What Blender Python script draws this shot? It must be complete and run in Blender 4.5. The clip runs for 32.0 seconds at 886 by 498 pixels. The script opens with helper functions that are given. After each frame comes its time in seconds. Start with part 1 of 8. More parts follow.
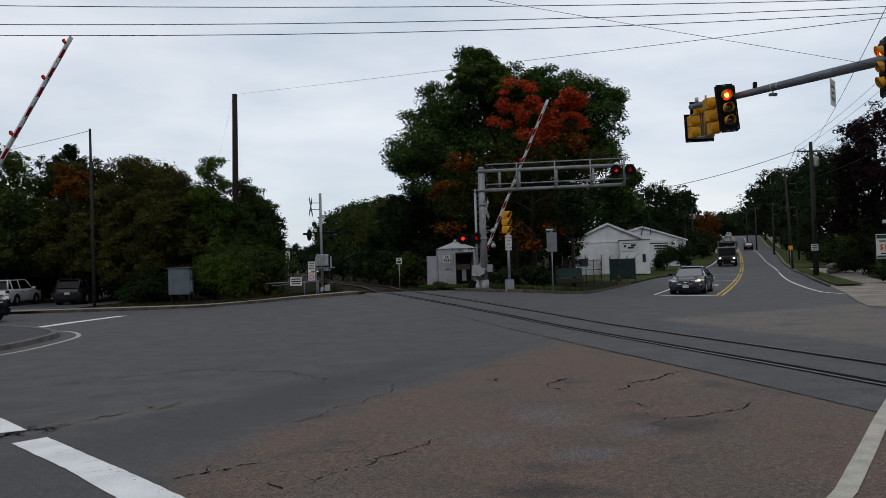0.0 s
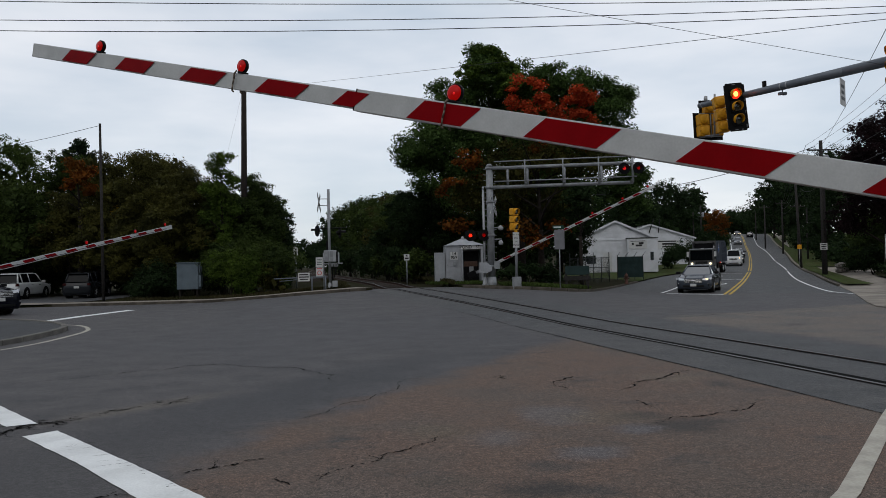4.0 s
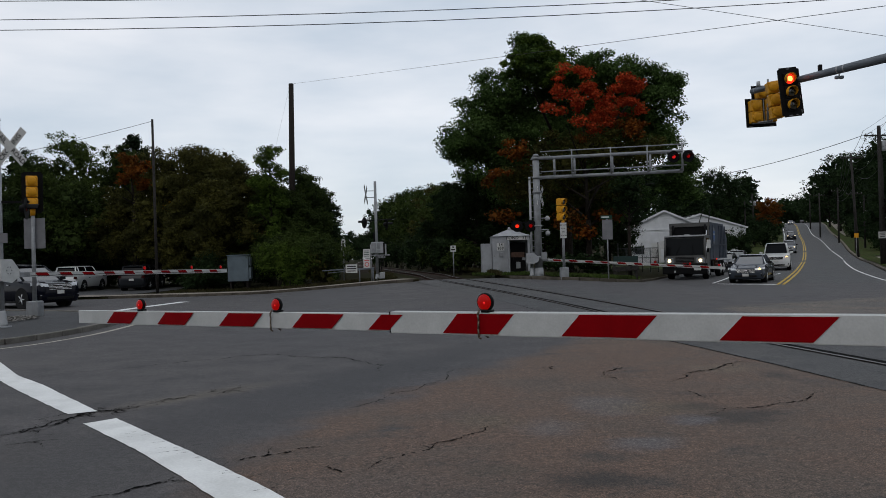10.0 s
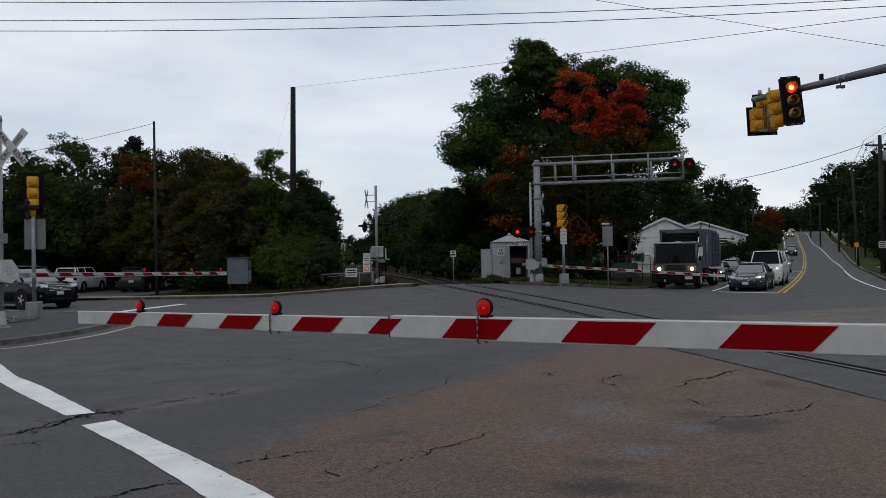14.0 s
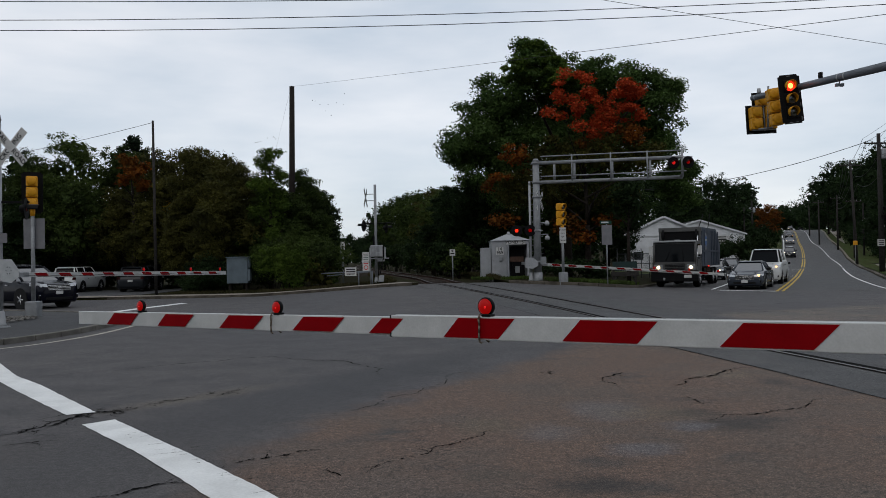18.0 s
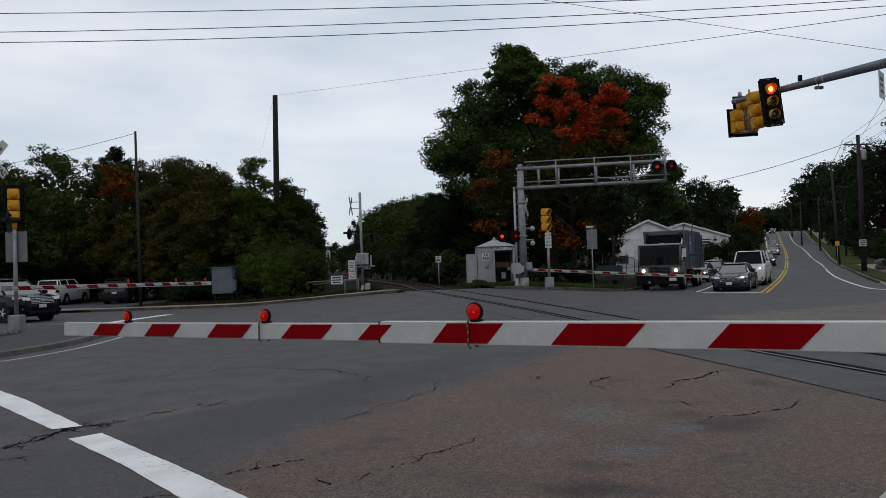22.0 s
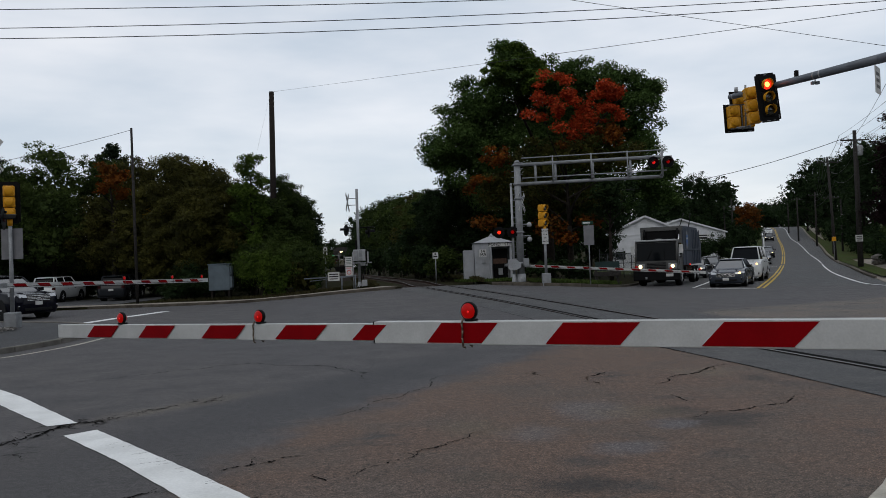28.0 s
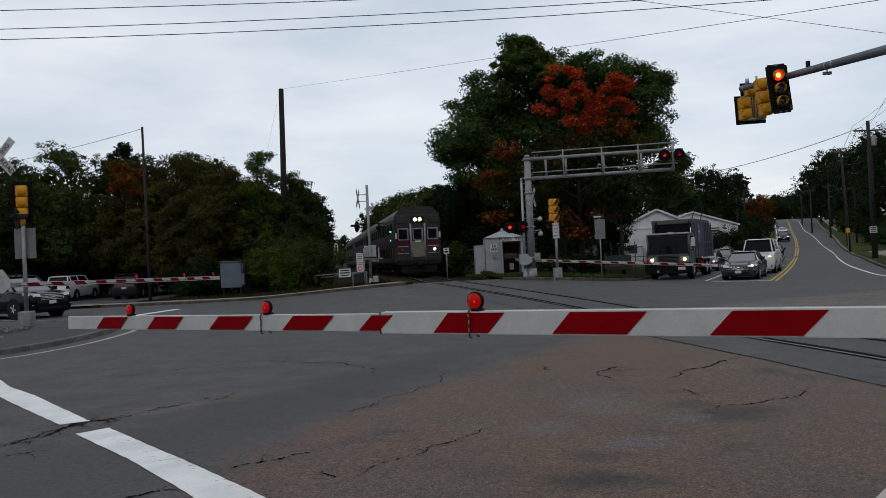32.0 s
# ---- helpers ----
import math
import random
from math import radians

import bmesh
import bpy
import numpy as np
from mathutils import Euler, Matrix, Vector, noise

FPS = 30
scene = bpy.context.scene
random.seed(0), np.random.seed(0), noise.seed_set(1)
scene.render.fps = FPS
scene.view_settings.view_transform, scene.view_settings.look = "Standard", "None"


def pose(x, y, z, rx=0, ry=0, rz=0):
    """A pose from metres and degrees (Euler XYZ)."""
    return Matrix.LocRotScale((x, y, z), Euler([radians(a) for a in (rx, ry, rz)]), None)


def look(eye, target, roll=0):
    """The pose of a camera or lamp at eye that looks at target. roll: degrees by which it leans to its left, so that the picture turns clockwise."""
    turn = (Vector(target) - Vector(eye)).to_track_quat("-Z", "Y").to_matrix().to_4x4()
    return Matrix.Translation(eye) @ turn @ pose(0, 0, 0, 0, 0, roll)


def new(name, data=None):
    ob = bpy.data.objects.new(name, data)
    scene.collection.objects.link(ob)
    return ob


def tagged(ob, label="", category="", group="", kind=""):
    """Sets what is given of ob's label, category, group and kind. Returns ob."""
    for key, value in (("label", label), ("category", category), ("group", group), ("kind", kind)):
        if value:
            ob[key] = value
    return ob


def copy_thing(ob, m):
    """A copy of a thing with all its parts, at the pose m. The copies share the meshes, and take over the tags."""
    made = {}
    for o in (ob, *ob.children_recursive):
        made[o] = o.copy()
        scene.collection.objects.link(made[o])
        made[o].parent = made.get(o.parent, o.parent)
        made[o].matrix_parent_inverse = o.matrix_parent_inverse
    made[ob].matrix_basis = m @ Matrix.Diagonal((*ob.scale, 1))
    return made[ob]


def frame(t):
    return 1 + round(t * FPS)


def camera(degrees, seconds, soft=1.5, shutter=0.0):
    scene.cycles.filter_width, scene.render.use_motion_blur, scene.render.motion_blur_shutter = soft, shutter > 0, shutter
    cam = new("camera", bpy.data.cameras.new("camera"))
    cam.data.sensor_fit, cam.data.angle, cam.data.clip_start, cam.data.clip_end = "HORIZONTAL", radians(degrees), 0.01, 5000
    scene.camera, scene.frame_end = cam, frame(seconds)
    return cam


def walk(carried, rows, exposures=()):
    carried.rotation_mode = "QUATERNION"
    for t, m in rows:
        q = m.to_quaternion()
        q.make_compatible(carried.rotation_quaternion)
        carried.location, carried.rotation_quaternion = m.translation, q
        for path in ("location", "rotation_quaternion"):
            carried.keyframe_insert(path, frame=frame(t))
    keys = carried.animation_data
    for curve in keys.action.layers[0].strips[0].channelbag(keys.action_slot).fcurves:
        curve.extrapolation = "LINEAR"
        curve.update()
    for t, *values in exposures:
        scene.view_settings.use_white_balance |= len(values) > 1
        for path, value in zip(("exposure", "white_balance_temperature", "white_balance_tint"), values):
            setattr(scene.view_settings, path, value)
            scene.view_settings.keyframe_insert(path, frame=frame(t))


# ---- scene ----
cam = camera(57.83, 32.0, 0.65)
PATH = [
    (0.0, pose(0.030, 0.040, 1.694, 91.27, 1.72, -3.77)),
    (0.5, pose(0.028, 0.051, 1.692, 91.05, 1.55, -3.84)),
    (1.0, pose(0.027, 0.037, 1.695, 90.81, 1.37, -3.71)),
    (1.5, pose(0.016, 0.040, 1.692, 90.73, 1.21, -3.67)),
    (2.0, pose(0.013, 0.041, 1.686, 90.83, 1.28, -3.40)),
    (2.5, pose(0.014, 0.031, 1.693, 90.86, 1.46, -3.35)),
    (3.0, pose(0.012, 0.029, 1.694, 90.95, 1.43, -3.45)),
    (3.5, pose(0.031, -0.009, 1.718, 91.05, 1.40, -3.35)),
    (5.5, pose(0.038, -0.005, 1.705, 90.83, 1.11, -3.01)),
    (6.0, pose(0.043, -0.001, 1.711, 91.02, 1.75, -2.88)),
    (6.5, pose(0.028, -0.004, 1.706, 90.80, 1.33, -3.20)),
    (7.0, pose(0.030, -0.010, 1.702, 90.49, 2.00, -2.62)),
    (7.5, pose(0.029, -0.000, 1.708, 90.22, 2.14, -2.34)),
    (8.0, pose(0.019, -0.001, 1.706, 90.36, 2.29, -1.71)),
    (8.5, pose(0.028, 0.017, 1.700, 90.18, 2.23, -1.06)),
    (9.0, pose(0.020, 0.013, 1.702, 90.39, 2.37, -0.81)),
    (9.5, pose(0.004, 0.006, 1.702, 90.34, 1.98, -0.10)),
    (10.0, pose(0.005, 0.008, 1.700, 90.49, 1.62, 0.06)),
    (10.5, pose(0.007, 0.001, 1.703, 90.81, 1.41, 0.07)),
    (11.0, pose(0.005, -0.002, 1.709, 90.91, 1.02, 0.29)),
    (11.5, pose(-0.000, -0.005, 1.695, 90.99, 0.96, 0.43)),
    (12.0, pose(-0.004, -0.004, 1.706, 90.96, 0.96, 0.40)),
    (12.5, pose(0.009, 0.002, 1.699, 90.94, 1.01, 0.08)),
    (13.0, pose(0.003, 0.002, 1.695, 90.88, 0.95, 0.00)),
    (13.5, pose(0.002, 0.000, 1.700, 90.82, 0.98, -0.00)),
    (14.0, pose(0.006, 0.006, 1.703, 90.84, 1.02, 0.06)),
    (14.5, pose(0.005, 0.004, 1.701, 90.71, 1.11, 0.02)),
    (16.5, pose(-0.004, 0.001, 1.711, 90.97, 0.98, -0.31)),
    (17.0, pose(-0.011, -0.005, 1.707, 91.06, 1.04, -0.05)),
    (17.5, pose(-0.008, 0.009, 1.701, 90.99, 1.24, -0.15)),
    (18.0, pose(-0.008, 0.001, 1.702, 90.76, 1.12, -0.01)),
    (18.5, pose(-0.008, 0.001, 1.701, 91.13, 1.28, 0.18)),
    (19.0, pose(-0.018, -0.009, 1.705, 91.21, 1.38, 0.21)),
    (19.5, pose(-0.013, -0.009, 1.711, 91.33, 1.48, 0.15)),
    (20.0, pose(-0.018, -0.009, 1.700, 91.37, 1.50, -0.14)),
    (20.5, pose(-0.026, -0.014, 1.698, 91.47, 1.71, -0.35)),
    (21.0, pose(-0.049, -0.018, 1.704, 90.97, 1.55, -0.08)),
    (21.5, pose(-0.033, -0.011, 1.710, 91.14, 1.60, -1.18)),
    (22.0, pose(-0.020, -0.011, 1.705, 91.21, 2.02, -1.02)),
    (22.5, pose(-0.014, -0.017, 1.708, 91.11, 2.30, -0.88)),
    (23.0, pose(-0.015, -0.022, 1.702, 91.00, 2.12, -0.70)),
    (23.5, pose(-0.015, -0.023, 1.703, 90.76, 2.06, -0.86)),
    (24.0, pose(-0.012, -0.010, 1.711, 90.78, 2.25, -0.80)),
    (24.5, pose(-0.018, -0.009, 1.708, 91.28, 2.27, -0.67)),
    (25.0, pose(-0.004, -0.012, 1.707, 91.38, 2.11, -0.55)),
    (25.5, pose(-0.009, -0.009, 1.707, 91.47, 2.02, -0.70)),
    (27.5, pose(0.001, 0.006, 1.701, 91.01, 2.09, -1.31)),
    (28.0, pose(-0.001, 0.006, 1.696, 90.95, 2.15, -1.21)),
    (28.5, pose(0.001, 0.001, 1.695, 90.76, 2.09, -1.17)),
    (29.0, pose(-0.005, -0.002, 1.696, 90.91, 2.21, -0.93)),
    (29.5, pose(-0.014, -0.004, 1.697, 91.22, 2.32, -1.14)),
    (30.0, pose(-0.007, 0.008, 1.696, 91.48, 2.89, 0.17)),
    (30.5, pose(-0.001, 0.012, 1.696, 91.36, 2.56, 0.06)),
    (31.0, pose(0.009, 0.013, 1.694, 91.31, 2.61, -0.05)),
    (31.5, pose(0.026, 0.019, 1.697, 90.88, 2.79, -0.23)),
    (32.0, pose(0.030, 0.027, 1.698, 90.65, 2.68, -0.39)),
]
walk(cam, PATH)

# ---- world and light: a bright overcast sky ----
world = bpy.data.worlds.new("overcast_sky")
scene.world = world
world.use_nodes = True
wn, wl = world.node_tree.nodes, world.node_tree.links
wn.clear()
w_out = wn.new("ShaderNodeOutputWorld")
w_bg = wn.new("ShaderNodeBackground")
w_sky = wn.new("ShaderNodeTexSky")
w_sky.sky_type = "NISHITA"
w_sky.sun_disc = False
w_sky.sun_elevation = radians(38)
w_sky.sun_rotation = radians(200)
w_tc = wn.new("ShaderNodeTexCoord")
w_map = wn.new("ShaderNodeMapping")
w_map.inputs["Scale"].default_value = (1.5, 1.5, 5.5)
w_noise = wn.new("ShaderNodeTexNoise")
w_noise.inputs["Scale"].default_value = 1.7
w_noise.inputs["Detail"].default_value = 5
w_noise.inputs["Roughness"].default_value = 0.52
w_ramp = wn.new("ShaderNodeValToRGB")
w_ramp.color_ramp.elements[0].position = 0.32
w_ramp.color_ramp.elements[0].color = (0.555, 0.625, 0.71, 1)
w_ramp.color_ramp.elements[1].position = 0.72
w_ramp.color_ramp.elements[1].color = (0.90, 0.905, 0.935, 1)
w_scale = wn.new("ShaderNodeVectorMath")
w_scale.operation = "SCALE"
w_scale.inputs["Scale"].default_value = 0.02
w_add = wn.new("ShaderNodeVectorMath")
w_add.operation = "ADD"
wl.new(w_tc.outputs["Generated"], w_map.inputs["Vector"])
wl.new(w_map.outputs[0], w_noise.inputs["Vector"])
wl.new(w_noise.outputs["Fac"], w_ramp.inputs["Fac"])
wl.new(w_sky.outputs[0], w_scale.inputs[0])
wl.new(w_scale.outputs[0], w_add.inputs[0])
wl.new(w_ramp.outputs["Color"], w_add.inputs[1])
wl.new(w_add.outputs[0], w_bg.inputs["Color"])
w_bg.inputs["Strength"].default_value = 0.90
wl.new(w_bg.outputs[0], w_out.inputs["Surface"])

sun = new("sun", bpy.data.lights.new("sun", "SUN"))
sun.data.energy = 0.5
sun.data.angle = radians(40)
sun.data.color = (1.0, 0.96, 0.9)
sun.matrix_basis = look((0, 0, 60), (18, 52, 0))

# ---- materials ----


def mat(name, col, rough=0.6, metal=0.0, var=0.25, scale=3.0, bump=0.0, bscale=60.0, glow=0.0, glowcol=None,
        col2=None, island=0.0, spec=0.16, coat=0.0):
    """A node material: a base colour broken up at two scales, an optional second colour, fine relief, an optional glow."""
    m = bpy.data.materials.new(name)
    m.use_nodes = True
    nt = m.node_tree
    n, l = nt.nodes, nt.links
    p = n["Principled BSDF"]
    p.inputs["Roughness"].default_value = rough
    p.inputs["Metallic"].default_value = metal
    p.inputs["Specular IOR Level"].default_value = spec
    p.inputs["Coat Weight"].default_value = coat
    p.inputs["Coat Roughness"].default_value = 0.08
    tc = n.new("ShaderNodeTexCoord")
    big = n.new("ShaderNodeTexNoise")
    big.inputs["Scale"].default_value = scale
    big.inputs["Detail"].default_value = 4
    fine = n.new("ShaderNodeTexNoise")
    fine.inputs["Scale"].default_value = bscale
    fine.inputs["Detail"].default_value = 3
    l.new(tc.outputs["Object"], big.inputs["Vector"])
    l.new(tc.outputs["Object"], fine.inputs["Vector"])
    mix = n.new("ShaderNodeMix")
    mix.data_type = "RGBA"
    c2 = col2 if col2 else tuple(c * (1 - var) for c in col)
    mix.inputs["A"].default_value = (*col, 1)
    mix.inputs["B"].default_value = (*c2, 1)
    ramp = n.new("ShaderNodeValToRGB")
    ramp.color_ramp.elements[0].position = 0.38
    ramp.color_ramp.elements[1].position = 0.64
    l.new(big.outputs["Fac"], ramp.inputs["Fac"])
    l.new(ramp.outputs["Color"], mix.inputs["Factor"])
    out = mix.outputs["Result"]
    mul = n.new("ShaderNodeMix")
    mul.data_type = "RGBA"
    mul.blend_type = "MULTIPLY"
    mul.inputs["Factor"].default_value = min(1.0, var * 1.2)
    l.new(out, mul.inputs["A"])
    l.new(fine.outputs["Color"], mul.inputs["B"])
    fr = n.new("ShaderNodeMapRange")
    fr.inputs["From Min"].default_value = 0.3
    fr.inputs["From Max"].default_value = 0.7
    fr.inputs["To Min"].default_value = 0.55
    fr.inputs["To Max"].default_value = 1.25
    l.new(fine.outputs["Fac"], fr.inputs["Value"])
    l.new(fr.outputs["Result"], mul.inputs["B"])
    out = mul.outputs["Result"]
    if island:
        geo = n.new("ShaderNodeNewGeometry")
        hsv = n.new("ShaderNodeHueSaturation")
        mr = n.new("ShaderNodeMapRange")
        mr.inputs["To Min"].default_value = 1 - island
        mr.inputs["To Max"].default_value = 1 + island
        l.new(geo.outputs["Random Per Island"], mr.inputs["Value"])
        l.new(mr.outputs["Result"], hsv.inputs["Value"])
        l.new(out, hsv.inputs["Color"])
        out = hsv.outputs["Color"]
    l.new(out, p.inputs["Base Color"])
    if bump:
        b = n.new("ShaderNodeBump")
        b.inputs["Strength"].default_value = bump
        b.inputs["Distance"].default_value = 0.02
        l.new(fine.outputs["Fac"], b.inputs["Height"])
        l.new(b.outputs["Normal"], p.inputs["Normal"])
    if glow:
        p.inputs["Emission Color"].default_value = (*(glowcol or col), 1)
        p.inputs["Emission Strength"].default_value = glow
    return m


def asphalt_mat(name, dark, brown, grain=85.0, stained=0.66, worn=(), spots=()):
    """Worn asphalt: dark wheel paths, brown dusty areas, oil stains and fine stone grain."""
    m = bpy.data.materials.new(name)
    m.use_nodes = True
    n, l = m.node_tree.nodes, m.node_tree.links
    p = n["Principled BSDF"]
    p.inputs["Roughness"].default_value = 0.82
    p.inputs["Specular IOR Level"].default_value = 0.45
    tc = n.new("ShaderNodeTexCoord")

    def tex(s, det, stretch=None, rough=0.5):
        t = n.new("ShaderNodeTexNoise")
        t.inputs["Scale"].default_value = s
        t.inputs["Detail"].default_value = det
        t.inputs["Roughness"].default_value = rough
        if stretch:
            mp = n.new("ShaderNodeMapping")
            mp.inputs["Scale"].default_value = stretch
            mp.inputs["Rotation"].default_value = (0, 0, radians(24))
            l.new(tc.outputs["Object"], mp.inputs["Vector"])
            l.new(mp.outputs[0], t.inputs["Vector"])
        else:
            l.new(tc.outputs["Object"], t.inputs["Vector"])
        return t

    def ramp(src, a, b):
        r = n.new("ShaderNodeMapRange")
        r.inputs["From Min"].default_value = a
        r.inputs["From Max"].default_value = b
        l.new(src, r.inputs["Value"])
        return r.outputs["Result"]

    def mixed(fac, a, b, mode="MIX", amount=None):
        x = n.new("ShaderNodeMix")
        x.data_type = "RGBA"
        x.blend_type = mode
        if fac is None:
            x.inputs["Factor"].default_value = amount
        else:
            l.new(fac, x.inputs["Factor"])
        for key, v in (("A", a), ("B", b)):
            if isinstance(v, tuple):
                x.inputs[key].default_value = (*v, 1)
            else:
                l.new(v, x.inputs[key])
        return x.outputs["Result"]

    big = tex(0.16, 5, (1, 0.55, 1))
    mid = tex(1.3, 6, None, 0.65)
    fine = tex(grain, 2)
    stones = n.new("ShaderNodeTexVoronoi")
    stones.inputs["Scale"].default_value = 48
    l.new(tc.outputs["Object"], stones.inputs["Vector"])
    out = mixed(ramp(big.outputs["Fac"], 0.44, 0.58), dark, brown)
    out = mixed(ramp(mid.outputs["Fac"], 0.40, 0.68), out, tuple(c * 0.62 for c in dark))
    zones = None
    # older, browner courses: each bounded by two edges (point, direction pointing inwards), ragged by noise
    for edges, tone, tone2 in worn:
        rag = tex(0.9, 6, None, 0.7)
        ochre = tex(0.55, 5, None, 0.6)
        old = mixed(ramp(ochre.outputs["Fac"], 0.46, 0.60), tone, tone2)
        blot = tex(0.8, 6, (1, 1.5, 1), 0.68)
        old = mixed(ramp(blot.outputs["Fac"], 0.56, 0.70), old, (0.042, 0.034, 0.029))
        fac = None
        for pt, inw in edges:
            sb = n.new("ShaderNodeVectorMath")
            sb.operation = "SUBTRACT"
            l.new(tc.outputs["Object"], sb.inputs[0])
            sb.inputs[1].default_value = (pt[0], pt[1], 0)
            dt = n.new("ShaderNodeVectorMath")
            dt.operation = "DOT_PRODUCT"
            l.new(sb.outputs[0], dt.inputs[0])
            dt.inputs[1].default_value = (inw[0], inw[1], 0)
            ad = n.new("ShaderNodeMath")
            ad.operation = "MULTIPLY_ADD"
            l.new(rag.outputs["Fac"], ad.inputs[0])
            ad.inputs[1].default_value = 1.5
            l.new(dt.outputs["Value"], ad.inputs[2])
            e = ramp(ad.outputs[0], 0.45, 1.05)
            if fac is None:
                fac = e
            else:
                mn = n.new("ShaderNodeMath")
                mn.operation = "MULTIPLY"
                l.new(fac, mn.inputs[0])
                l.new(e, mn.inputs[1])
                fac = mn.outputs[0]
        out = mixed(fac, out, old)
        if zones is None:
            zones = fac
        else:
            mx = n.new("ShaderNodeMath")
            mx.operation = "MAXIMUM"
            l.new(zones, mx.inputs[0])
            l.new(fac, mx.inputs[1])
            zones = mx.outputs[0]
    # single stains and worn-smooth patches: (x, y, half length, half width, degrees, colour, strength)
    if spots:
        warp = tex(1.6, 6, None, 0.72)
        shift = n.new("ShaderNodeVectorMath")
        shift.operation = "MULTIPLY_ADD"
        l.new(warp.outputs["Color"], shift.inputs[0])
        shift.inputs[1].default_value = (0.7, 0.7, 0)
        l.new(tc.outputs["Object"], shift.inputs[2])
    for sx, sy, sa, sb_, deg, tone, amount in spots:
        mp = n.new("ShaderNodeMapping")
        mp.vector_type = "TEXTURE"
        mp.inputs["Location"].default_value = (sx + 0.35, sy + 0.35, 0)
        mp.inputs["Rotation"].default_value = (0, 0, radians(deg))
        mp.inputs["Scale"].default_value = (sa, sb_, 1000)
        l.new(shift.outputs[0], mp.inputs["Vector"])
        ln = n.new("ShaderNodeVectorMath")
        ln.operation = "LENGTH"
        l.new(mp.outputs[0], ln.inputs[0])
        r = n.new("ShaderNodeMapRange")
        r.interpolation_type = "SMOOTHSTEP"
        r.inputs["From Min"].default_value = 1.25
        r.inputs["From Max"].default_value = 0.25
        r.inputs["To Max"].default_value = amount
        l.new(ln.outputs["Value"], r.inputs["Value"])
        out = mixed(r.outputs["Result"], out, tone)
    # pits where fines have worn out from between the stones
    pits = tex(26.0, 4, None, 0.75)
    pit = n.new("ShaderNodeMapRange")
    pit.inputs["From Min"].default_value = 0.52
    pit.inputs["From Max"].default_value = 0.66
    pit.inputs["To Max"].default_value = 0.55
    l.new(pits.outputs["Fac"], pit.inputs["Value"])
    if zones is not None:
        pm = n.new("ShaderNodeMath")
        pm.operation = "MULTIPLY_ADD"
        l.new(zones, pm.inputs[0])
        pm.inputs[1].default_value = 0.8
        pm.inputs[2].default_value = 0.22
        pk = n.new("ShaderNodeMath")
        pk.operation = "MULTIPLY"
        l.new(pit.outputs["Result"], pk.inputs[0])
        l.new(pm.outputs[0], pk.inputs[1])
        out = mixed(pk.outputs[0], out, (0.022, 0.019, 0.017))
    rough_mid = tex(14.0, 4, None, 0.7)
    patchy = n.new("ShaderNodeMapRange")
    patchy.inputs["From Min"].default_value = 0.36
    patchy.inputs["From Max"].default_value = 0.64
    patchy.inputs["To Min"].default_value = 0.72
    patchy.inputs["To Max"].default_value = 1.22
    l.new(rough_mid.outputs["Fac"], patchy.inputs["Value"])
    out = mixed(None, out, patchy.outputs["Result"], "MULTIPLY", 1.0)
    stain = tex(0.75, 5, (1, 1.6, 1), 0.6)
    out = mixed(ramp(stain.outputs["Fac"], stained, stained + 0.10), out, (0.035, 0.034, 0.034))
    grainy = n.new("ShaderNodeMapRange")
    grainy.inputs["From Min"].default_value = 0.36
    grainy.inputs["From Max"].default_value = 0.64
    grainy.inputs["To Min"].default_value = 0.15
    grainy.inputs["To Max"].default_value = 1.9
    l.new(fine.outputs["Fac"], grainy.inputs["Value"])
    out = mixed(None, out, grainy.outputs["Result"], "MULTIPLY", 0.6)
    chips = n.new("ShaderNodeTexVoronoi")
    chips.inputs["Scale"].default_value = 75
    l.new(tc.outputs["Object"], chips.inputs["Vector"])
    tint = n.new("ShaderNodeSeparateColor")
    l.new(chips.outputs["Color"], tint.inputs[0])
    chip = n.new("ShaderNodeMapRange")
    chip.inputs["To Min"].default_value = 0.45
    chip.inputs["To Max"].default_value = 1.62
    l.new(tint.outputs[0], chip.inputs["Value"])
    if zones is None:
        out = mixed(None, out, chip.outputs["Result"], "MULTIPLY", 0.7)
    else:
        cz = n.new("ShaderNodeMath")
        cz.operation = "MULTIPLY_ADD"
        l.new(zones, cz.inputs[0])
        cz.inputs[1].default_value = 0.55
        cz.inputs[2].default_value = 0.45
        out = mixed(cz.outputs[0], out, chip.outputs["Result"], "MULTIPLY")
    pale = ramp(stones.outputs["Distance"], 0.16, 0.02)
    sel = n.new("ShaderNodeMath")
    sel.operation = "MULTIPLY"
    l.new(pale, sel.inputs[0])
    sel.inputs[1].default_value = 0.42
    out = mixed(sel.outputs[0], out, (0.26, 0.24, 0.22))
    l.new(out, p.inputs["Base Color"])
    b = n.new("ShaderNodeBump")
    b.inputs["Strength"].default_value = 0.5
    b.inputs["Distance"].default_value = 0.01
    l.new(fine.outputs["Fac"], b.inputs["Height"])
    l.new(b.outputs["Normal"], p.inputs["Normal"])
    return m


def glass_mat(name, col=(0.004, 0.005, 0.006)):
    m = mat(name, col, 0.04, 0.0, 0.1, 2.0, spec=1.0, coat=1.0)
    return m


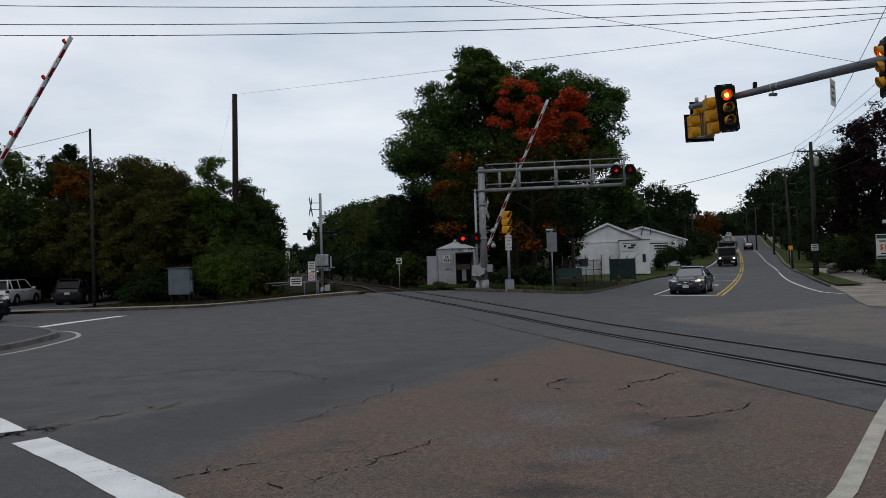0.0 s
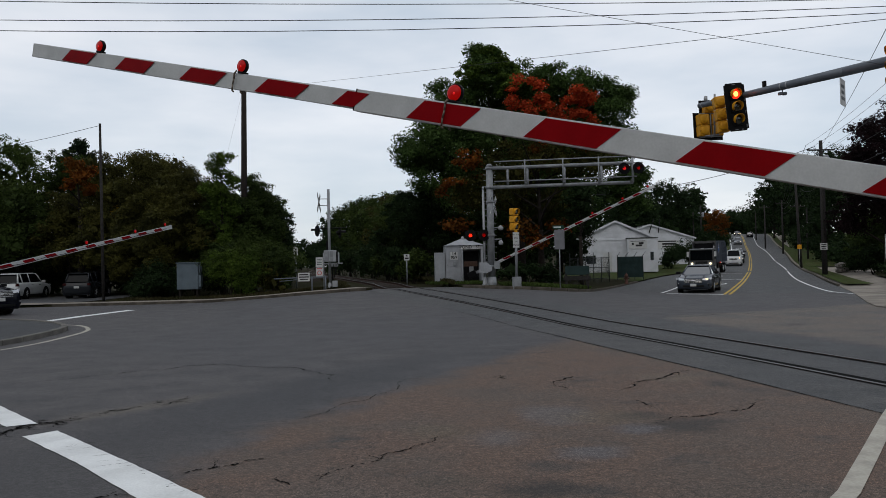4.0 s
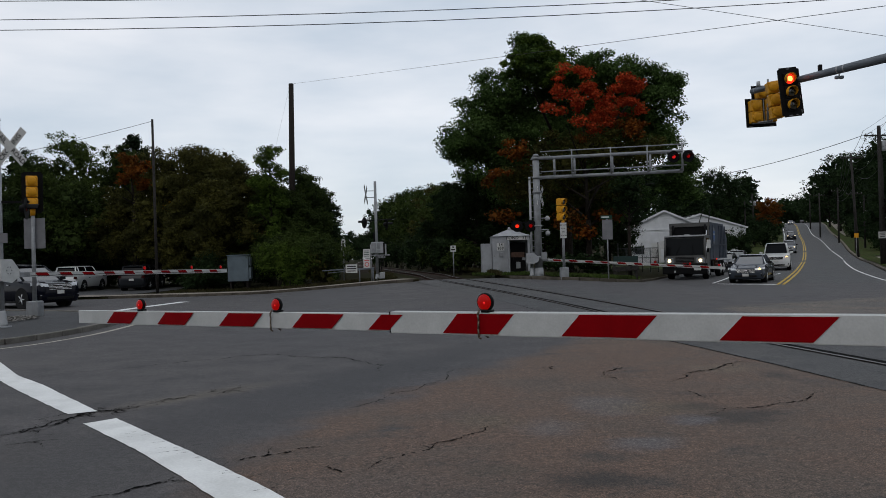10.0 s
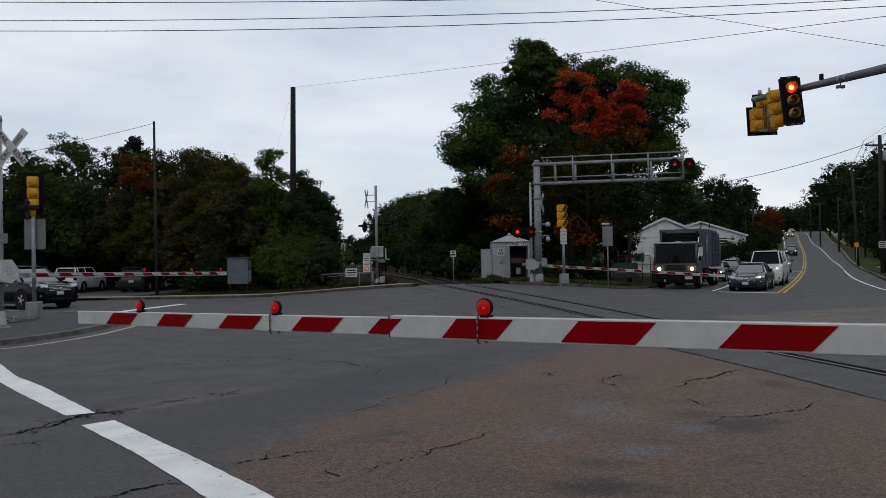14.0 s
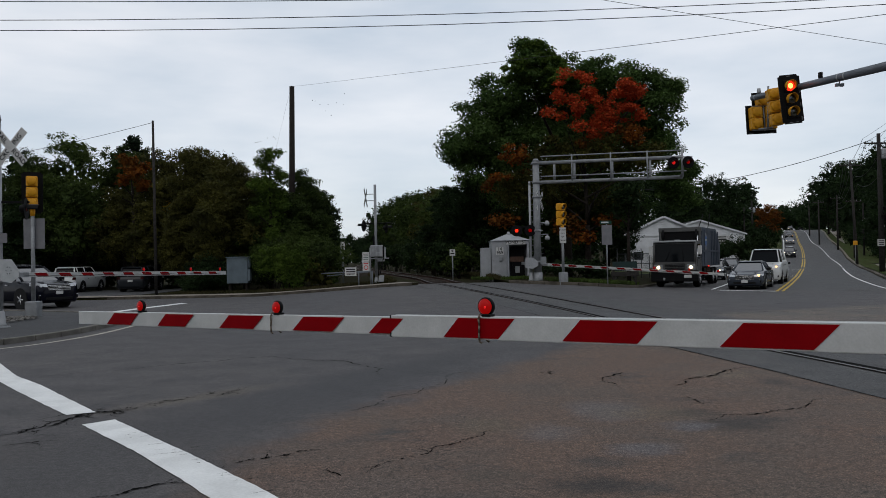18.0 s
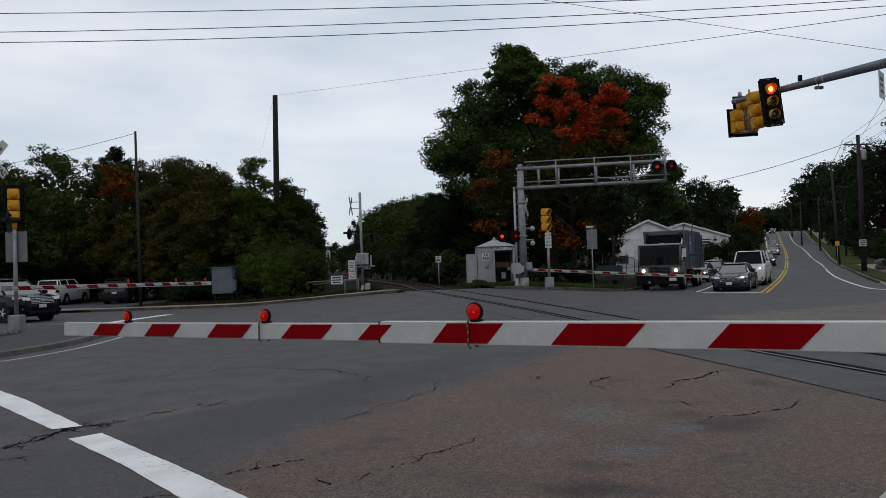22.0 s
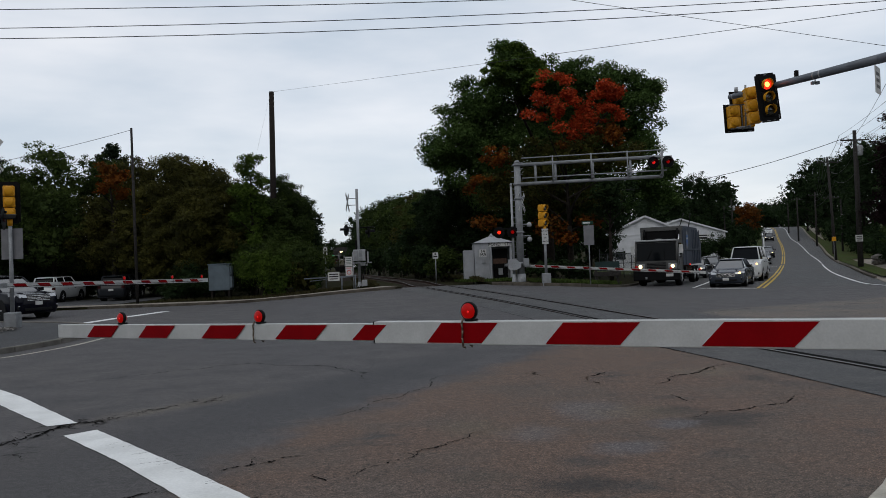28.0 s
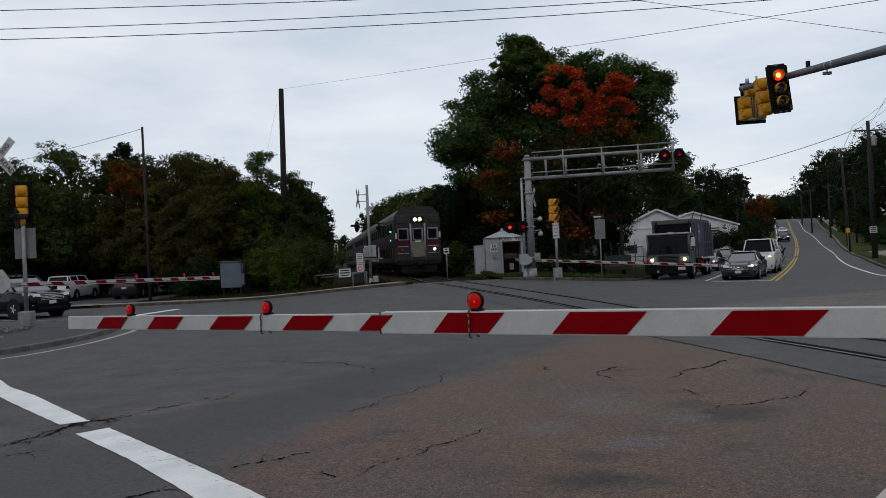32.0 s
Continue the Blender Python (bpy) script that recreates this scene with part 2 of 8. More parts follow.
def leaf_mat(name, a, b, thin=0.30):
    """Leaves: matt, each a little different, letting some light through."""
    m = mat(name, a, 0.8, 0.0, 0.3, 0.5, col2=b, island=0.42, spec=0.08, bscale=9.0)
    n, l = m.node_tree.nodes, m.node_tree.links
    p = n["Principled BSDF"]
    tr = n.new("ShaderNodeBsdfTranslucent")
    l.new(p.inputs["Base Color"].links[0].from_socket, tr.inputs["Color"])
    mx = n.new("ShaderNodeMixShader")
    mx.inputs[0].default_value = thin
    l.new(p.outputs[0], mx.inputs[1])
    l.new(tr.outputs[0], mx.inputs[2])
    l.new(mx.outputs[0], n["Material Output"].inputs["Surface"])
    return m


M = {
    "asphalt": asphalt_mat("asphalt_worn", (0.053, 0.050, 0.053), (0.061, 0.056, 0.056), 85.0, 0.68,
                           [([((-0.2, 10.6), (0.86, -0.51)), ((-1.9, 6.0), (0.99, -0.1)), ((4.9, 12.5), (-0.985, -0.17))], (0.090, 0.055, 0.037), (0.075, 0.052, 0.038)),
                            ([((8.2, 19.0), (0.98, 0.17)), ((16.0, 27.0), (0.45, -0.89))], (0.104, 0.083, 0.068), (0.078, 0.070, 0.064))],
                           [(-4.2, 6.4, 2.6, 1.6, 40, (0.044, 0.039, 0.037), 0.75), (-0.8, 5.6, 1.6, 0.9, 20, (0.070, 0.056, 0.048), 0.5), (-1.2, 11.5, 5.4, 0.95, 62, (0.026, 0.026, 0.029), 0.8), (-2.6, 8.6, 2.2, 0.9, 55, (0.036, 0.034, 0.036), 0.65), (-3.2, 6.6, 1.6, 0.8, 40, (0.042, 0.041, 0.043), 0.5),
                            (-3.2, 10.3, 1.5, 0.35, 48, (0.090, 0.076, 0.060), 0.6),
                            (2.95, 8.1, 0.55, 0.42, 20, (0.026, 0.019, 0.015), 0.9), (2.6, 8.7, 0.40, 0.30, 0, (0.030, 0.022, 0.017), 0.85), (4.35, 10.6, 0.30, 0.35, 0, (0.034, 0.026, 0.021), 0.85), (4.6, 10.1, 0.36, 0.35, 0, (0.046, 0.036, 0.030), 0.75),
                            (1.25, 6.65, 0.34, 0.22, 0, (0.034, 0.028, 0.024), 0.75), (1.1, 6.0, 0.42, 0.30, 10, (0.020, 0.015, 0.012), 0.92), (1.5, 5.85, 0.3, 0.2, 0, (0.034, 0.028, 0.024), 0.8), (0.4, 6.3, 0.36, 0.2, 0, (0.052, 0.040, 0.028), 0.6),
                            (1.75, 7.05, 0.36, 0.26, 10, (0.080, 0.078, 0.084), 0.7), (2.45, 8.0, 0.26, 0.26, 0, (0.078, 0.076, 0.083), 0.7), (1.75, 8.9, 0.42, 0.7, 0, (0.088, 0.084, 0.088), 0.6), (0.95, 7.8, 0.36, 0.45, 0, (0.094, 0.087, 0.088), 0.5),
                            (0.4, 8.2, 0.4, 0.5, 0, (0.080, 0.064, 0.040), 0.5), (2.2, 8.7, 0.6, 0.5, 0, (0.092, 0.070, 0.044), 0.5), (3.9, 11.4, 0.5, 0.5, 0, (0.110, 0.084, 0.056), 0.5)]),
    "asphalt_hill": asphalt_mat("asphalt_hill", (0.050, 0.051, 0.053), (0.057, 0.055, 0.054)),
    "asphalt_patch": asphalt_mat("asphalt_patch", (0.028, 0.029, 0.032), (0.036, 0.036, 0.038)),
    "tar": mat("crack_shadowed_gap", (0.005, 0.005, 0.005), 0.9, var=0.3, spec=0.02),
    "concrete": mat("concrete", (0.27, 0.26, 0.24), 0.85, var=0.35, scale=1.2, bump=0.3, bscale=40),
    "kerb": mat("granite_kerb", (0.155, 0.145, 0.13), 0.8, var=0.35, scale=2.5, bump=0.4, bscale=50),
    # darker copy of the kerb granite: the face's shade is put into its colour
    "kerb_dirty": mat("shaded_granite_kerb", (0.100, 0.088, 0.072), 0.9, var=0.45, scale=2.5, bump=0.4, bscale=50, spec=0.05),
    "path": mat("pavement_concrete", (0.255, 0.225, 0.190), 0.9, var=0.4, scale=0.7, bump=0.3, bscale=30),
    "soil": mat("soil_leaf_litter", (0.022, 0.018, 0.011), 0.95, var=0.5, scale=1.5, bump=0.6, bscale=25, col2=(0.022, 0.025, 0.010), spec=0.02),
    "grass": mat("grass", (0.036, 0.060, 0.014), 0.9, var=0.5, scale=1.0, bump=0.7, bscale=30, col2=(0.046, 0.042, 0.018), spec=0.03),
    "ballast": mat("track_ballast", (0.034, 0.027, 0.021), 0.95, var=0.5, scale=4, bump=0.9, bscale=14, spec=0.02),
    "gravel": mat("pale_gravel", (0.22, 0.21, 0.195), 0.95, var=0.5, scale=5, bump=0.9, bscale=20, island=0.4),
    "white_paint": mat("white_road_paint", (0.68, 0.69, 0.68), 0.7, var=0.14, scale=2.2, bump=0.2, bscale=45),
    "worn_paint": mat("worn_road_paint", (0.40, 0.375, 0.32), 0.8, var=0.22, scale=4, bump=0.2, bscale=35),
    "yellow_paint": mat("yellow_road_paint", (0.50, 0.34, 0.045), 0.7, var=0.3, scale=2),
    "steel": mat("rail_steel", (0.085, 0.083, 0.082), 0.5, 0.3, 0.2, 6),
    "rust": mat("rusty_rail", (0.060, 0.034, 0.024), 0.8, 0.2, 0.4, 6),
    "tie": mat("wooden_sleeper", (0.032, 0.025, 0.020), 0.9, var=0.4, scale=5, bump=0.4),
    "rubber": mat("rubber_panel", (0.004, 0.004, 0.004), 0.85, var=0.3, spec=0.03),
    "galv": mat("galvanised_steel", (0.24, 0.25, 0.26), 0.55, 0.2, 0.25, 4, bscale=30),
    "alu": mat("painted_aluminium", (0.30, 0.31, 0.32), 0.5, 0.15, 0.15, 3),
    "arm_white": mat("arm_white_sheeting", (0.46, 0.47, 0.465), 0.5, var=0.12, scale=7, bscale=90),
    "arm_red": mat("arm_red_sheeting", (0.20, 0.0015, 0.004), 0.5, spec=0.04, var=0.12, scale=7, bscale=90),
    "bronze_clip": mat("tarnished_clip", (0.16, 0.13, 0.10), 0.4, 0.6, 0.4, 30),
    "black": mat("black_paint", (0.006, 0.006, 0.0065), 0.5, var=0.2, spec=0.07),
    "sig_yellow": mat("signal_yellow", (0.54, 0.25, 0.012), 0.45, var=0.15, scale=5),
    "pole_wood": mat("creosoted_pole", (0.020, 0.016, 0.014), 0.9, var=0.4, scale=8, bump=0.5, bscale=20),
    "pole_grey": mat("weathered_pole", (0.034, 0.031, 0.029), 0.9, var=0.4, scale=8, bump=0.5, bscale=20),
    "wire": mat("black_cable", (0.02, 0.02, 0.022), 0.6),
    "mast_grey": mat("grey_mast_paint", (0.13, 0.145, 0.165), 0.45, 0.2, 0.2, 3),
    "red_on": mat("lit_red_lens", (0.8, 0.02, 0.01), 0.3, glow=1.3, glowcol=(1.0, 0.03, 0.01)),
    "amber_on": mat("lit_red_core", (1.0, 0.2, 0.05), 0.3, glow=9.0, glowcol=(1.0, 0.16, 0.03)),
    "red_dim": mat("red_lens", (0.10, 0.002, 0.002), 0.3, glow=0.20, glowcol=(1, 0.008, 0.006), spec=0.12),
    "red_mid": mat("faint_red_lens", (0.3, 0.01, 0.01), 0.3, glow=0.55, glowcol=(1.0, 0.02, 0.02)),
    "glass_dark": mat("dark_windscreen_glass", (0.003, 0.004, 0.005), 0.06, 0.0, 0.1, 2.0, spec=0.08),
    "leaf_crown": leaf_mat("leaf_oak_crown", (0.056, 0.094, 0.024), (0.029, 0.053, 0.013)),
    "red_dark": mat("unlit_red_lens", (0.10, 0.006, 0.006), 0.15, spec=0.8),
    "lens_dark": mat("unlit_lens", (0.03, 0.03, 0.02), 0.15, spec=0.8),
    "sign_white": mat("sign_white", (0.46, 0.46, 0.45), 0.5, var=0.12, scale=6),
    "sign_back": mat("sign_back_aluminium", (0.17, 0.17, 0.18), 0.55, 0.2, 0.15, 4),
    "sign_black": mat("sign_black", (0.02, 0.02, 0.02), 0.5),
    "sign_green": mat("sign_green", (0.010, 0.040, 0.026), 0.5, var=0.15),
    "sign_red": mat("sign_red", (0.45, 0.03, 0.03), 0.5, var=0.15),
    "cabinet": mat("grey_cabinet_paint", (0.105, 0.132, 0.152), 0.5, 0.1, 0.2, 2),
    "shed": mat("aluminium_shed", (0.30, 0.31, 0.325), 0.5, 0.1, 0.2, 2),
    "siding": mat("white_siding", (0.52, 0.53, 0.55), 0.6, var=0.15, scale=1.2),
    "roof": mat("grey_shingle", (0.055, 0.058, 0.055), 0.9, var=0.3, scale=3, bump=0.4, bscale=12),
    "fence_green": mat("green_fence_screen", (0.022, 0.040, 0.038), 0.8, var=0.3, scale=2),
    "chain": mat("chain_link_steel", (0.055, 0.058, 0.06), 0.5, 0.5, 0.2, 4),
    "bark": mat("bark", (0.018, 0.014, 0.011), 0.95, var=0.5, scale=6, bump=0.8, bscale=14),
    "leaf_oak": leaf_mat("leaf_dark_green", (0.0180, 0.0324, 0.0107), (0.0090, 0.0180, 0.0063)),
    "leaf_mid": leaf_mat("leaf_mid_green", (0.0429, 0.0632, 0.0140), (0.0202, 0.0328, 0.0087)),
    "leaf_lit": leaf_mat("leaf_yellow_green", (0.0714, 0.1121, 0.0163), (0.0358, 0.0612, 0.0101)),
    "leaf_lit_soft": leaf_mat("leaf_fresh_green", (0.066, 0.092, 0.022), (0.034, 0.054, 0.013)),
    "leaf_olive": leaf_mat("leaf_olive", (0.0657, 0.0626, 0.0142), (0.0312, 0.0328, 0.0094)),
    "leaf_red": leaf_mat("leaf_scarlet", (0.43, 0.060, 0.016), (0.27, 0.034, 0.010)),
    "leaf_orange": leaf_mat("leaf_orange", (0.150, 0.045, 0.006), (0.062, 0.027, 0.005)),
    "leaf_yellow": leaf_mat("leaf_yellow", (0.2366, 0.1456, 0.0091), (0.1092, 0.0774, 0.0091)),
    "leaf_purple": leaf_mat("leaf_purple", (0.0154, 0.0070, 0.0084), (0.0084, 0.0049, 0.0056)),
    "blade_green": leaf_mat("grass_blade", (0.052, 0.080, 0.018), (0.030, 0.042, 0.012)),
    "blade_dry": leaf_mat("dry_grass_blade", (0.056, 0.048, 0.022), (0.026, 0.027, 0.010)),
    "leaf_pine": leaf_mat("needle_dark", (0.0178, 0.0306, 0.0153), (0.0101, 0.0178, 0.0101)),
    "glass": glass_mat("vehicle_glass"),
    "tyre": mat("tyre_rubber", (0.008, 0.008, 0.008), 0.85, var=0.3, scale=8, spec=0.05),
    "rim": mat("alloy_rim", (0.45, 0.46, 0.47), 0.3, 0.8, 0.1, 6),
    "trim": mat("black_trim", (0.008, 0.008, 0.0085), 0.5, var=0.2, spec=0.08),
    "chrome": mat("chrome_trim", (0.6, 0.61, 0.62), 0.15, 0.95, 0.08, 6),
    "head_on": mat("lit_headlamp", (1.0, 0.9, 0.7), 0.3, glow=3.6, glowcol=(1.0, 0.74, 0.38)),
    "head_amber": mat("lit_amber_lamp", (1.0, 0.6, 0.2), 0.3, glow=4.5, glowcol=(1.0, 0.5, 0.12)),
    "head_off": mat("headlamp", (0.5, 0.52, 0.55), 0.1, 0.2, 0.1, 9, spec=0.8),
    "tail": mat("tail_lamp", (0.028, 0.002, 0.002), 0.25, spec=0.3),
    "green_on": mat("green_marker", (0.05, 0.8, 0.3), 0.3, glow=1.6, glowcol=(0.1, 1.0, 0.4)),
    "p_grey": mat("paint_grey_blue", (0.030, 0.036, 0.046), 0.2, 0.0, 0.06, 2, coat=0.06, spec=0.13),
    "p_navy": mat("paint_navy", (0.0025, 0.0032, 0.0075), 0.2, 0.0, 0.06, 2, coat=0.06, spec=0.13),
    "p_white": mat("paint_white", (0.50, 0.51, 0.51), 0.2, 0.0, 0.06, 2, coat=0.06, spec=0.13),
    "p_silver": mat("paint_silver", (0.17, 0.18, 0.195), 0.2, 0.0, 0.06, 2, coat=0.06, spec=0.13),
    "p_dark": mat("paint_charcoal", (0.016, 0.018, 0.021), 0.2, 0.0, 0.06, 2, coat=0.06, spec=0.13),
    "p_black": mat("paint_black", (0.006, 0.006, 0.007), 0.2, 0.0, 0.06, 2, coat=0.06, spec=0.13),
    "truck_cab": mat("truck_cab_grey", (0.082, 0.082, 0.080), 0.4, 0.0, 0.2, 2),
    "truck_body": mat("truck_body_blue_grey", (0.052, 0.062, 0.082), 0.6, 0.0, 0.3, 1.2),
    "logo_blue": mat("logo_blue", (0.05, 0.12, 0.30), 0.5),
    "train_grey": mat("stainless_grey", (0.030, 0.027, 0.026), 0.6, 0.0, 0.25, 2),
    "train_purple": mat("train_purple", (0.040, 0.006, 0.020), 0.5, 0.0, 0.2, 2),
    "train_dark": mat("train_underframe", (0.009, 0.0085, 0.008), 0.8, var=0.4, scale=3),
    "train_door": mat("train_door_pale", (0.15, 0.14, 0.105), 0.6, 0.0, 0.2, 3),
    "hydrant": mat("hydrant_rust_red", (0.075, 0.036, 0.026), 0.7, var=0.3, scale=9),
    "stone": mat("field_stone", (0.16, 0.145, 0.13), 0.9, var=0.45, scale=3, bump=0.6, bscale=18, island=0.3),
    "window": glass_mat("window_glass", (0.03, 0.035, 0.04)),
    "bird": mat("bird_dark", (0.02, 0.02, 0.02), 0.8),
}


# ---- mesh tools ----


def obj(name, bm, material, parent=None, label=""):
    me = bpy.data.meshes.new(name)
    bm.normal_update()
    bm.to_mesh(me)
    bm.free()
    mats = material if isinstance(material, (list, tuple)) else [material]
    for x in mats:
        me.materials.append(M[x] if isinstance(x, str) else x)
    ob = new(name, me)
    if parent:
        ob.parent = parent
    if label:
        ob["label"] = label
    return ob


def part(name, bm, material, parent, label=""):
    return obj(name, bm, material, parent, label)


def thing(name, at, label, category, group="", rz=0.0, kind=""):
    e = new(name)
    e.empty_display_size = 0.2
    e.matrix_basis = pose(*at, 0, 0, rz)
    return tagged(e, label, category, group, kind)


def box(bm, x0, x1, y0, y1, z0, z1, bevel=0.0, m=None, mi=0):
    r = bmesh.ops.create_cube(bm, size=1.0)
    v = r["verts"]
    for k in v:
        k.co = Vector((x0 + (k.co.x + 0.5) * (x1 - x0), y0 + (k.co.y + 0.5) * (y1 - y0), z0 + (k.co.z + 0.5) * (z1 - z0)))
    if m is not None:
        bmesh.ops.transform(bm, matrix=m, verts=v)
    faces = list({f for k in v for f in k.link_faces})
    for f in faces:
        f.material_index = mi
    if bevel:
        edges = list({e for k in v for e in k.link_edges})
        bmesh.ops.bevel(bm, geom=edges, offset=bevel, segments=2, affect="EDGES", profile=0.5)
    return v


def tube(bm, a, b, r0, r1=None, seg=10, caps=True, mi=0):
    a, b = Vector(a), Vector(b)
    r1 = r0 if r1 is None else r1
    d = b - a
    res = bmesh.ops.create_cone(bm, cap_ends=caps, segments=seg, radius1=r0, radius2=r1, depth=d.length)
    q = d.to_track_quat("Z", "Y").to_matrix().to_4x4()
    bmesh.ops.transform(bm, matrix=Matrix.Translation((a + b) / 2) @ q, verts=res["verts"])
    for k in res["verts"]:
        for f in k.link_faces:
            f.material_index = mi
            f.smooth = len(f.verts) == 4
    return res["verts"]


def ball(bm, c, r, sx=1, sy=1, sz=1, seg=12):
    res = bmesh.ops.create_uvsphere(bm, u_segments=seg, v_segments=max(6, seg // 2), radius=r)
    bmesh.ops.transform(bm, matrix=Matrix.Translation(c) @ Matrix.Diagonal((sx, sy, sz, 1)), verts=res["verts"])
    for k in res["verts"]:
        for f in k.link_faces:
            f.smooth = True
    return res["verts"]


def B():
    return bmesh.new()


def boxed(name, material, parent, dims, bevel=0.0, label="", m=None):
    b = B()
    box(b, *dims, bevel=bevel, m=m)
    return part(name, b, material, parent, label)


def tubed(name, material, parent, a, c, r0, r1=None, seg=10, label=""):
    b = B()
    tube(b, a, c, r0, r1, seg)
    return part(name, b, material, parent, label)


def lathe(bm, prof, seg=16, m=None, smooth=True):
    """Turn a profile of (radius, height) about z."""
    rings = []
    for r, z in prof:
        rings.append([bm.verts.new((r * math.cos(2 * math.pi * i / seg), r * math.sin(2 * math.pi * i / seg), z)) for i in range(seg)])
    for a, b in zip(rings, rings[1:]):
        for i in range(seg):
            f = bm.faces.new((a[i], a[(i + 1) % seg], b[(i + 1) % seg], b[i]))
            f.smooth = smooth
    bm.faces.new(rings[0][::-1])
    bm.faces.new(rings[-1])
    if m is not None:
        bmesh.ops.transform(bm, matrix=m, verts=[v for r in rings for v in r])


def prism(bm, pts, x0, x1, axis="x", mi=0):
    """A profile of (u, z) pushed from x0 to x1 along an axis; u is y (axis x) or x (axis y)."""
    def at(u, z, s):
        return (s, u, z) if axis == "x" else (u, s, z)
    a = [bm.verts.new(at(u, z, x0)) for u, z in pts]
    b = [bm.verts.new(at(u, z, x1)) for u, z in pts]
    fs = [bm.faces.new(a[::-1]), bm.faces.new(b)]
    k = len(pts)
    for i in range(k):
        fs.append(bm.faces.new((a[i], a[(i + 1) % k], b[(i + 1) % k], b[i])))
    for f in fs:
        f.material_index = mi
    bmesh.ops.recalc_face_normals(bm, faces=fs)
    return a + b


def text(name, body, size, material, parent, m, depth=0.004, align="CENTER", label=""):
    c = bpy.data.curves.new(name, "FONT")
    c.body, c.size, c.extrude, c.align_x, c.align_y = body, size, depth, align, "CENTER"
    c.resolution_u = 2
    c.offset = 0.018 * size
    tmp = bpy.data.objects.new("tmp_text", c)
    me = bpy.data.meshes.new_from_object(tmp)
    bpy.data.objects.remove(tmp)
    bpy.data.curves.remove(c)
    me.materials.append(M[material])
    me.name = name
    ob = new(name, me)
    ob.parent = parent
    ob.matrix_basis = m
    if label:
        ob["label"] = label
    return ob


FACE = Matrix.Rotation(radians(90), 4, "X")  # lays lettering upright, read from -y

# ---- the lie of the land ----


def ease(a, b, x):
    t = min(1.0, max(0.0, (x - a) / (b - a)))
    return t * t * (3 - 2 * t)


def interp(x, xs, ys):
    return float(np.interp(x, xs, ys))


HILL_Y = [60, 85, 115, 150, 190, 240, 300, 420]
HILL_Z = [-0.15, 0, 0.8, 2.4, 4.6, 7.6, 10.2, 12]


def G(x, y):
    """Height of the road surface: a rise to the railway, a dip to the side street, then the hill."""
    rise = 0.06 + 0.94 * ease(-10.5, -1, x)
    left = 0.45 * rise * ease(20, 43, y) * (1 - ease(5, 13, x)) - 0.20 * ease(41, 53, y) * (1 - ease(-20, -13.5, x))
    right = -0.15 * ease(6, 14, x) * ease(20, 40, y)
    w = ease(0.12, 0.28, x / max(y, 1.0))
    return left + right + (interp(y, HILL_Y, HILL_Z) + 0.15) * w * ease(55, 65, y)


def area(name, poly, dz, material, step=3.0, kerb=0.0, parent=None, label=""):
    """A flat area that follows the land, cut along a grid, with an edge that goes down by kerb."""
    bm = B()
    vs = [bm.verts.new((x, y, 0)) for x, y in poly]
    f = bm.faces.new(vs)
    if f.normal.z < 0:
        f.normal_flip()
    bmesh.ops.triangulate(bm, faces=[f])
    xs, ys = [p[0] for p in poly], [p[1] for p in poly]
    for lo, hi, ax in ((min(xs), max(xs), 0), (min(ys), max(ys), 1)):
        k = math.ceil(lo / step) * step
        while k < hi:
            co, no = [0, 0, 0], [0, 0, 0]
            co[ax], no[ax] = k, 1
            bmesh.ops.bisect_plane(bm, geom=bm.verts[:] + bm.edges[:] + bm.faces[:], plane_co=co, plane_no=no)
            k += step
    for v in bm.verts:
        v.co.z = G(v.co.x, v.co.y) + dz
    bm.normal_update()
    for fc in bm.faces:
        if fc.normal.z < 0:
            fc.normal_flip()
    if kerb:
        rim = [e for e in bm.edges if e.is_boundary]
        r = bmesh.ops.extrude_edge_only(bm, edges=rim)
        for v in [g for g in r["geom"] if isinstance(g, bmesh.types.BMVert)]:
            v.co.z -= kerb
        bmesh.ops.recalc_face_normals(bm, faces=bm.faces[:])
    return obj(name, bm, material, parent, label)


def ribbon(name, line, width, dz, material, parent=None, label="", thick=0.0, off=0.0, step=1.5):
    """A strip of a width along a line of points, on the land."""
    pts = [Vector((x, y, 0)) for x, y in line]
    dense = [pts[0]]
    for a, b in zip(pts, pts[1:]):
        k = max(1, int((b - a).length / step))
        dense += [a.lerp(b, (i + 1) / k) for i in range(k)]
    bm = B()
    prev = None
    for i, p in enumerate(dense):
        d = (dense[min(i + 1, len(dense) - 1)] - dense[max(i - 1, 0)]).normalized()
        s = Vector((d.y, -d.x, 0))
        row = []
        for u in (off - width / 2, off + width / 2):
            q = p + s * u
            row.append(bm.verts.new((q.x, q.y, G(q.x, q.y) + dz)))
        if thick:
            for r in (row[1], row[0]):
                row.append(bm.verts.new((r.co.x, r.co.y, r.co.z - thick)))
        if prev:
            k = len(row)
            for j in range(k if thick else 1):
                bm.faces.new((prev[j], prev[(j + 1) % k], row[(j + 1) % k], row[j]))
        prev = row
    bmesh.ops.recalc_face_normals(bm, faces=bm.faces[:])
    bm.normal_update()
    if not thick:
        for fc in bm.faces:
            if fc.normal.z < 0:
                fc.normal_flip()
    return obj(name, bm, material, parent, label)


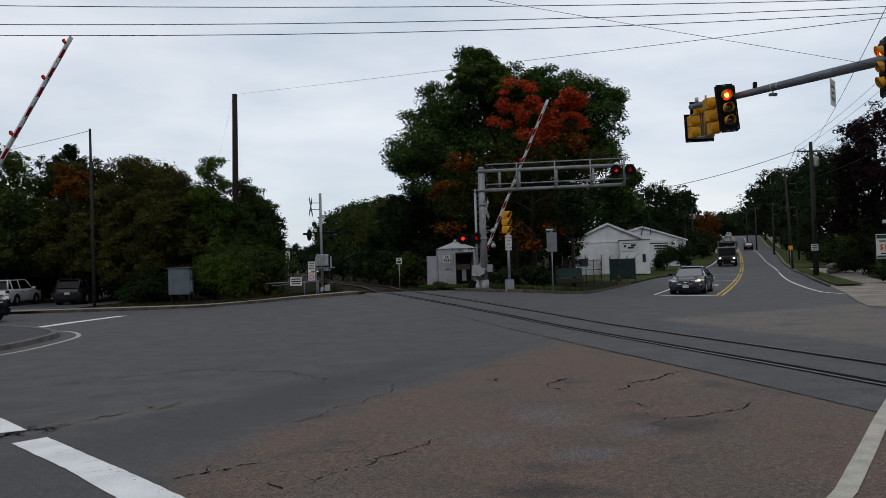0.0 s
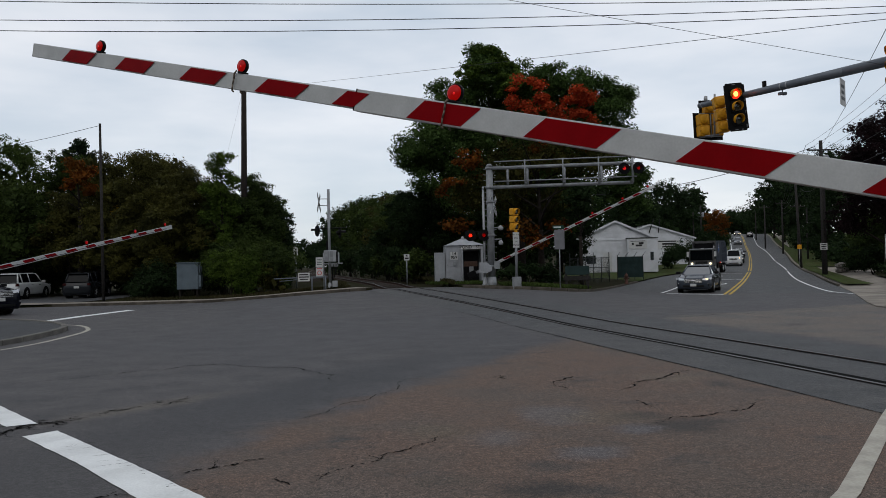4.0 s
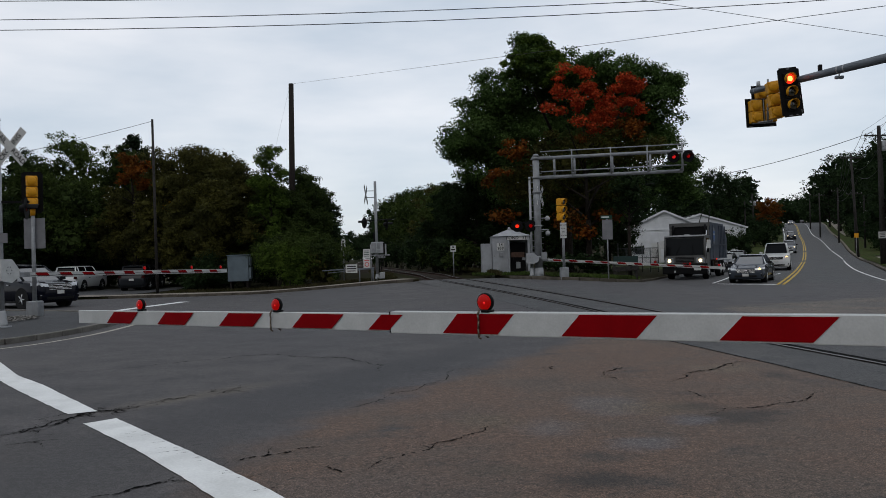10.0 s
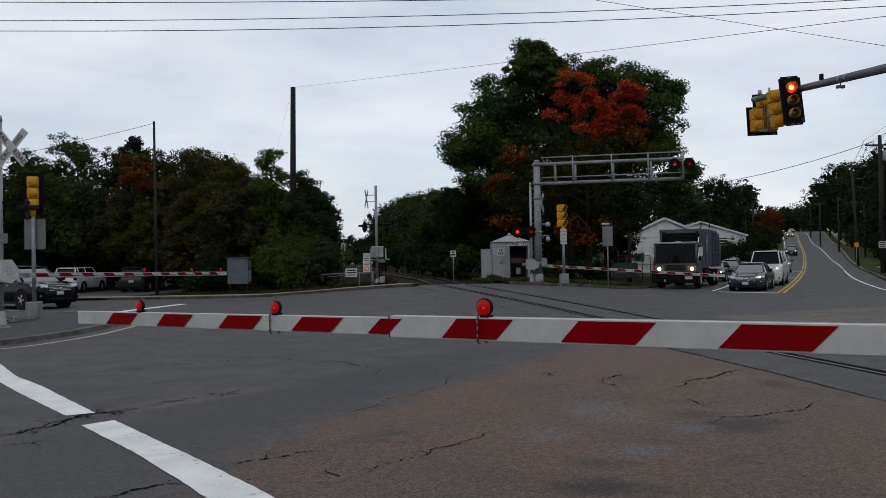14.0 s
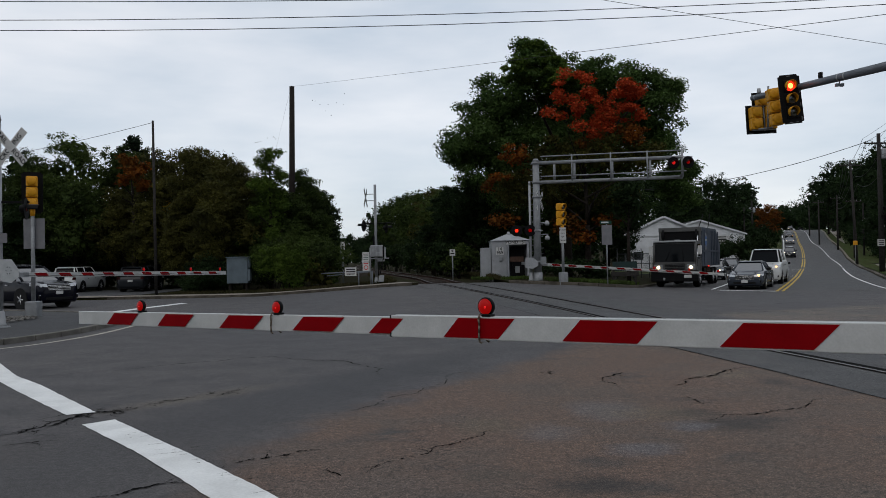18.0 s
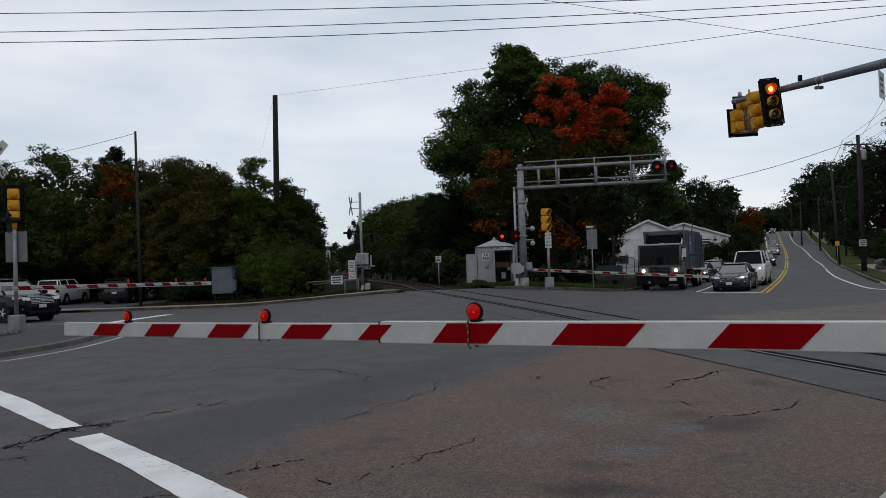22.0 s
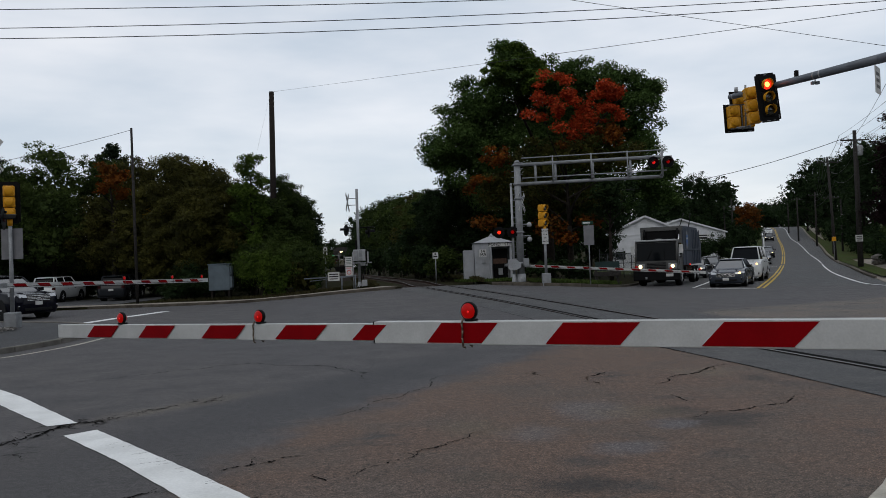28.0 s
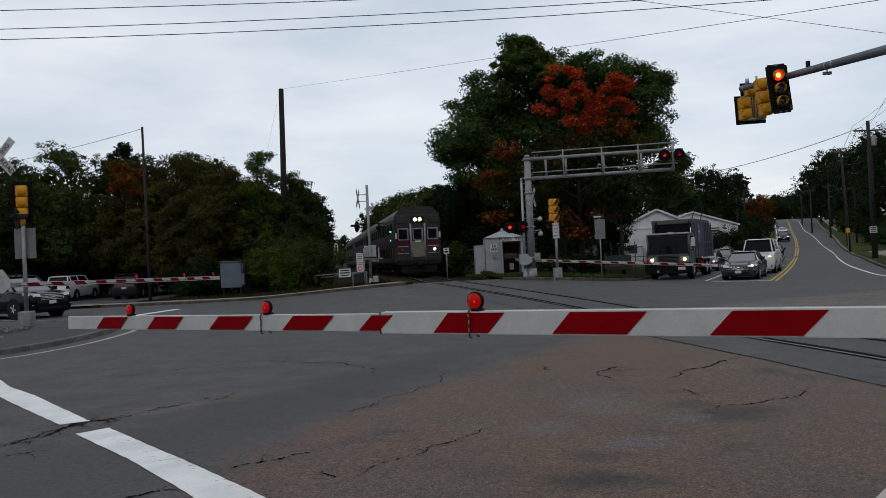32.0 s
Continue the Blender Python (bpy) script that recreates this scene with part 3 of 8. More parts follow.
def smooth_line(pts, k=6):
    """A rounded line through points."""
    out = []
    P = [Vector((*p, 0)) for p in pts]
    P = [P[0] * 2 - P[1]] + P + [P[-1] * 2 - P[-2]]
    for a, b, c, d in zip(P, P[1:], P[2:], P[3:]):
        for i in range(k):
            t = i / k
            q = 0.5 * ((2 * b) + (c - a) * t + (2 * a - 5 * b + 4 * c - d) * t * t + (3 * b - a - 3 * c + d) * t ** 3)
            out.append((q.x, q.y))
    out.append((P[-2].x, P[-2].y))
    return out


def ground_sheet():
    xs = sorted(set([-900, -500, -300, -200, -140] + list(range(-100, 160, 4)) + [180, 220, 280, 360, 500, 900]))
    ys = sorted(set([-200, -100, -60] + list(range(-40, 130, 4)) + list(range(130, 440, 15)) + [480, 600, 900, 1600]))
    verts = [(x, y, G(x, y) - 0.10) for y in ys for x in xs]
    w = len(xs)
    faces = [(j * w + i, j * w + i + 1, (j + 1) * w + i + 1, (j + 1) * w + i) for j in range(len(ys) - 1) for i in range(w - 1)]
    me = bpy.data.meshes.new("ground")
    me.from_pydata(verts, [], faces)
    me.materials.append(M["soil"])
    return tagged(new("ground", me), "dark soil and leaf litter under the woods", "ground", kind="structure")


ground_sheet()

# kerb lines
KERB_FAR = smooth_line([(-45, 41.0), (-24, 40.4), (-16.8, 40.1), (-13, 40.0), (-9, 40.0), (-6, 40.05), (-4, 40.15), (-2.4, 40.4), (-1.3, 41.0)])
KERB_CORNER = smooth_line([(3.4, 41.2), (4.6, 39.4), (6.3, 38.0), (8.3, 38.4), (10.0, 41.0), (11.3, 45.0), (12.7, 48.6), (14.9, 53.4), (19.0, 62.5)])
KERB_ISLAND = smooth_line([(-30, 31.0), (-18, 30.3), (-13.6, 28.6), (-11.5, 26.9), (-10.2, 25.1), (-9.6, 23.6), (-9.4, 21.6), (-9.5, 19.4), (-10.6, 16.8), (-16, 11)])
KERB_RIGHT = smooth_line([(24, 14), (17.4, 20.5), (15.6, 24.4), (16.3, 26.8), (19, 32), (22.6, 39.0), (29.2, 53.0), (38.2, 72), (48.4, 94.5), (54.6, 108), (75, 152), (97, 202), (130, 275), (190, 410)])
ROAD_LEFT_EDGE = [(19.0, 62.5), (25.5, 76), (33.4, 90), (41.0, 103), (48.6, 118.5), (62.2, 147), (74.4, 175.7), (99.6, 236), (145.5, 340), (176, 410)]

asphalt = area("road", [(-60, -40), (60, -40), (60, 10), (30, 30), (24, 38), (30.0, 55), (24, 68), (19.5, 62.5), (12, 47), (9, 40), (7, 39.5), (5, 42.5),
                        (-3, 42.5), (-60, 42.5)], 0.0, "asphalt", 3.0)
tagged(asphalt, "worn grey-brown asphalt of the wide junction", "road", kind="structure")
right_edge = [(54.6, 108), (75, 152), (97, 202), (130, 275), (190, 410)]
hill_poly = [(21.5, 36.0), (29.2, 53.0), (38.2, 72), (48.4, 94.5)] + right_edge + ROAD_LEFT_EDGE[::-1] + [(12.7, 48.6), (14.0, 44)]
hill = area("road_hill", hill_poly, 0.006, "asphalt_hill", 6.0)
tagged(hill, "smooth grey asphalt street climbing the hill", "road", kind="structure")


def verge(name, line, closing, label, material, top=0.10):
    top = area(name, list(line) + list(closing), top, material, 3.0, kerb=0.3)
    tagged(top, label, "verge", kind="structure")


verge("verge_far", KERB_FAR, [(-1.4, 44), (-3.5, 60), (-6, 78), (-80, 78), (-80, 41.0)], "leaf-strewn grass verge behind the far kerb", "soil")
verge("verge_corner", KERB_CORNER, [(19.0, 70), (10, 80), (3.0, 60), (2.9, 44)], "rough dark grass corner beside the railway", "soil")
verge("island", KERB_ISLAND, [(-30, 8)], "dark asphalt footway on the corner island", "asphalt_patch")
verge("verge_right", KERB_RIGHT, [(260, 410), (260, 14)], "concrete forecourt and grass along the side street", "path", 0.035)
lawn = area("lawn_left", ROAD_LEFT_EDGE + [(100, 300), (30, 120), (14, 75)], 0.10, "grass", 8.0)
tagged(lawn, "rough lawn beside the climbing street", "lawn", kind="structure")


def kerb_stones(name, line, label, first=0, last=None, stone="kerb"):
    """Granite kerb as single stones along a line."""
    ob = thing(name, (0, 0, 0), label, "kerb", kind="structure")
    pts = [Vector((x, y, 0)) for x, y in line][first:last]
    acc, lens = [0.0], 0.0
    for a, b in zip(pts, pts[1:]):
        lens += (b - a).length
        acc.append(lens)

    def at(s):
        i = max(0, min(len(pts) - 2, int(np.searchsorted(acc, s)) - 1))
        return pts[i].lerp(pts[i + 1], (s - acc[i]) / max(1e-6, acc[i + 1] - acc[i]))
    L = 0.9
    n = int(lens / L)
    for i in range(n):
        a, b = at(i * L + 0.008), at((i + 1) * L - 0.008)
        bm = B()
        d = (b - a).normalized()
        s = Vector((d.y, -d.x, 0)) * 0.08
        za, zb = G(a.x, a.y), G(b.x, b.y)
        lift = random.uniform(-0.008, 0.008)
        vs = []
        for p, z in ((a, za), (b, zb)):
            for sg in (-1, 1):
                for h in (-0.15, 0.132 + lift):
                    q = p + s * sg
                    vs.append(bm.verts.new((q.x, q.y, z + h)))
        for idx in ((0, 1, 3, 2), (4, 6, 7, 5), (0, 4, 5, 1), (2, 3, 7, 6), (1, 5, 7, 3), (0, 2, 6, 4)):
            bm.faces.new([vs[k] for k in idx])
        bmesh.ops.recalc_face_normals(bm, faces=bm.faces[:])
        bmesh.ops.bevel(bm, geom=bm.edges[:], offset=0.012, segments=1, affect="EDGES")
        part("kerbstone", bm, stone, ob)
    return ob


kerb_stones("kerb_far", KERB_FAR, "granite kerb along the far side, its colour darkened as if shaded", 12, None, "kerb_dirty")
kerb_stones("kerb_corner", KERB_CORNER, "granite kerb round the gantry corner, its colour darkened as if shaded", stone="kerb_dirty")
kerb_stones("kerb_island", KERB_ISLAND, "weathered granite kerb round the corner island", 6)
kerb_stones("kerb_right", KERB_RIGHT, "granite kerb along the side street", 33, 64, "kerb_dirty")

far_path = ribbon("pavement_far", KERB_FAR, 1.5, 0.128, "path", off=-0.95)
tagged(far_path, "pale dusty concrete pavement behind the kerb", "pavement", kind="structure")
# markings


def marking(name, line, width, material, label, dz=0.008):
    return tagged(ribbon(name, line, width, dz, material), label, "road marking", kind="structure")


def patch_poly(name, poly, material, label, dz=0.005, cat="road marking"):
    return tagged(area(name, poly, dz, material, 2.0), label, cat, kind="structure")


def ragged(poly, seed, amp=0.005):
    """Edge points of worn paint: the outline cut fine, each point pushed a little in or out."""
    r = random.Random(seed)
    out = []
    for (ax, ay), (bx, by) in zip(poly, poly[1:] + poly[:1]):
        k = max(1, int(math.hypot(bx - ax, by - ay) / 0.12))
        for q in range(k):
            out.append((ax + (bx - ax) * q / k + r.uniform(-amp, amp), ay + (by - ay) * q / k + r.uniform(-amp, amp)))
    return out


patch_poly("stop_bar", ragged([(-3.92, 8.64), (-3.67, 8.90), (-2.32, 7.23), (-1.48, 6.16), (0.55, 3.4), (0.05, 3.4), (-2.13, 6.39), (-2.82, 7.31)], 1), "white_paint", "thick white painted stop bar", 0.007)
patch_poly("stop_bar_end", ragged([(-4.08, 9.36), (-5.85, 11.61), (-6.75, 12.64), (-9.1, 16.0), (-9.5, 15.6), (-5.95, 11.12), (-5.09, 10.09), (-4.36, 9.22)], 2), "white_paint", "thick white painted stop bar with a broken end", 0.007)
marking("lane_line", [(0.9, 3.0), (3.24, 5.62), (4.07, 6.72), (4.95, 7.9), (6.1, 9.4)], 0.15, "worn_paint", "worn white lane line")
marking("edge_line_island", smooth_line([(-11.0, 26.6), (-10.0, 25.9), (-9.0, 23.9), (-8.7, 21.6), (-8.75, 19.0), (-9.6, 16.6), (-13, 13)]), 0.13, "worn_paint", "worn white edge line round the island")
marking("slip_line", [(-12.3, 27.9), (-11.95, 31.2), (-11.3, 34.9)], 0.42, "white_paint", "white painted guide line", 0.007)
marking("stop_line_street", [(13.1, 42.3), (16.1, 38.7)], 0.35, "white_paint", "white stop line of the side street", 0.013)
marking("lane_divider", [(13.9, 41.6), (16.0, 46), (18.0, 50.4), (20.6, 56), (24.6, 64)], 0.14, "white_paint", "white lane divider", 0.035)
YEL = smooth_line([(16.15, 38.6), (20.9, 48.4), (29.0, 65.5), (40.7, 90.7), (53.3, 118.5), (67.2, 150), (78.1, 175.7), (104, 236), (122.5, 280), (141.5, 330)])
for o in (-0.13, 0.13):
    tagged(ribbon("centre_line", YEL, 0.13, 0.014, "yellow_paint", off=o), "double yellow centre line", "road marking", kind="structure")
WL = smooth_line([(20.6, 33.5), (21.2, 36.9), (22.4, 41.1), (28.6, 55.6), (36.6, 73.0), (45.0, 90.8), (57.6, 119.7), (72.8, 154.8), (84.2, 183.2), (112, 247), (129.8, 290), (147.3, 340)])
marking("edge_line_street", WL, 0.13, "white_paint", "white edge line of the climbing street", 0.013)
marking("edge_line_left", [(x + 0.35, y) for x, y in ROAD_LEFT_EDGE[2:]], 0.15, "white_paint", "white edge line of the climbing street", 0.04)
for a, c in (((25.6, 63.0), (27.6, 62.3)), ((32.6, 81.0), (35.4, 79.6))):
    marking("lane_bar", [a, c], 0.3, "white_paint", "white bar painted across the lane", 0.035)
tagged(ribbon("grass_strip_street", [p for p in KERB_RIGHT if p[1] > 44], 1.5, 0.135, "grass", off=1.1), "rough grass strip between kerb and footway", "lawn", kind="structure")

# ---- railway ----
TRACK = smooth_line([(9.2, -12), (8.4, 0), (7.05, 10.3), (6.22, 15.5), (5.42, 20.2), (4.55, 25.2), (3.45, 29.8), (2.25, 34.2), (0.98, 39.2), (-0.2, 45.5), (-1.5, 55), (-4.7, 75), (-9.3, 105), (-15.6, 149),
                     (-21.7, 210), (-26.9, 269), (-33.7, 365), (-44, 520), (-72, 950)], 8)


def rail(name, off):
    """A railhead with web and foot, swept along the line."""
    prof = [(-0.036, 0.0), (0.036, 0.0), (0.036, -0.035), (0.010, -0.05), (0.010, -0.13), (0.07, -0.15), (-0.07, -0.15), (-0.010, -0.13), (-0.010, -0.05), (-0.036, -0.035)]
    bm = B()
    P = [Vector((x, y, 0)) for x, y in TRACK]
    prev = None
    for i, p in enumerate(P):
        d = (P[min(i + 1, len(P) - 1)] - P[max(i - 1, 0)]).normalized()
        s = Vector((d.y, -d.x, 0))
        z = track_z(p) + 0.012
        row = [bm.verts.new(((p + s * (off + u)).x, (p + s * (off + u)).y, z + h)) for u, h in prof]
        if prev:
            for j in range(len(prof)):
                f = bm.faces.new((prev[j], prev[(j + 1) % len(prof)], row[(j + 1) % len(prof)], row[j]))
                f.material_index = 0 if j == 0 else 1
        prev = row
    bmesh.ops.recalc_face_normals(bm, faces=bm.faces[:])
    return bm


def track_z(p):
    return G(p.x, p.y) if p.y < 43 else 0.45 + 0.10 * ease(43, 50, p.y)


railway = thing("railway_track", (0, 0, 0), "single railway track with worn steel rails", "railway", kind="structure")
for o in (-0.7535, 0.7535):
    part("rail", rail("rail", o), ["steel", "rust"], railway, "steel rail, bright on top and rusty at the sides")
# ballast bed beyond the crossing
bm = B()
prev = None
for (x, y) in TRACK:
    if y < 41.5:
        continue
    p = Vector((x, y, 0))
    row = [bm.verts.new((x + u, y, h + track_z(p))) for u, h in ((-3.2, -0.75), (-1.7, -0.17), (1.7, -0.17), (3.2, -0.75))]
    if prev:
        for j in range(3):
            bm.faces.new((prev[j], prev[j + 1], row[j + 1], row[j]))
    prev = row
bmesh.ops.recalc_face_normals(bm, faces=bm.faces[:])
part("ballast", bm, "ballast", railway, "grey-brown crushed stone ballast")
# sleepers
bm0 = B()
box(bm0, -1.3, 1.3, -0.115, 0.115, -0.19, -0.14, 0.012)
first = None
dist, i = 0.0, 0
P = [Vector((x, y, 0)) for x, y in TRACK]
along = [0.0]
for a, b in zip(P, P[1:]):
    along.append(along[-1] + (b - a).length)
s0 = float(np.interp(41.6, [p.y for p in P], along))
for k in range(230):
    s = s0 + k * 0.55
    x, y = float(np.interp(s, along, [p.x for p in P])), float(np.interp(s, along, [p.y for p in P]))
    x2, y2 = float(np.interp(s + 0.3, along, [p.x for p in P])), float(np.interp(s + 0.3, along, [p.y for p in P]))
    if first is None:
        first = part("sleeper", bm0, "tie", railway)
        o = first
    else:
        o = new("sleeper", first.data)
        o.parent = railway
    o.matrix_basis = pose(x, y, track_z(Vector((x, y, 0))) + 0.012, 0, 0, math.degrees(math.atan2(y2 - y, x2 - x)) - 90)
# flangeways, the dark grooves beside the rails in the road, and asphalt panels between
CROSS = [(x, y) for x, y in TRACK if y < 42.0]
for o, w in ((-0.635, 0.19), (-0.815, 0.05), (0.645, 0.10)):
    tagged(ribbon("flangeway", CROSS, w, 0.007, "rubber", off=o), "dark rubber flangeway groove beside a rail", "groove", kind="structure")
tagged(ribbon("crossing_panel", CROSS, 1.1, 0.005, "asphalt_hill"), "dark asphalt between the crossing rails", "road", kind="structure")
for o in (-1.5, 1.5):
    tagged(ribbon("crossing_apron", CROSS, 1.25, 0.004, "asphalt_hill", off=o), "dark asphalt apron along the crossing rails", "road", kind="structure")


# cracks in the asphalt
def crack(line, width, rough=0.16, seed=1, branches=3, gaps=0.18, lift=0.0065):
    """A jagged crack: a line broken up again and again at its midpoints, uneven in width, fading at its ends, with short side branches."""
    rnd = random.Random(seed)

    def jag(a, c, depth):
        if depth == 0 or (c - a).length < 0.025:
            return [c]
        d = c - a
        m = (a + c) / 2 + Vector((-d.y, d.x, 0)) * rnd.uniform(-rough, rough)
        return jag(a, m, depth - 1) + jag(m, c, depth - 1)

    bm = B()

    def strip(pts, w0, fade):
        prev, skip, n = None, 0, len(pts)
        for i, p in enumerate(pts):
            d = pts[min(i + 1, n - 1)] - pts[max(i - 1, 0)]
            d = d.normalized() if d.length > 1e-6 else Vector((1, 0, 0))
            edge = min(1.0, 0.15 + 3.0 * min(i, n - 1 - i) / max(1, n - 1)) if fade else 1.0 - 0.8 * i / n
            w = w0 * edge * rnd.choice((0.5, 0.9, 1.3, 1.8, 2.3)) / 2
            s = Vector((d.y, -d.x, 0)) * w
            row = [bm.verts.new((*((p + k).xy), G(p.x, p.y) + lift)) for k in (s, -s)]
            if skip == 0 and rnd.random() < gaps * 0.35:
                skip = rnd.randint(1, 4)
            if prev and skip == 0:
                bm.faces.new((prev[0], prev[1], row[1], row[0]))
            skip = max(0, skip - 1)
            prev = row

    pts = [Vector((x, y, 0)) for x, y in line]
    main = [pts[0]]
    for a, c in zip(pts, pts[1:]):
        main += jag(a, c, 6)
    strip(main, width, True)
    for _ in range(branches):
        p = rnd.choice(main)
        q = p + Vector((rnd.uniform(-1, 1), rnd.uniform(-1, 1), 0)) * rnd.uniform(0.15, 0.5)
        strip([p] + jag(p, q, 5), width * 0.6, False)
    loose = [v for v in bm.verts if not v.link_faces]
    bmesh.ops.delete(bm, geom=loose, context="VERTS")
    bm.normal_update()
    for f in bm.faces:
        if f.normal.z < 0:
            f.normal_flip()
    tagged(obj("crack", bm, "tar"), "dark jagged crack in the asphalt", "crack", "cracks in the road", kind="structure")


# ---- plants ----


def leaf_cloud(pts, nrm, size, rnd, droop=0.0):
    """Small folded leaf clumps, each two triangles, at points and facing roughly along normals."""
    n = len(pts)
    a = rnd.normal(size=(n, 3))
    nn = 0.55 * nrm + np.array([0, 0, 0.75]) + 0.55 * rnd.normal(size=(n, 3))
    nn /= np.linalg.norm(nn, axis=1)[:, None]
    u = np.cross(nn, a)
    u /= np.linalg.norm(u, axis=1)[:, None] + 1e-9
    v = np.cross(nn, u)
    s = size * rnd.uniform(0.5, 1.25, (n, 1))
    p0 = pts - u * s * 0.5
    p1 = pts + v * s * 0.36 + nn * s * 0.12
    p2 = pts + u * s * 0.5 - np.array([0, 0, 1.0]) * s * droop
    p3 = pts - v * s * 0.36 + nn * s * 0.12
    return np.stack([p0, p1, p2, p3], 1).reshape(-1, 3)


def cloud_mesh(name, verts, material, parent=None, label="", pair=True):
    n = len(verts) // 4
    me = bpy.data.meshes.new(name)
    me.vertices.add(len(verts))
    me.vertices.foreach_set("co", verts.astype(np.float32).ravel())
    idx = np.arange(n)[:, None] * 4 + np.array([[0, 1, 2, 3]])
    me.loops.add(n * 4)
    me.loops.foreach_set("vertex_index", idx.ravel().astype(np.int32))
    me.polygons.add(n)
    me.polygons.foreach_set("loop_start", (np.arange(n) * 4).astype(np.int32))
    me.polygons.foreach_set("loop_total", np.full(n, 4, np.int32))
    me.update(calc_edges=True)
    me.materials.append(M[material])
    ob = new(name, me)
    if parent:
        ob.parent = parent
    if label:
        ob["label"] = label
    return ob


def blob_points(blobs, n, rnd, shell=0.45):
    """Points near the skins of a set of ellipsoids (x, y, z, rx, ry, rz), with their outward normals."""
    vol = np.array([b[3] * b[4] + b[4] * b[5] + b[3] * b[5] for b in blobs])
    pick = rnd.choice(len(blobs), n, p=vol / vol.sum())
    bl = np.array(blobs)[pick]
    d = rnd.normal(size=(n, 3))
    d /= np.linalg.norm(d, axis=1)[:, None]
    lump = 1 + 0.14 * np.sin(d[:, :1] * 7 + bl[:, :1] * 3) * np.cos(d[:, 2:] * 6 + bl[:, 1:2] * 2) + 0.10 * np.sin(d[:, 1:2] * 13 + bl[:, 2:3])
    r = (1 - shell * rnd.random((n, 1)) ** 1.6) * lump
    p = bl[:, :3] + d * bl[:, 3:6] * r
    return p, d


def clumps(blobs, rnd, per=9, s0=0.45, s1=0.95):
    """Small flattened tufts set on the skins of larger lobes, which give a crown its lobed outline and gaps."""
    out = []
    for x, y, z, a, b, c in blobs:
        for _ in range(per):
            d = rnd.normal(size=3)
            d /= np.linalg.norm(d)
            if d[2] < -0.55:
                d[2] *= -1
            r = rnd.uniform(0.78, 1.10)
            s = rnd.uniform(s0, s1)
            out.append((x + d[0] * a * r, y + d[1] * b * r, z + d[2] * c * r, s, s, s * rnd.uniform(0.45, 0.75)))
    return out


def crown_points(blobs, n, rnd, shell, tuft, per=9):
    """Leaf points: part through the lobes, part in tufts on their skins."""
    inner = [(x, y, z, a * 0.86, b * 0.86, c * 0.86) for x, y, z, a, b, c in blobs]
    p1, d1 = blob_points(inner, int(n * 0.5), rnd, shell)
    p2, d2 = blob_points(clumps(blobs, rnd, per, tuft * 0.5, tuft), n - int(n * 0.5), rnd, 0.8)
    return np.concatenate([p1, p2]), np.concatenate([d1, d2])


def core_cloud(blobs, size, rnd, share=1.0, big=3.4):
    """Overlapping sprays deep inside a crown, which close it to the light."""
    inner = [(x, y, z, a * 0.62, b * 0.62, c * 0.62) for x, y, z, a, b, c in blobs]
    skin = sum(a * b + b * c + a * c for x, y, z, a, b, c in inner)
    n = max(60, int(share * skin * 8.5 / (size * big) ** 2))
    p, d = blob_points(inner, n, rnd, 0.95)
    a = rnd.normal(size=(n, 3))
    a /= np.linalg.norm(a, axis=1)[:, None]
    u = np.cross(a, rnd.normal(size=(n, 3)))
    u /= np.linalg.norm(u, axis=1)[:, None]
    v = np.cross(a, u)
    s = size * big * rnd.uniform(0.6, 1.2, (n, 1))
    return np.stack([p - u * s * 0.5, p + v * s * 0.4, p + u * s * 0.5, p - v * s * 0.4], 1).reshape(-1, 3)


def crown_blobs(rnd, h, w, base, count, top=0.5):
    """Sub-crowns spread through an egg of height h and width w that starts at base."""
    out = []
    for i in range(count):
        t = (i + 0.5) / count
        z = base + (h - base) * (0.12 + 0.80 * t)
        prof = math.sin(math.pi * min(1, max(0.05, 0.18 + 0.80 * t))) ** 0.7
        a = i * 2.399 + rnd.uniform(-0.4, 0.4)
        rad = w / 2 * prof * rnd.uniform(0.45, 0.78)
        s = w * rnd.uniform(0.15, 0.25)
        out.append((rad * math.cos(a), rad * math.sin(a), z, s, s, s * rnd.uniform(0.65, 0.95)))
    out.append((0, 0, base + (h - base) * 0.55, w * 0.27, w * 0.27, (h - base) * 0.36))
    return out


def limbs(bm, h, base, w, rnd, r):
    tube(bm, (0, 0, -0.3), (0, 0, base * 0.9), r * 1.25, r * 0.85, 9)
    tube(bm, (0, 0, base * 0.85), (rnd.uniform(-.4, .4), rnd.uniform(-.4, .4), h * 0.82), r * 0.85, r * 0.15, 7)
    for i in range(9):
        z = base * 0.8 + (h - base) * 0.5 * i / 9
        a = i * 2.4
        l = w * rnd.uniform(0.26, 0.42)
        e = (l * math.cos(a), l * math.sin(a), z + l * rnd.uniform(0.4, 0.9))
        tube(bm, (0, 0, z), e, r * 0.4, r * 0.07, 6, False)


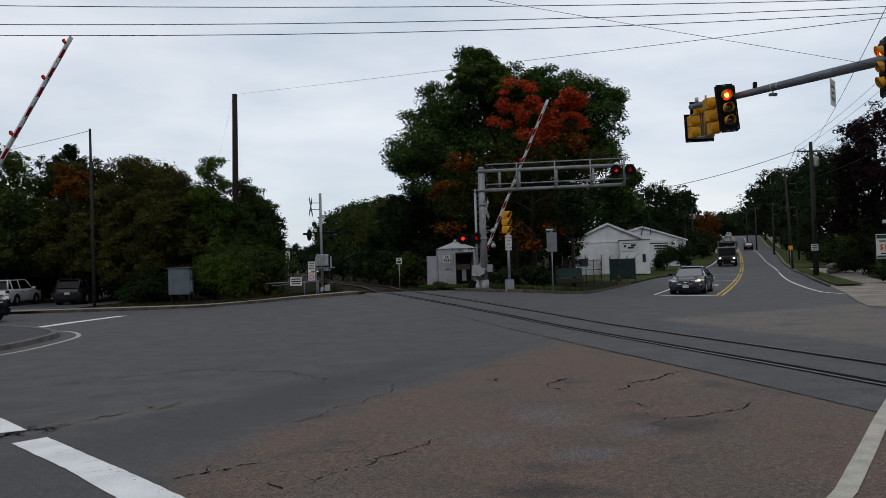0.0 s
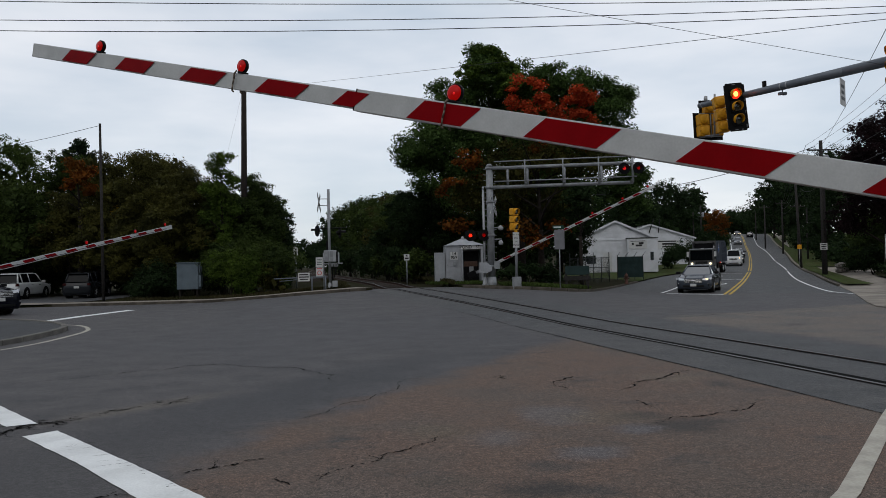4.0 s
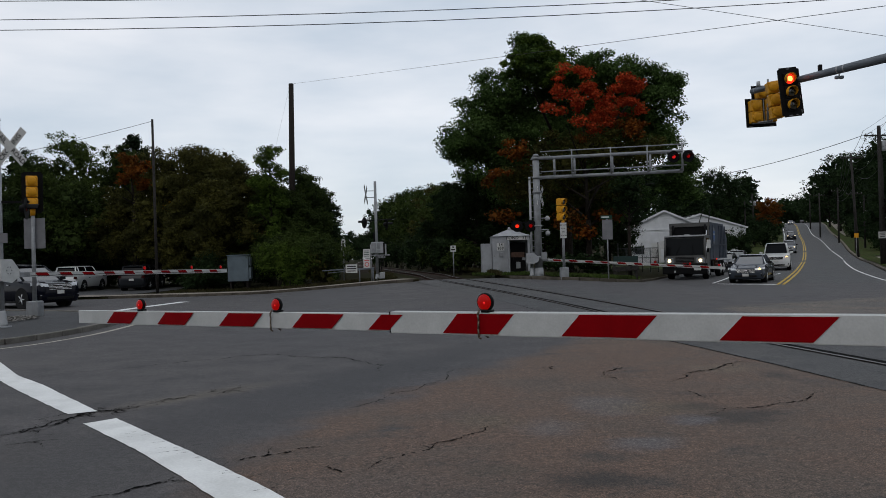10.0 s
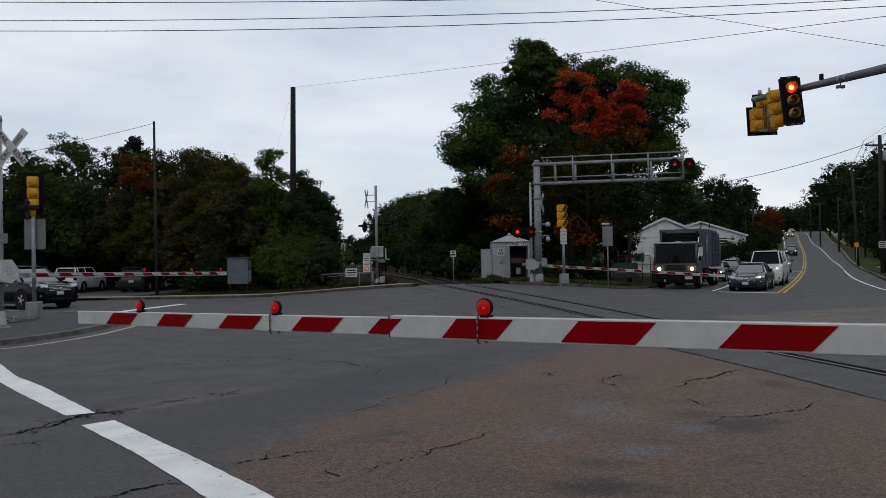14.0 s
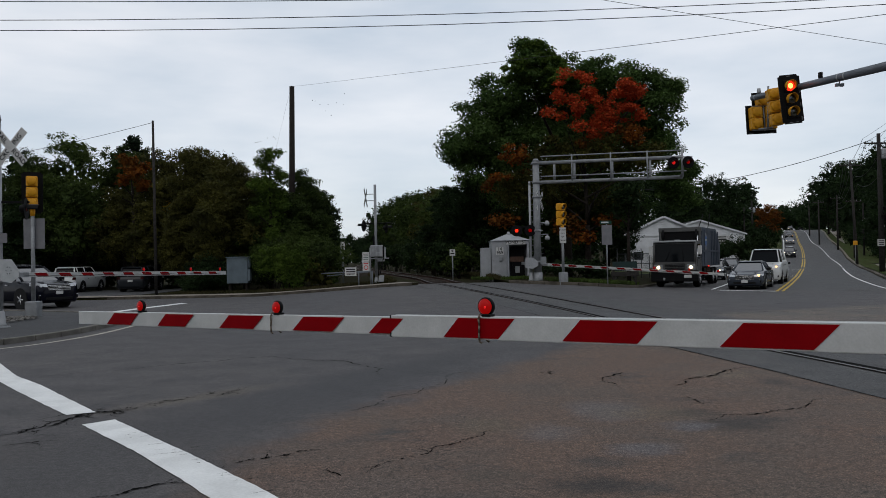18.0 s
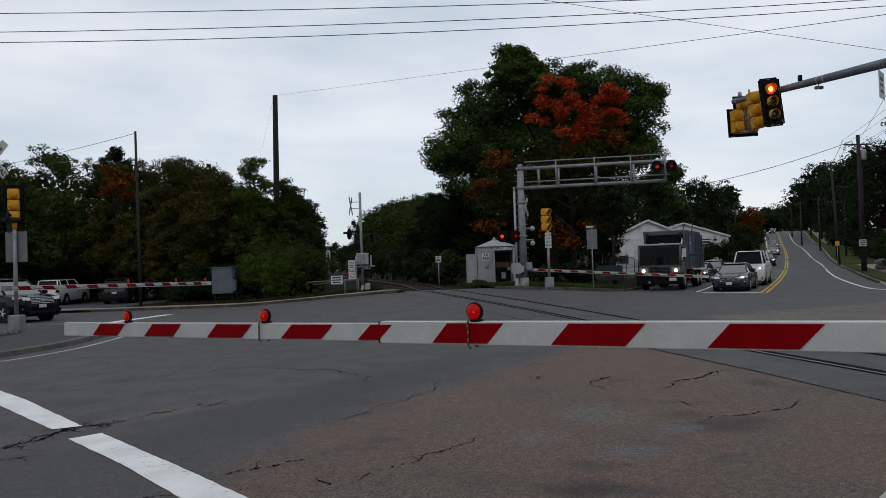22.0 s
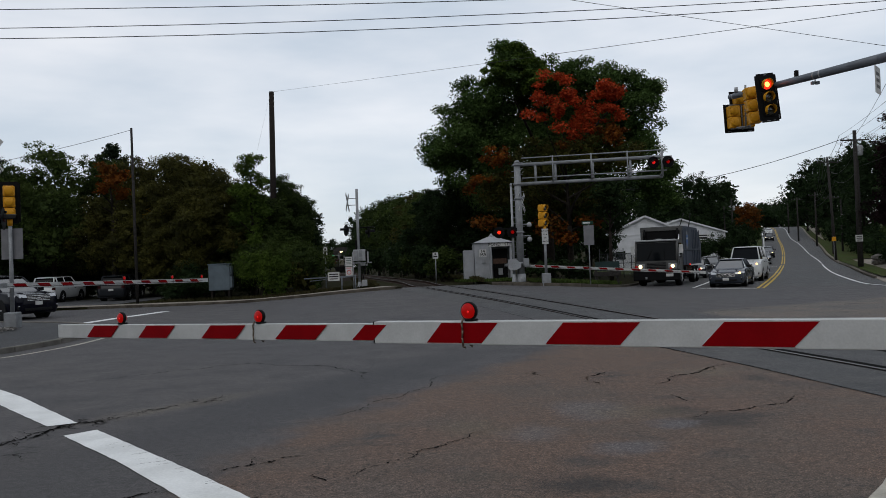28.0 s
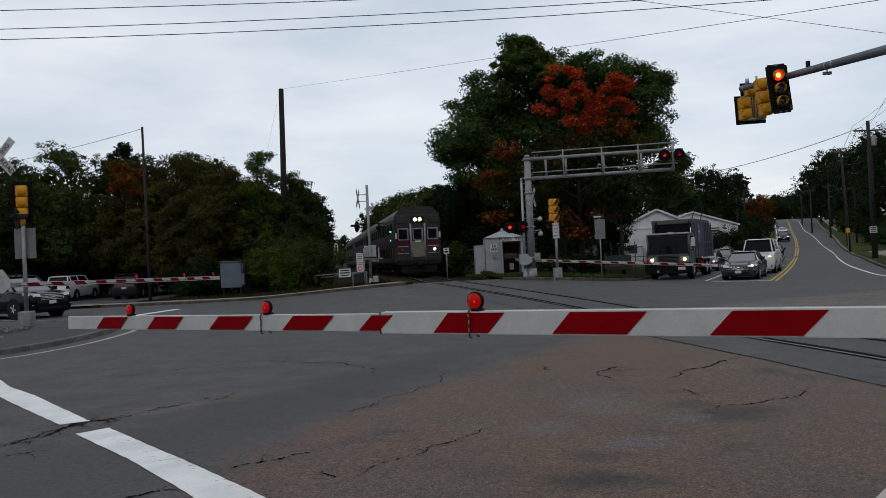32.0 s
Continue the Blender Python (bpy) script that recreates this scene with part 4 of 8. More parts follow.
def tree(name, at, h, w, base, leaf, label, count=14, n=7000, size=0.34, seed=1, extra=(), group="", cat="tree", shell=0.5, r=None):
    """A tapered trunk with limbs and a crown of many small leaf clumps. extra: (leaf material, part name, blobs, n)."""
    rnd = np.random.default_rng(seed)
    t = thing(name, (at[0], at[1], at[2] if len(at) > 2 else G(at[0], at[1])), label, cat, group)
    bm = B()
    limbs(bm, h, base, w, rnd, r or max(0.08, h * 0.02))
    part("trunk", bm, "bark", t)
    blobs = crown_blobs(rnd, h, w, base, count)
    p, d = crown_points(blobs, n, rnd, shell, max(0.35, w * 0.085), 10)
    cloud_mesh("crown", np.concatenate([leaf_cloud(p, d, size, rnd), core_cloud(blobs, size, rnd)]), leaf, t)
    for mt, nm, bl, k in extra:
        p, d = blob_points(bl, k, rnd, shell)
        cloud_mesh(nm, leaf_cloud(p, d, size, rnd), mt, t, nm.replace("_", " "))
    return t


def bush(at, w, d, h, leaf, label, seed, n=2500, size=0.2, count=9, rz=0.0):
    rnd = np.random.default_rng(seed)
    t = thing("bush", (at[0], at[1], G(at[0], at[1]) + 0.1), label, "bush", "roadside bushes", rz)
    blobs = [(rnd.uniform(-w / 2, w / 2) * 0.7, rnd.uniform(-d / 2, d / 2) * 0.7, h * rnd.uniform(0.25, 0.68), w * 0.24, d * 0.3, h * 0.32) for _ in range(count)]
    p, dd = crown_points(blobs, n, rnd, 0.6, max(0.14, h * 0.17), 8)
    p[:, 2] = np.maximum(p[:, 2], 0.02)
    core = core_cloud(blobs, size, rnd, 0.8)
    core[:, 2] = np.maximum(core[:, 2], 0.02)
    cloud_mesh("foliage", np.concatenate([leaf_cloud(p, dd, size, rnd), core]), leaf, t)
    bm = B()
    for i in range(6):
        tube(bm, (rnd.uniform(-.2, .2), rnd.uniform(-.2, .2), -0.2), (rnd.uniform(-w / 3, w / 3), rnd.uniform(-d / 3, d / 3), h * 0.7), 0.03, 0.01, 5, False)
    part("stem", bm, "bark", t)
    return t


# the great oak with a scarlet maple before it
OAK = (8.9, 58.0)
rnd = np.random.default_rng(5)
oak = thing("oak_tree", (OAK[0], OAK[1], 0.3), "tall dark green oak with a wide uneven crown", "tree", "trees at the crossing")
bm = B()
limbs(bm, 16, 5.0, 18, rnd, 0.42)
part("trunk", bm, "bark", oak)
lobes = [(-5.8, 0, 10.6, 2.9, 3, 2.3), (-6.8, 0.5, 9.2, 1.9, 2.2, 1.6), (-4.4, 0.3, 13.0, 2.5, 2.8, 2.0), (-2.0, 0, 15.0, 1.9, 2.2, 1.6), (-2.1, 0.2, 16.5, 1.2, 1.4, 1.1),
         (0.9, 0.5, 14.2, 2.5, 2.8, 2.0), (3.4, 0.2, 14.4, 2.4, 2.6, 1.7), (5.9, 0.3, 13.7, 1.9, 2.3, 1.6), (6.6, 0.2, 11.6, 1.9, 2.2, 1.5), (7.0, 0.3, 9.3, 1.4, 1.8, 1.3),
         (8.6, 0.3, 7.4, 0.8, 1.0, 0.8), (8.3, 0, 6.0, 1.5, 1.8, 1.5), (0, 1.2, 9.5, 5.5, 3.2, 4.8), (3.4, 1.0, 9.2, 4.8, 3.0, 3.9), (-3.8, 1.0, 8.4, 3.6, 3, 3.6),
         (-0.6, 6.5, 4.6, 6.4, 2.6, 3.2), (4.2, 5.5, 5.6, 3.4, 2.0, 2.2)]
lobes = [(x, y, z - (0.45 if z > 13 else 0.1), a, b, c) for x, y, z, a, b, c in lobes] + [(7.6, 0.2, 13.2, 0.8, 0.9, 0.7), (1.0, 1.6, 11.4, 3.8, 1.8, 2.4), (-2.6, 1.4, 11.6, 2.6, 1.8, 2.2), (4.2, 1.4, 11.6, 2.4, 1.8, 2.0)]
p, d = crown_points(lobes, 210000, rnd, 0.55, 1.0, 18)
cloud_mesh("crown", np.concatenate([leaf_cloud(p, d, 0.185, rnd), core_cloud(lobes, 0.185, rnd, 0.8)]), "leaf_crown", oak)
# top clumps in a lighter leaf colour: skylight on the crown put into colour
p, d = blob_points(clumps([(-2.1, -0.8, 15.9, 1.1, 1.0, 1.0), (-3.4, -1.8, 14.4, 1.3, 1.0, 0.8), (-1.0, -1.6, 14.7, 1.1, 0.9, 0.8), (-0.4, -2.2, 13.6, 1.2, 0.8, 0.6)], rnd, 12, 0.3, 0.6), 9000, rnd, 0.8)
cloud_mesh("lit_crown_top", leaf_cloud(p, d, 0.22, rnd), "leaf_lit", oak, "crown-top leaves coloured lighter green to look lit")

maple = thing("maple_tree", (9.6, 53.0, 0.2), "maple turning scarlet and orange, before the oak", "tree", "trees at the crossing")
bm = B()
limbs(bm, 12, 4.0, 10, rnd, 0.2)
part("trunk", bm, "bark", maple)
red = [(-0.9, -0.6, 12.6, 1.3, 1.2, 1.1), (-1.6, -0.4, 11.2, 1.3, 1.2, 1.0), (0.4, -0.5, 11.3, 1.4, 1.2, 1.0), (1.6, -0.4, 10.6, 1.1, 1.0, 0.9), (3.1, -0.3, 11.6, 0.8, 0.9, 0.9), (2.6, -0.3, 12.3, 0.6, 0.7, 0.6),
       (2.9, -0.3, 10.6, 1.0, 0.9, 0.8), (0.2, -0.6, 9.9, 1.3, 1.1, 0.7)]
p, d = blob_points(clumps(red, rnd, 9, 0.28, 0.66), 10500, rnd, 0.9)
cloud_mesh("scarlet_foliage", leaf_cloud(p, d, 0.165, rnd), "leaf_red", maple, "scarlet leaves")
orange = [(1.2, -0.4, 9.3, 2.2, 1.3, 1.0), (3.0, -0.3, 9.4, 1.4, 1.2, 0.8), (-4.8, -0.4, 8.4, 1.1, 1.0, 0.6), (-3.9, -0.4, 7.6, 1.4, 1.0, 0.8), (-5.6, -0.4, 6.4, 1.0, 1.0, 0.7)]
p, d = blob_points(clumps(orange, rnd, 8, 0.25, 0.6), 3000, rnd, 0.9)
cloud_mesh("orange_foliage", leaf_cloud(p, d, 0.2, rnd), "leaf_orange", maple, "dull orange leaves")
olive = [(0.5, 0.1, 8.4, 3.6, 1.5, 1.6), (-2.6, 0.0, 7.0, 2.8, 1.4, 1.8), (3.6, 0.1, 8.0, 1.8, 1.3, 1.3), (-4.6, 1.2, 5.9, 1.8, 1.3, 1.4), (0.0, 3.3, 5.8, 4.0, 1.2, 1.4)]
p, d = crown_points(olive, 20000, rnd, 0.6, 0.7, 9)
cloud_mesh("olive_foliage", np.concatenate([leaf_cloud(p, d, 0.17, rnd), core_cloud(olive, 0.17, rnd, 0.5)]), "leaf_olive", maple, "olive green leaves")
p, d = blob_points([(-5.6, -0.5, 4.0, 1.1, 0.8, 0.5), (-1.4, -0.6, 3.6, 1.2, 0.8, 0.7), (1.2, -0.6, 3.9, 1.0, 0.8, 0.5), (-0.4, -0.6, 2.8, 0.9, 0.7, 0.5)], 1100, rnd, 0.7)
cloud_mesh("low_orange_foliage", leaf_cloud(p, d, 0.26, rnd), "leaf_orange", maple, "orange leaves on low boughs")

# woods left of the line: (x, y, height, width, leaf)
WOODS = [(-38, 63, 10.0, 10, "leaf_mid"), (-31.2, 61, 9.9, 6.5, "leaf_mid"), (-33.5, 65, 10.2, 9, "leaf_oak"), (-28.4, 62, 11.3, 6.5, "leaf_lit_soft"), (-25.2, 64, 10.4, 7, "leaf_mid"), (-21.6, 61, 10.0, 6.5, "leaf_olive"), (-18.6, 60, 10.0, 7, "leaf_olive"),
         (-14.9, 49.5, 8.2, 5.2, "leaf_olive"), (-14.4, 53, 8.6, 6.0, "leaf_olive"), (-12.2, 49.5, 7.2, 5.2, "leaf_olive"), (-13.0, 47.0, 6.5, 4.8, "leaf_olive"), (-27.5, 60, 7.5, 7, "leaf_mid"), (-35, 60, 8, 8, "leaf_mid"),
         (-10.2, 47.8, 6.6, 4.2, "leaf_mid"), (-8.6, 48.2, 5.2, 3.4, "leaf_mid"), (-23.6, 59.5, 7.0, 6, "leaf_olive"), (-46, 66, 9.6, 12, "leaf_mid"), (-42, 61, 8.5, 9, "leaf_oak"), (-54, 68, 9.6, 13, "leaf_mid"), (-15.6, 48.6, 4.8, 3.6, "leaf_olive"), (-31.5, 58.8, 6.2, 6, "leaf_oak"), (-20.6, 57.5, 6.0, 5, "leaf_olive"),
         (-9.4, 53.5, 7.4, 5.0, "leaf_mid"), (-9.6, 59, 6.9, 4.4, "leaf_oak"), (-10.6, 65, 7.0, 5.0, "leaf_oak"), (-11.9, 72, 7.1, 5.6, "leaf_oak"), (-13.6, 81, 7.2, 6.0, "leaf_oak"), (-9.4, 63, 3.8, 2.8, "leaf_mid"), (-11.2, 75, 4.2, 3.2, "leaf_oak"), (-13.4, 91, 4.8, 3.8, "leaf_mid"),
         (-14.8, 92, 7.3, 6.4, "leaf_oak"), (-16.6, 105, 7.5, 7, "leaf_oak"), (-19.0, 121, 7.9, 8, "leaf_mid"), (-21.8, 140, 8.2, 9, "leaf_oak"), (-26, 166, 8.6, 11, "leaf_oak"), (-32.2, 200, 9.2, 14, "leaf_oak"),
         (-42, 245, 10.2, 16, "leaf_mid"), (-48, 305, 12, 20, "leaf_oak"), (-58, 400, 14, 30, "leaf_oak")]
for i, (x, y, h, w, lf) in enumerate(WOODS):
    h = h * 1.07 if y > 48 else h
    big = 1.0 if y < 68 else 0.26
    tree("woodland_tree", (x, y), h, w, h * (0.26 if 55 < y < 68 else 0.12), lf, {"leaf_mid": "leafy green woodland tree beside the railway", "leaf_oak": "dark green woodland tree beside the railway", "leaf_lit_soft": "lighter green woodland tree above the car park", "leaf_olive": "olive brown woodland tree turning in autumn"}[lf],
         13, int((30000 if y < 56 else 15000) * big), (0.12 if y < 56 else 0.16) if y < 68 else (0.29 if y < 240 else 0.7), 20 + i, group="woodland trees",
         extra=[("leaf_yellow", "yellow_leaves", [(-0.6, -2.3, 5.6, 1.0, 0.5, 0.8), (0.2, -2.2, 4.9, 0.7, 0.4, 0.5)], 420)] if i == 6 else ())
tree("orange_tree", (-22.1, 57.6), 9.9, 3.0, 7.0, "leaf_orange", "tree with orange autumn leaves behind the woodland edge", 5, 1500, 0.2, 71, group="woodland trees")
tree("ivy_tree", (-10.0, 46.8), 8.9, 2.9, 0.8, "leaf_lit", "slender tree wound with bright green vine beside the tall pole", 11, 14000, 0.115, 73, group="woodland trees")
tree("pine_tree", (-25.9, 67), 12.9, 3.6, 7.0, "leaf_pine", "dark ragged pine standing above the woods", 12, 6000, 0.2, 74, group="woodland trees")
# woods right of the line
for i, (x, y, h, w, lf) in enumerate([(0.4, 64, 7.2, 4.6, "leaf_oak"), (2.4, 61.5, 7.8, 5.0, "leaf_oak"), (-0.2, 72, 7.8, 5.2, "leaf_lit_soft"), (-1.0, 80, 7.6, 5.4, "leaf_olive"), (-2.4, 92, 8.6, 6.4, "leaf_mid"), (-4.6, 104, 9.6, 7, "leaf_mid"),
                                     (-7.0, 120, 10.4, 8, "leaf_mid"), (-10.0, 138, 10.6, 9, "leaf_oak"), (-12.2, 160, 10.6, 9, "leaf_oak"), (-14.8, 190, 11, 11, "leaf_oak"), (-17.5, 230, 11, 12, "leaf_oak"), (3.6, 66, 7.4, 7, "leaf_oak"), (-1.2, 110, 10.4, 8, "leaf_oak"),
                                     (4.5, 78, 9, 8, "leaf_oak"), (-20, 290, 12, 16, "leaf_oak"), (-50.5, 425, 15.5, 16, "leaf_oak"), (-44, 430, 14.5, 16, "leaf_oak"), (-36, 440, 16, 18, "leaf_oak"), (9, 72, 9, 9, "leaf_oak"), (14, 68, 8, 7, "leaf_oak")]):
    h = h * 1.08 if 75 < y < 300 else h
    tree("woodland_tree", (x, y), h, w, h * 0.10, lf, "dense green woodland tree beside the railway", 12, 13000 if y < 85 else 6000, 0.16 if y < 85 else (0.25 if y < 280 else 0.65), 100 + i, group="woodland trees")
# undergrowth that closes the foot of the woods
for i, (x, y) in enumerate([(-56, 70), (-49, 69.5), (-42, 69), (-36, 68.5), (-30, 68), (-24, 67), (-19, 64), (-15, 60)]):
    tree("woodland_tree", (x, y), 6.2, 8.5, 0.3, "leaf_oak", "low dense woodland undergrowth", 12, 4000, 0.26, 300 + i, group="woodland trees")
for i, x in enumerate(range(-66, -13, 6)):
    bush((x, 72 if x < -18 else 66), 9.5, 3.0, 4.6, "leaf_oak", "dense shaded understorey at the back of the woods", 330 + i, 1500, 0.30, 14)
for i, (x, y) in enumerate([(-12.6, 75), (-14.2, 88), (-16.2, 104), (-18.8, 124), (-22.0, 149), (-27.5, 180), (-34, 225)]):
    bush((x, y), 5.5, 3.0, 4.4, "leaf_oak", "dark undergrowth beside the railway", 350 + i, 1800, 0.26, 12)
for i, (x, y, h) in enumerate([(1.5, 76, 6.0), (7.0, 79, 7.5), (11.5, 80, 7.5), (24.0, 110, 7.0), (14.0, 102, 8.0), (30, 128, 8.0), (40, 134, 8.0)]):
    bush((x, y), 9.0, 3.0, h, "leaf_oak", "dense shaded understorey behind the oak", 370 + i, 1800, 0.30, 16)
for i, x in enumerate((-66, -58, -50.5, -44.5)):
    bush((x, 402), 9.0, 3.0, 6.0, "leaf_oak", "far dark undergrowth beside the railway", 390 + i, 900, 0.6, 14)
# bushes
bush((-7.9, 44.3), 5.2, 2.4, 3.2, "leaf_mid", "rambling green bush beside the grey cabinet", 1, 15000, 0.095, 13)
bush((-8.7, 43.2), 3.0, 1.2, 2.9, "leaf_lit", "straggling yellow-green shoots beside the grey cabinet", 3, 7500, 0.085, 8)
bush((-6.7, 44.0), 2.4, 1.6, 2.0, "leaf_olive", "straggling brown-green bush by the barrier rail", 2, 1800, 0.17)
for i, (x, y, w, h) in enumerate([(-13.2, 43.4, 2.4, 1.4), (-12.2, 45.0, 3.0, 2.2), (-9.6, 44.8, 2.6, 2.2), (-19.5, 64, 4, 2.4), (-25, 65, 4.5, 2.6), (-22, 65, 5, 3), (-31, 65, 6, 2.8), (-16.6, 55, 3, 2.2), (-13.6, 46.2, 2.6, 2.0), (-28, 65, 5, 2.8)]):
    bush((x, y), w, 1.8, h, "leaf_oak", "low dark scrub along the edge of the woods", 10 + i, 5000, 0.11)
for i, (x, y, w, h) in enumerate([(1.2, 55, 3, 2.2), (0.6, 60, 3, 2.6), (-0.6, 67, 3.2, 2.4), (-2.2, 78, 3.4, 2.6), (4.2, 56, 3, 1.8), (8.2, 50, 4, 1.3), (-7.0, 48, 1.8, 1.0), (-7.8, 52, 2.2, 1.4)]):
    bush((x, y), w, 2.0, h, "leaf_oak" if i % 2 else "leaf_mid", "low scrub beside the railway", 30 + i, 1800, 0.2)
for i, (x, y, w, h) in enumerate([(1.6, 63, 4, 3.2), (-0.9, 71, 4, 3.4), (-2.6, 84, 5, 3.6), (-5.0, 97, 5, 4.0), (-7.6, 116, 6, 4.4), (3.0, 69, 5, 3.6), (-10.6, 136, 7, 4.6)]):
    bush((x, y), w, 3.0, h, "leaf_oak", "dark undergrowth beside the railway", 400 + i, 2600, 0.22, 10)
for i, (x, y, w, h) in enumerate([(56.2, 141, 7, 5.4), (51.5, 133, 6, 4.4), (61.5, 152, 6, 5.2)]):
    bush((x, y), w, 3.0, h, "leaf_oak", "dark shrubs beside the climbing street", 420 + i, 2600, 0.3, 10)
def tufts(name, n, place, h, material, label, seed):
    """Short blades of grass and weeds; place gives the ground point of a blade from two random numbers."""
    r = np.random.default_rng(seed)
    uv = r.random((n, 2))
    base = np.array([place(a, c) for a, c in uv])
    lean = r.normal(size=(n, 3)) * [0.45, 0.45, 0.1]
    tip = base + (lean + [0, 0, 1.0]) * h * r.uniform(0.35, 1.2, (n, 1))
    a = r.random(n) * 6.283
    side = np.stack([np.cos(a), np.sin(a), np.zeros(n)], 1) * r.uniform(0.012, 0.03, (n, 1))
    mid_ = (base + tip) / 2 - lean * h * 0.12
    quads = np.stack([base, mid_ - side, tip, mid_ + side], 1).reshape(-1, 3)
    tagged(cloud_mesh(name, quads, material), label, "grass", kind="stuff")


def strip_place(line, w0, w1, lift=0.1):
    xs, ys = [p[0] for p in line], [p[1] for p in line]

    def place(a, c):
        k = a * (len(line) - 1)
        i = min(int(k), len(line) - 2)
        x, y = xs[i] + (xs[i + 1] - xs[i]) * (k - i), ys[i] + (ys[i + 1] - ys[i]) * (k - i) + w0 + (w1 - w0) * c
        return x, y, G(x, y) + lift
    return place


tufts("grass", 9000, strip_place([(5.3, 39.6), (6.6, 38.9), (8.4, 39.2), (9.6, 41.6), (11.0, 45.2)], 0.0, 2.4), 0.16, "blade_green", "green uncut grass on the corner verge", 501)
tufts("grass", 7000, strip_place([(-14.5, 41.9), (-9, 41.9), (-5, 42.0), (-2.6, 42.4)], 0.0, 2.2, 0.12), 0.15, "blade_dry", "dry straggling grass behind the pavement", 502)
tufts("grass", 5000, strip_place([(-2.9, 43.0), (-3.6, 50), (-5.0, 60), (-7.0, 75)], 0.0, 2.0, 0.15), 0.22, "blade_dry", "dry weeds along the ballast", 503)
tufts("grass", 9000, strip_place([(2.9, 42.0), (2.6, 46), (1.9, 54), (0.6, 66), (-1.4, 80)], -1.0, 3.0, 0.15), 0.22, "blade_dry", "rank weeds between the line and the woods", 504)
tufts("grass", 5000, strip_place([(1.6, 44.0), (3.4, 43.4), (5.2, 43.0)], -0.8, 2.5, 0.12), 0.13, "blade_green", "green weeds round the equipment shed", 505)
# trees round the climbing street
for i, (x, y, h, w, lf) in enumerate([(27, 134, 15.2, 14, "leaf_oak"), (37, 144, 14.6, 13, "leaf_oak"), (46, 158, 12.4, 12, "leaf_oak"), (55, 172, 9.5, 10, "leaf_oak"), (64, 190, 8.5, 10, "leaf_oak"), (74, 215, 8.5, 12, "leaf_mid"), (90, 258, 8, 16, "leaf_oak"), (108, 310, 9, 20, "leaf_oak"),
                                     (91, 172, 18.6, 16, "leaf_oak"), (97, 196, 18.4, 15, "leaf_oak"), (104, 196, 17, 18, "leaf_oak"), (47.8, 141, 13.6, 13, "leaf_oak"), (60.5, 163, 12.8, 10, "leaf_oak"), (69.0, 182, 12.1, 8, "leaf_oak"), (36.6, 120, 10.5, 9, "leaf_oak"), (107, 222, 15.5, 15, "leaf_oak"), (122, 250, 14, 18, "leaf_oak"), (142, 292, 11, 20, "leaf_oak"), (160, 335, 12, 24, "leaf_oak"), (20, 128, 11, 12, "leaf_oak"), (14, 120, 10, 12, "leaf_oak"),
                                     (65, 112, 16, 14, "leaf_oak"), (76.5, 138, 18.8, 14, "leaf_oak"), (66, 94, 15, 12, "leaf_oak"), (80, 106, 17, 16, "leaf_oak"), (97, 130, 18, 18, "leaf_oak"), (142, 380, 10, 26, "leaf_oak"), (168, 392, 10, 30, "leaf_oak"), (190, 430, 13, 40, "leaf_oak"), (125, 370, 10, 24, "leaf_mid")]):
    tree("street_tree", (x, y), h, w, h * 0.10, lf, "dark green tree beside the climbing street", 14, 9000 if y < 160 else 4500, 0.30 if y < 160 else (0.52 if y < 280 else 0.9), 140 + i, group="street trees")
tree("orange_tree", (60.9, 150), 8.4, 5.6, 2.6, "leaf_orange", "tree with orange autumn leaves up the street", 12, 5000, 0.22, 180, group="street trees")
tree("purple_tree", (39.8, 63), 13.9, 8.5, 2.4, "leaf_purple", "dark purple-leaved tree overhanging the side street", 16, 20000, 0.21, 181, group="street trees")
tree("street_tree", (45.5, 60), 10.5, 9.5, 1.0, "leaf_mid", "broad green tree above the stone wall", 14, 15000, 0.22, 182, group="street trees")
tree("street_tree", (44.6, 72), 5.8, 6.5, 0.4, "leaf_mid", "low spreading green tree above the stone wall", 12, 14000, 0.19, 183, group="street trees")
tree("street_tree", (52, 74), 11, 10, 1.0, "leaf_oak", "broad dark green tree above the stone wall", 14, 12000, 0.26, 184, group="street trees")

# ---- signals, gates and posts ----


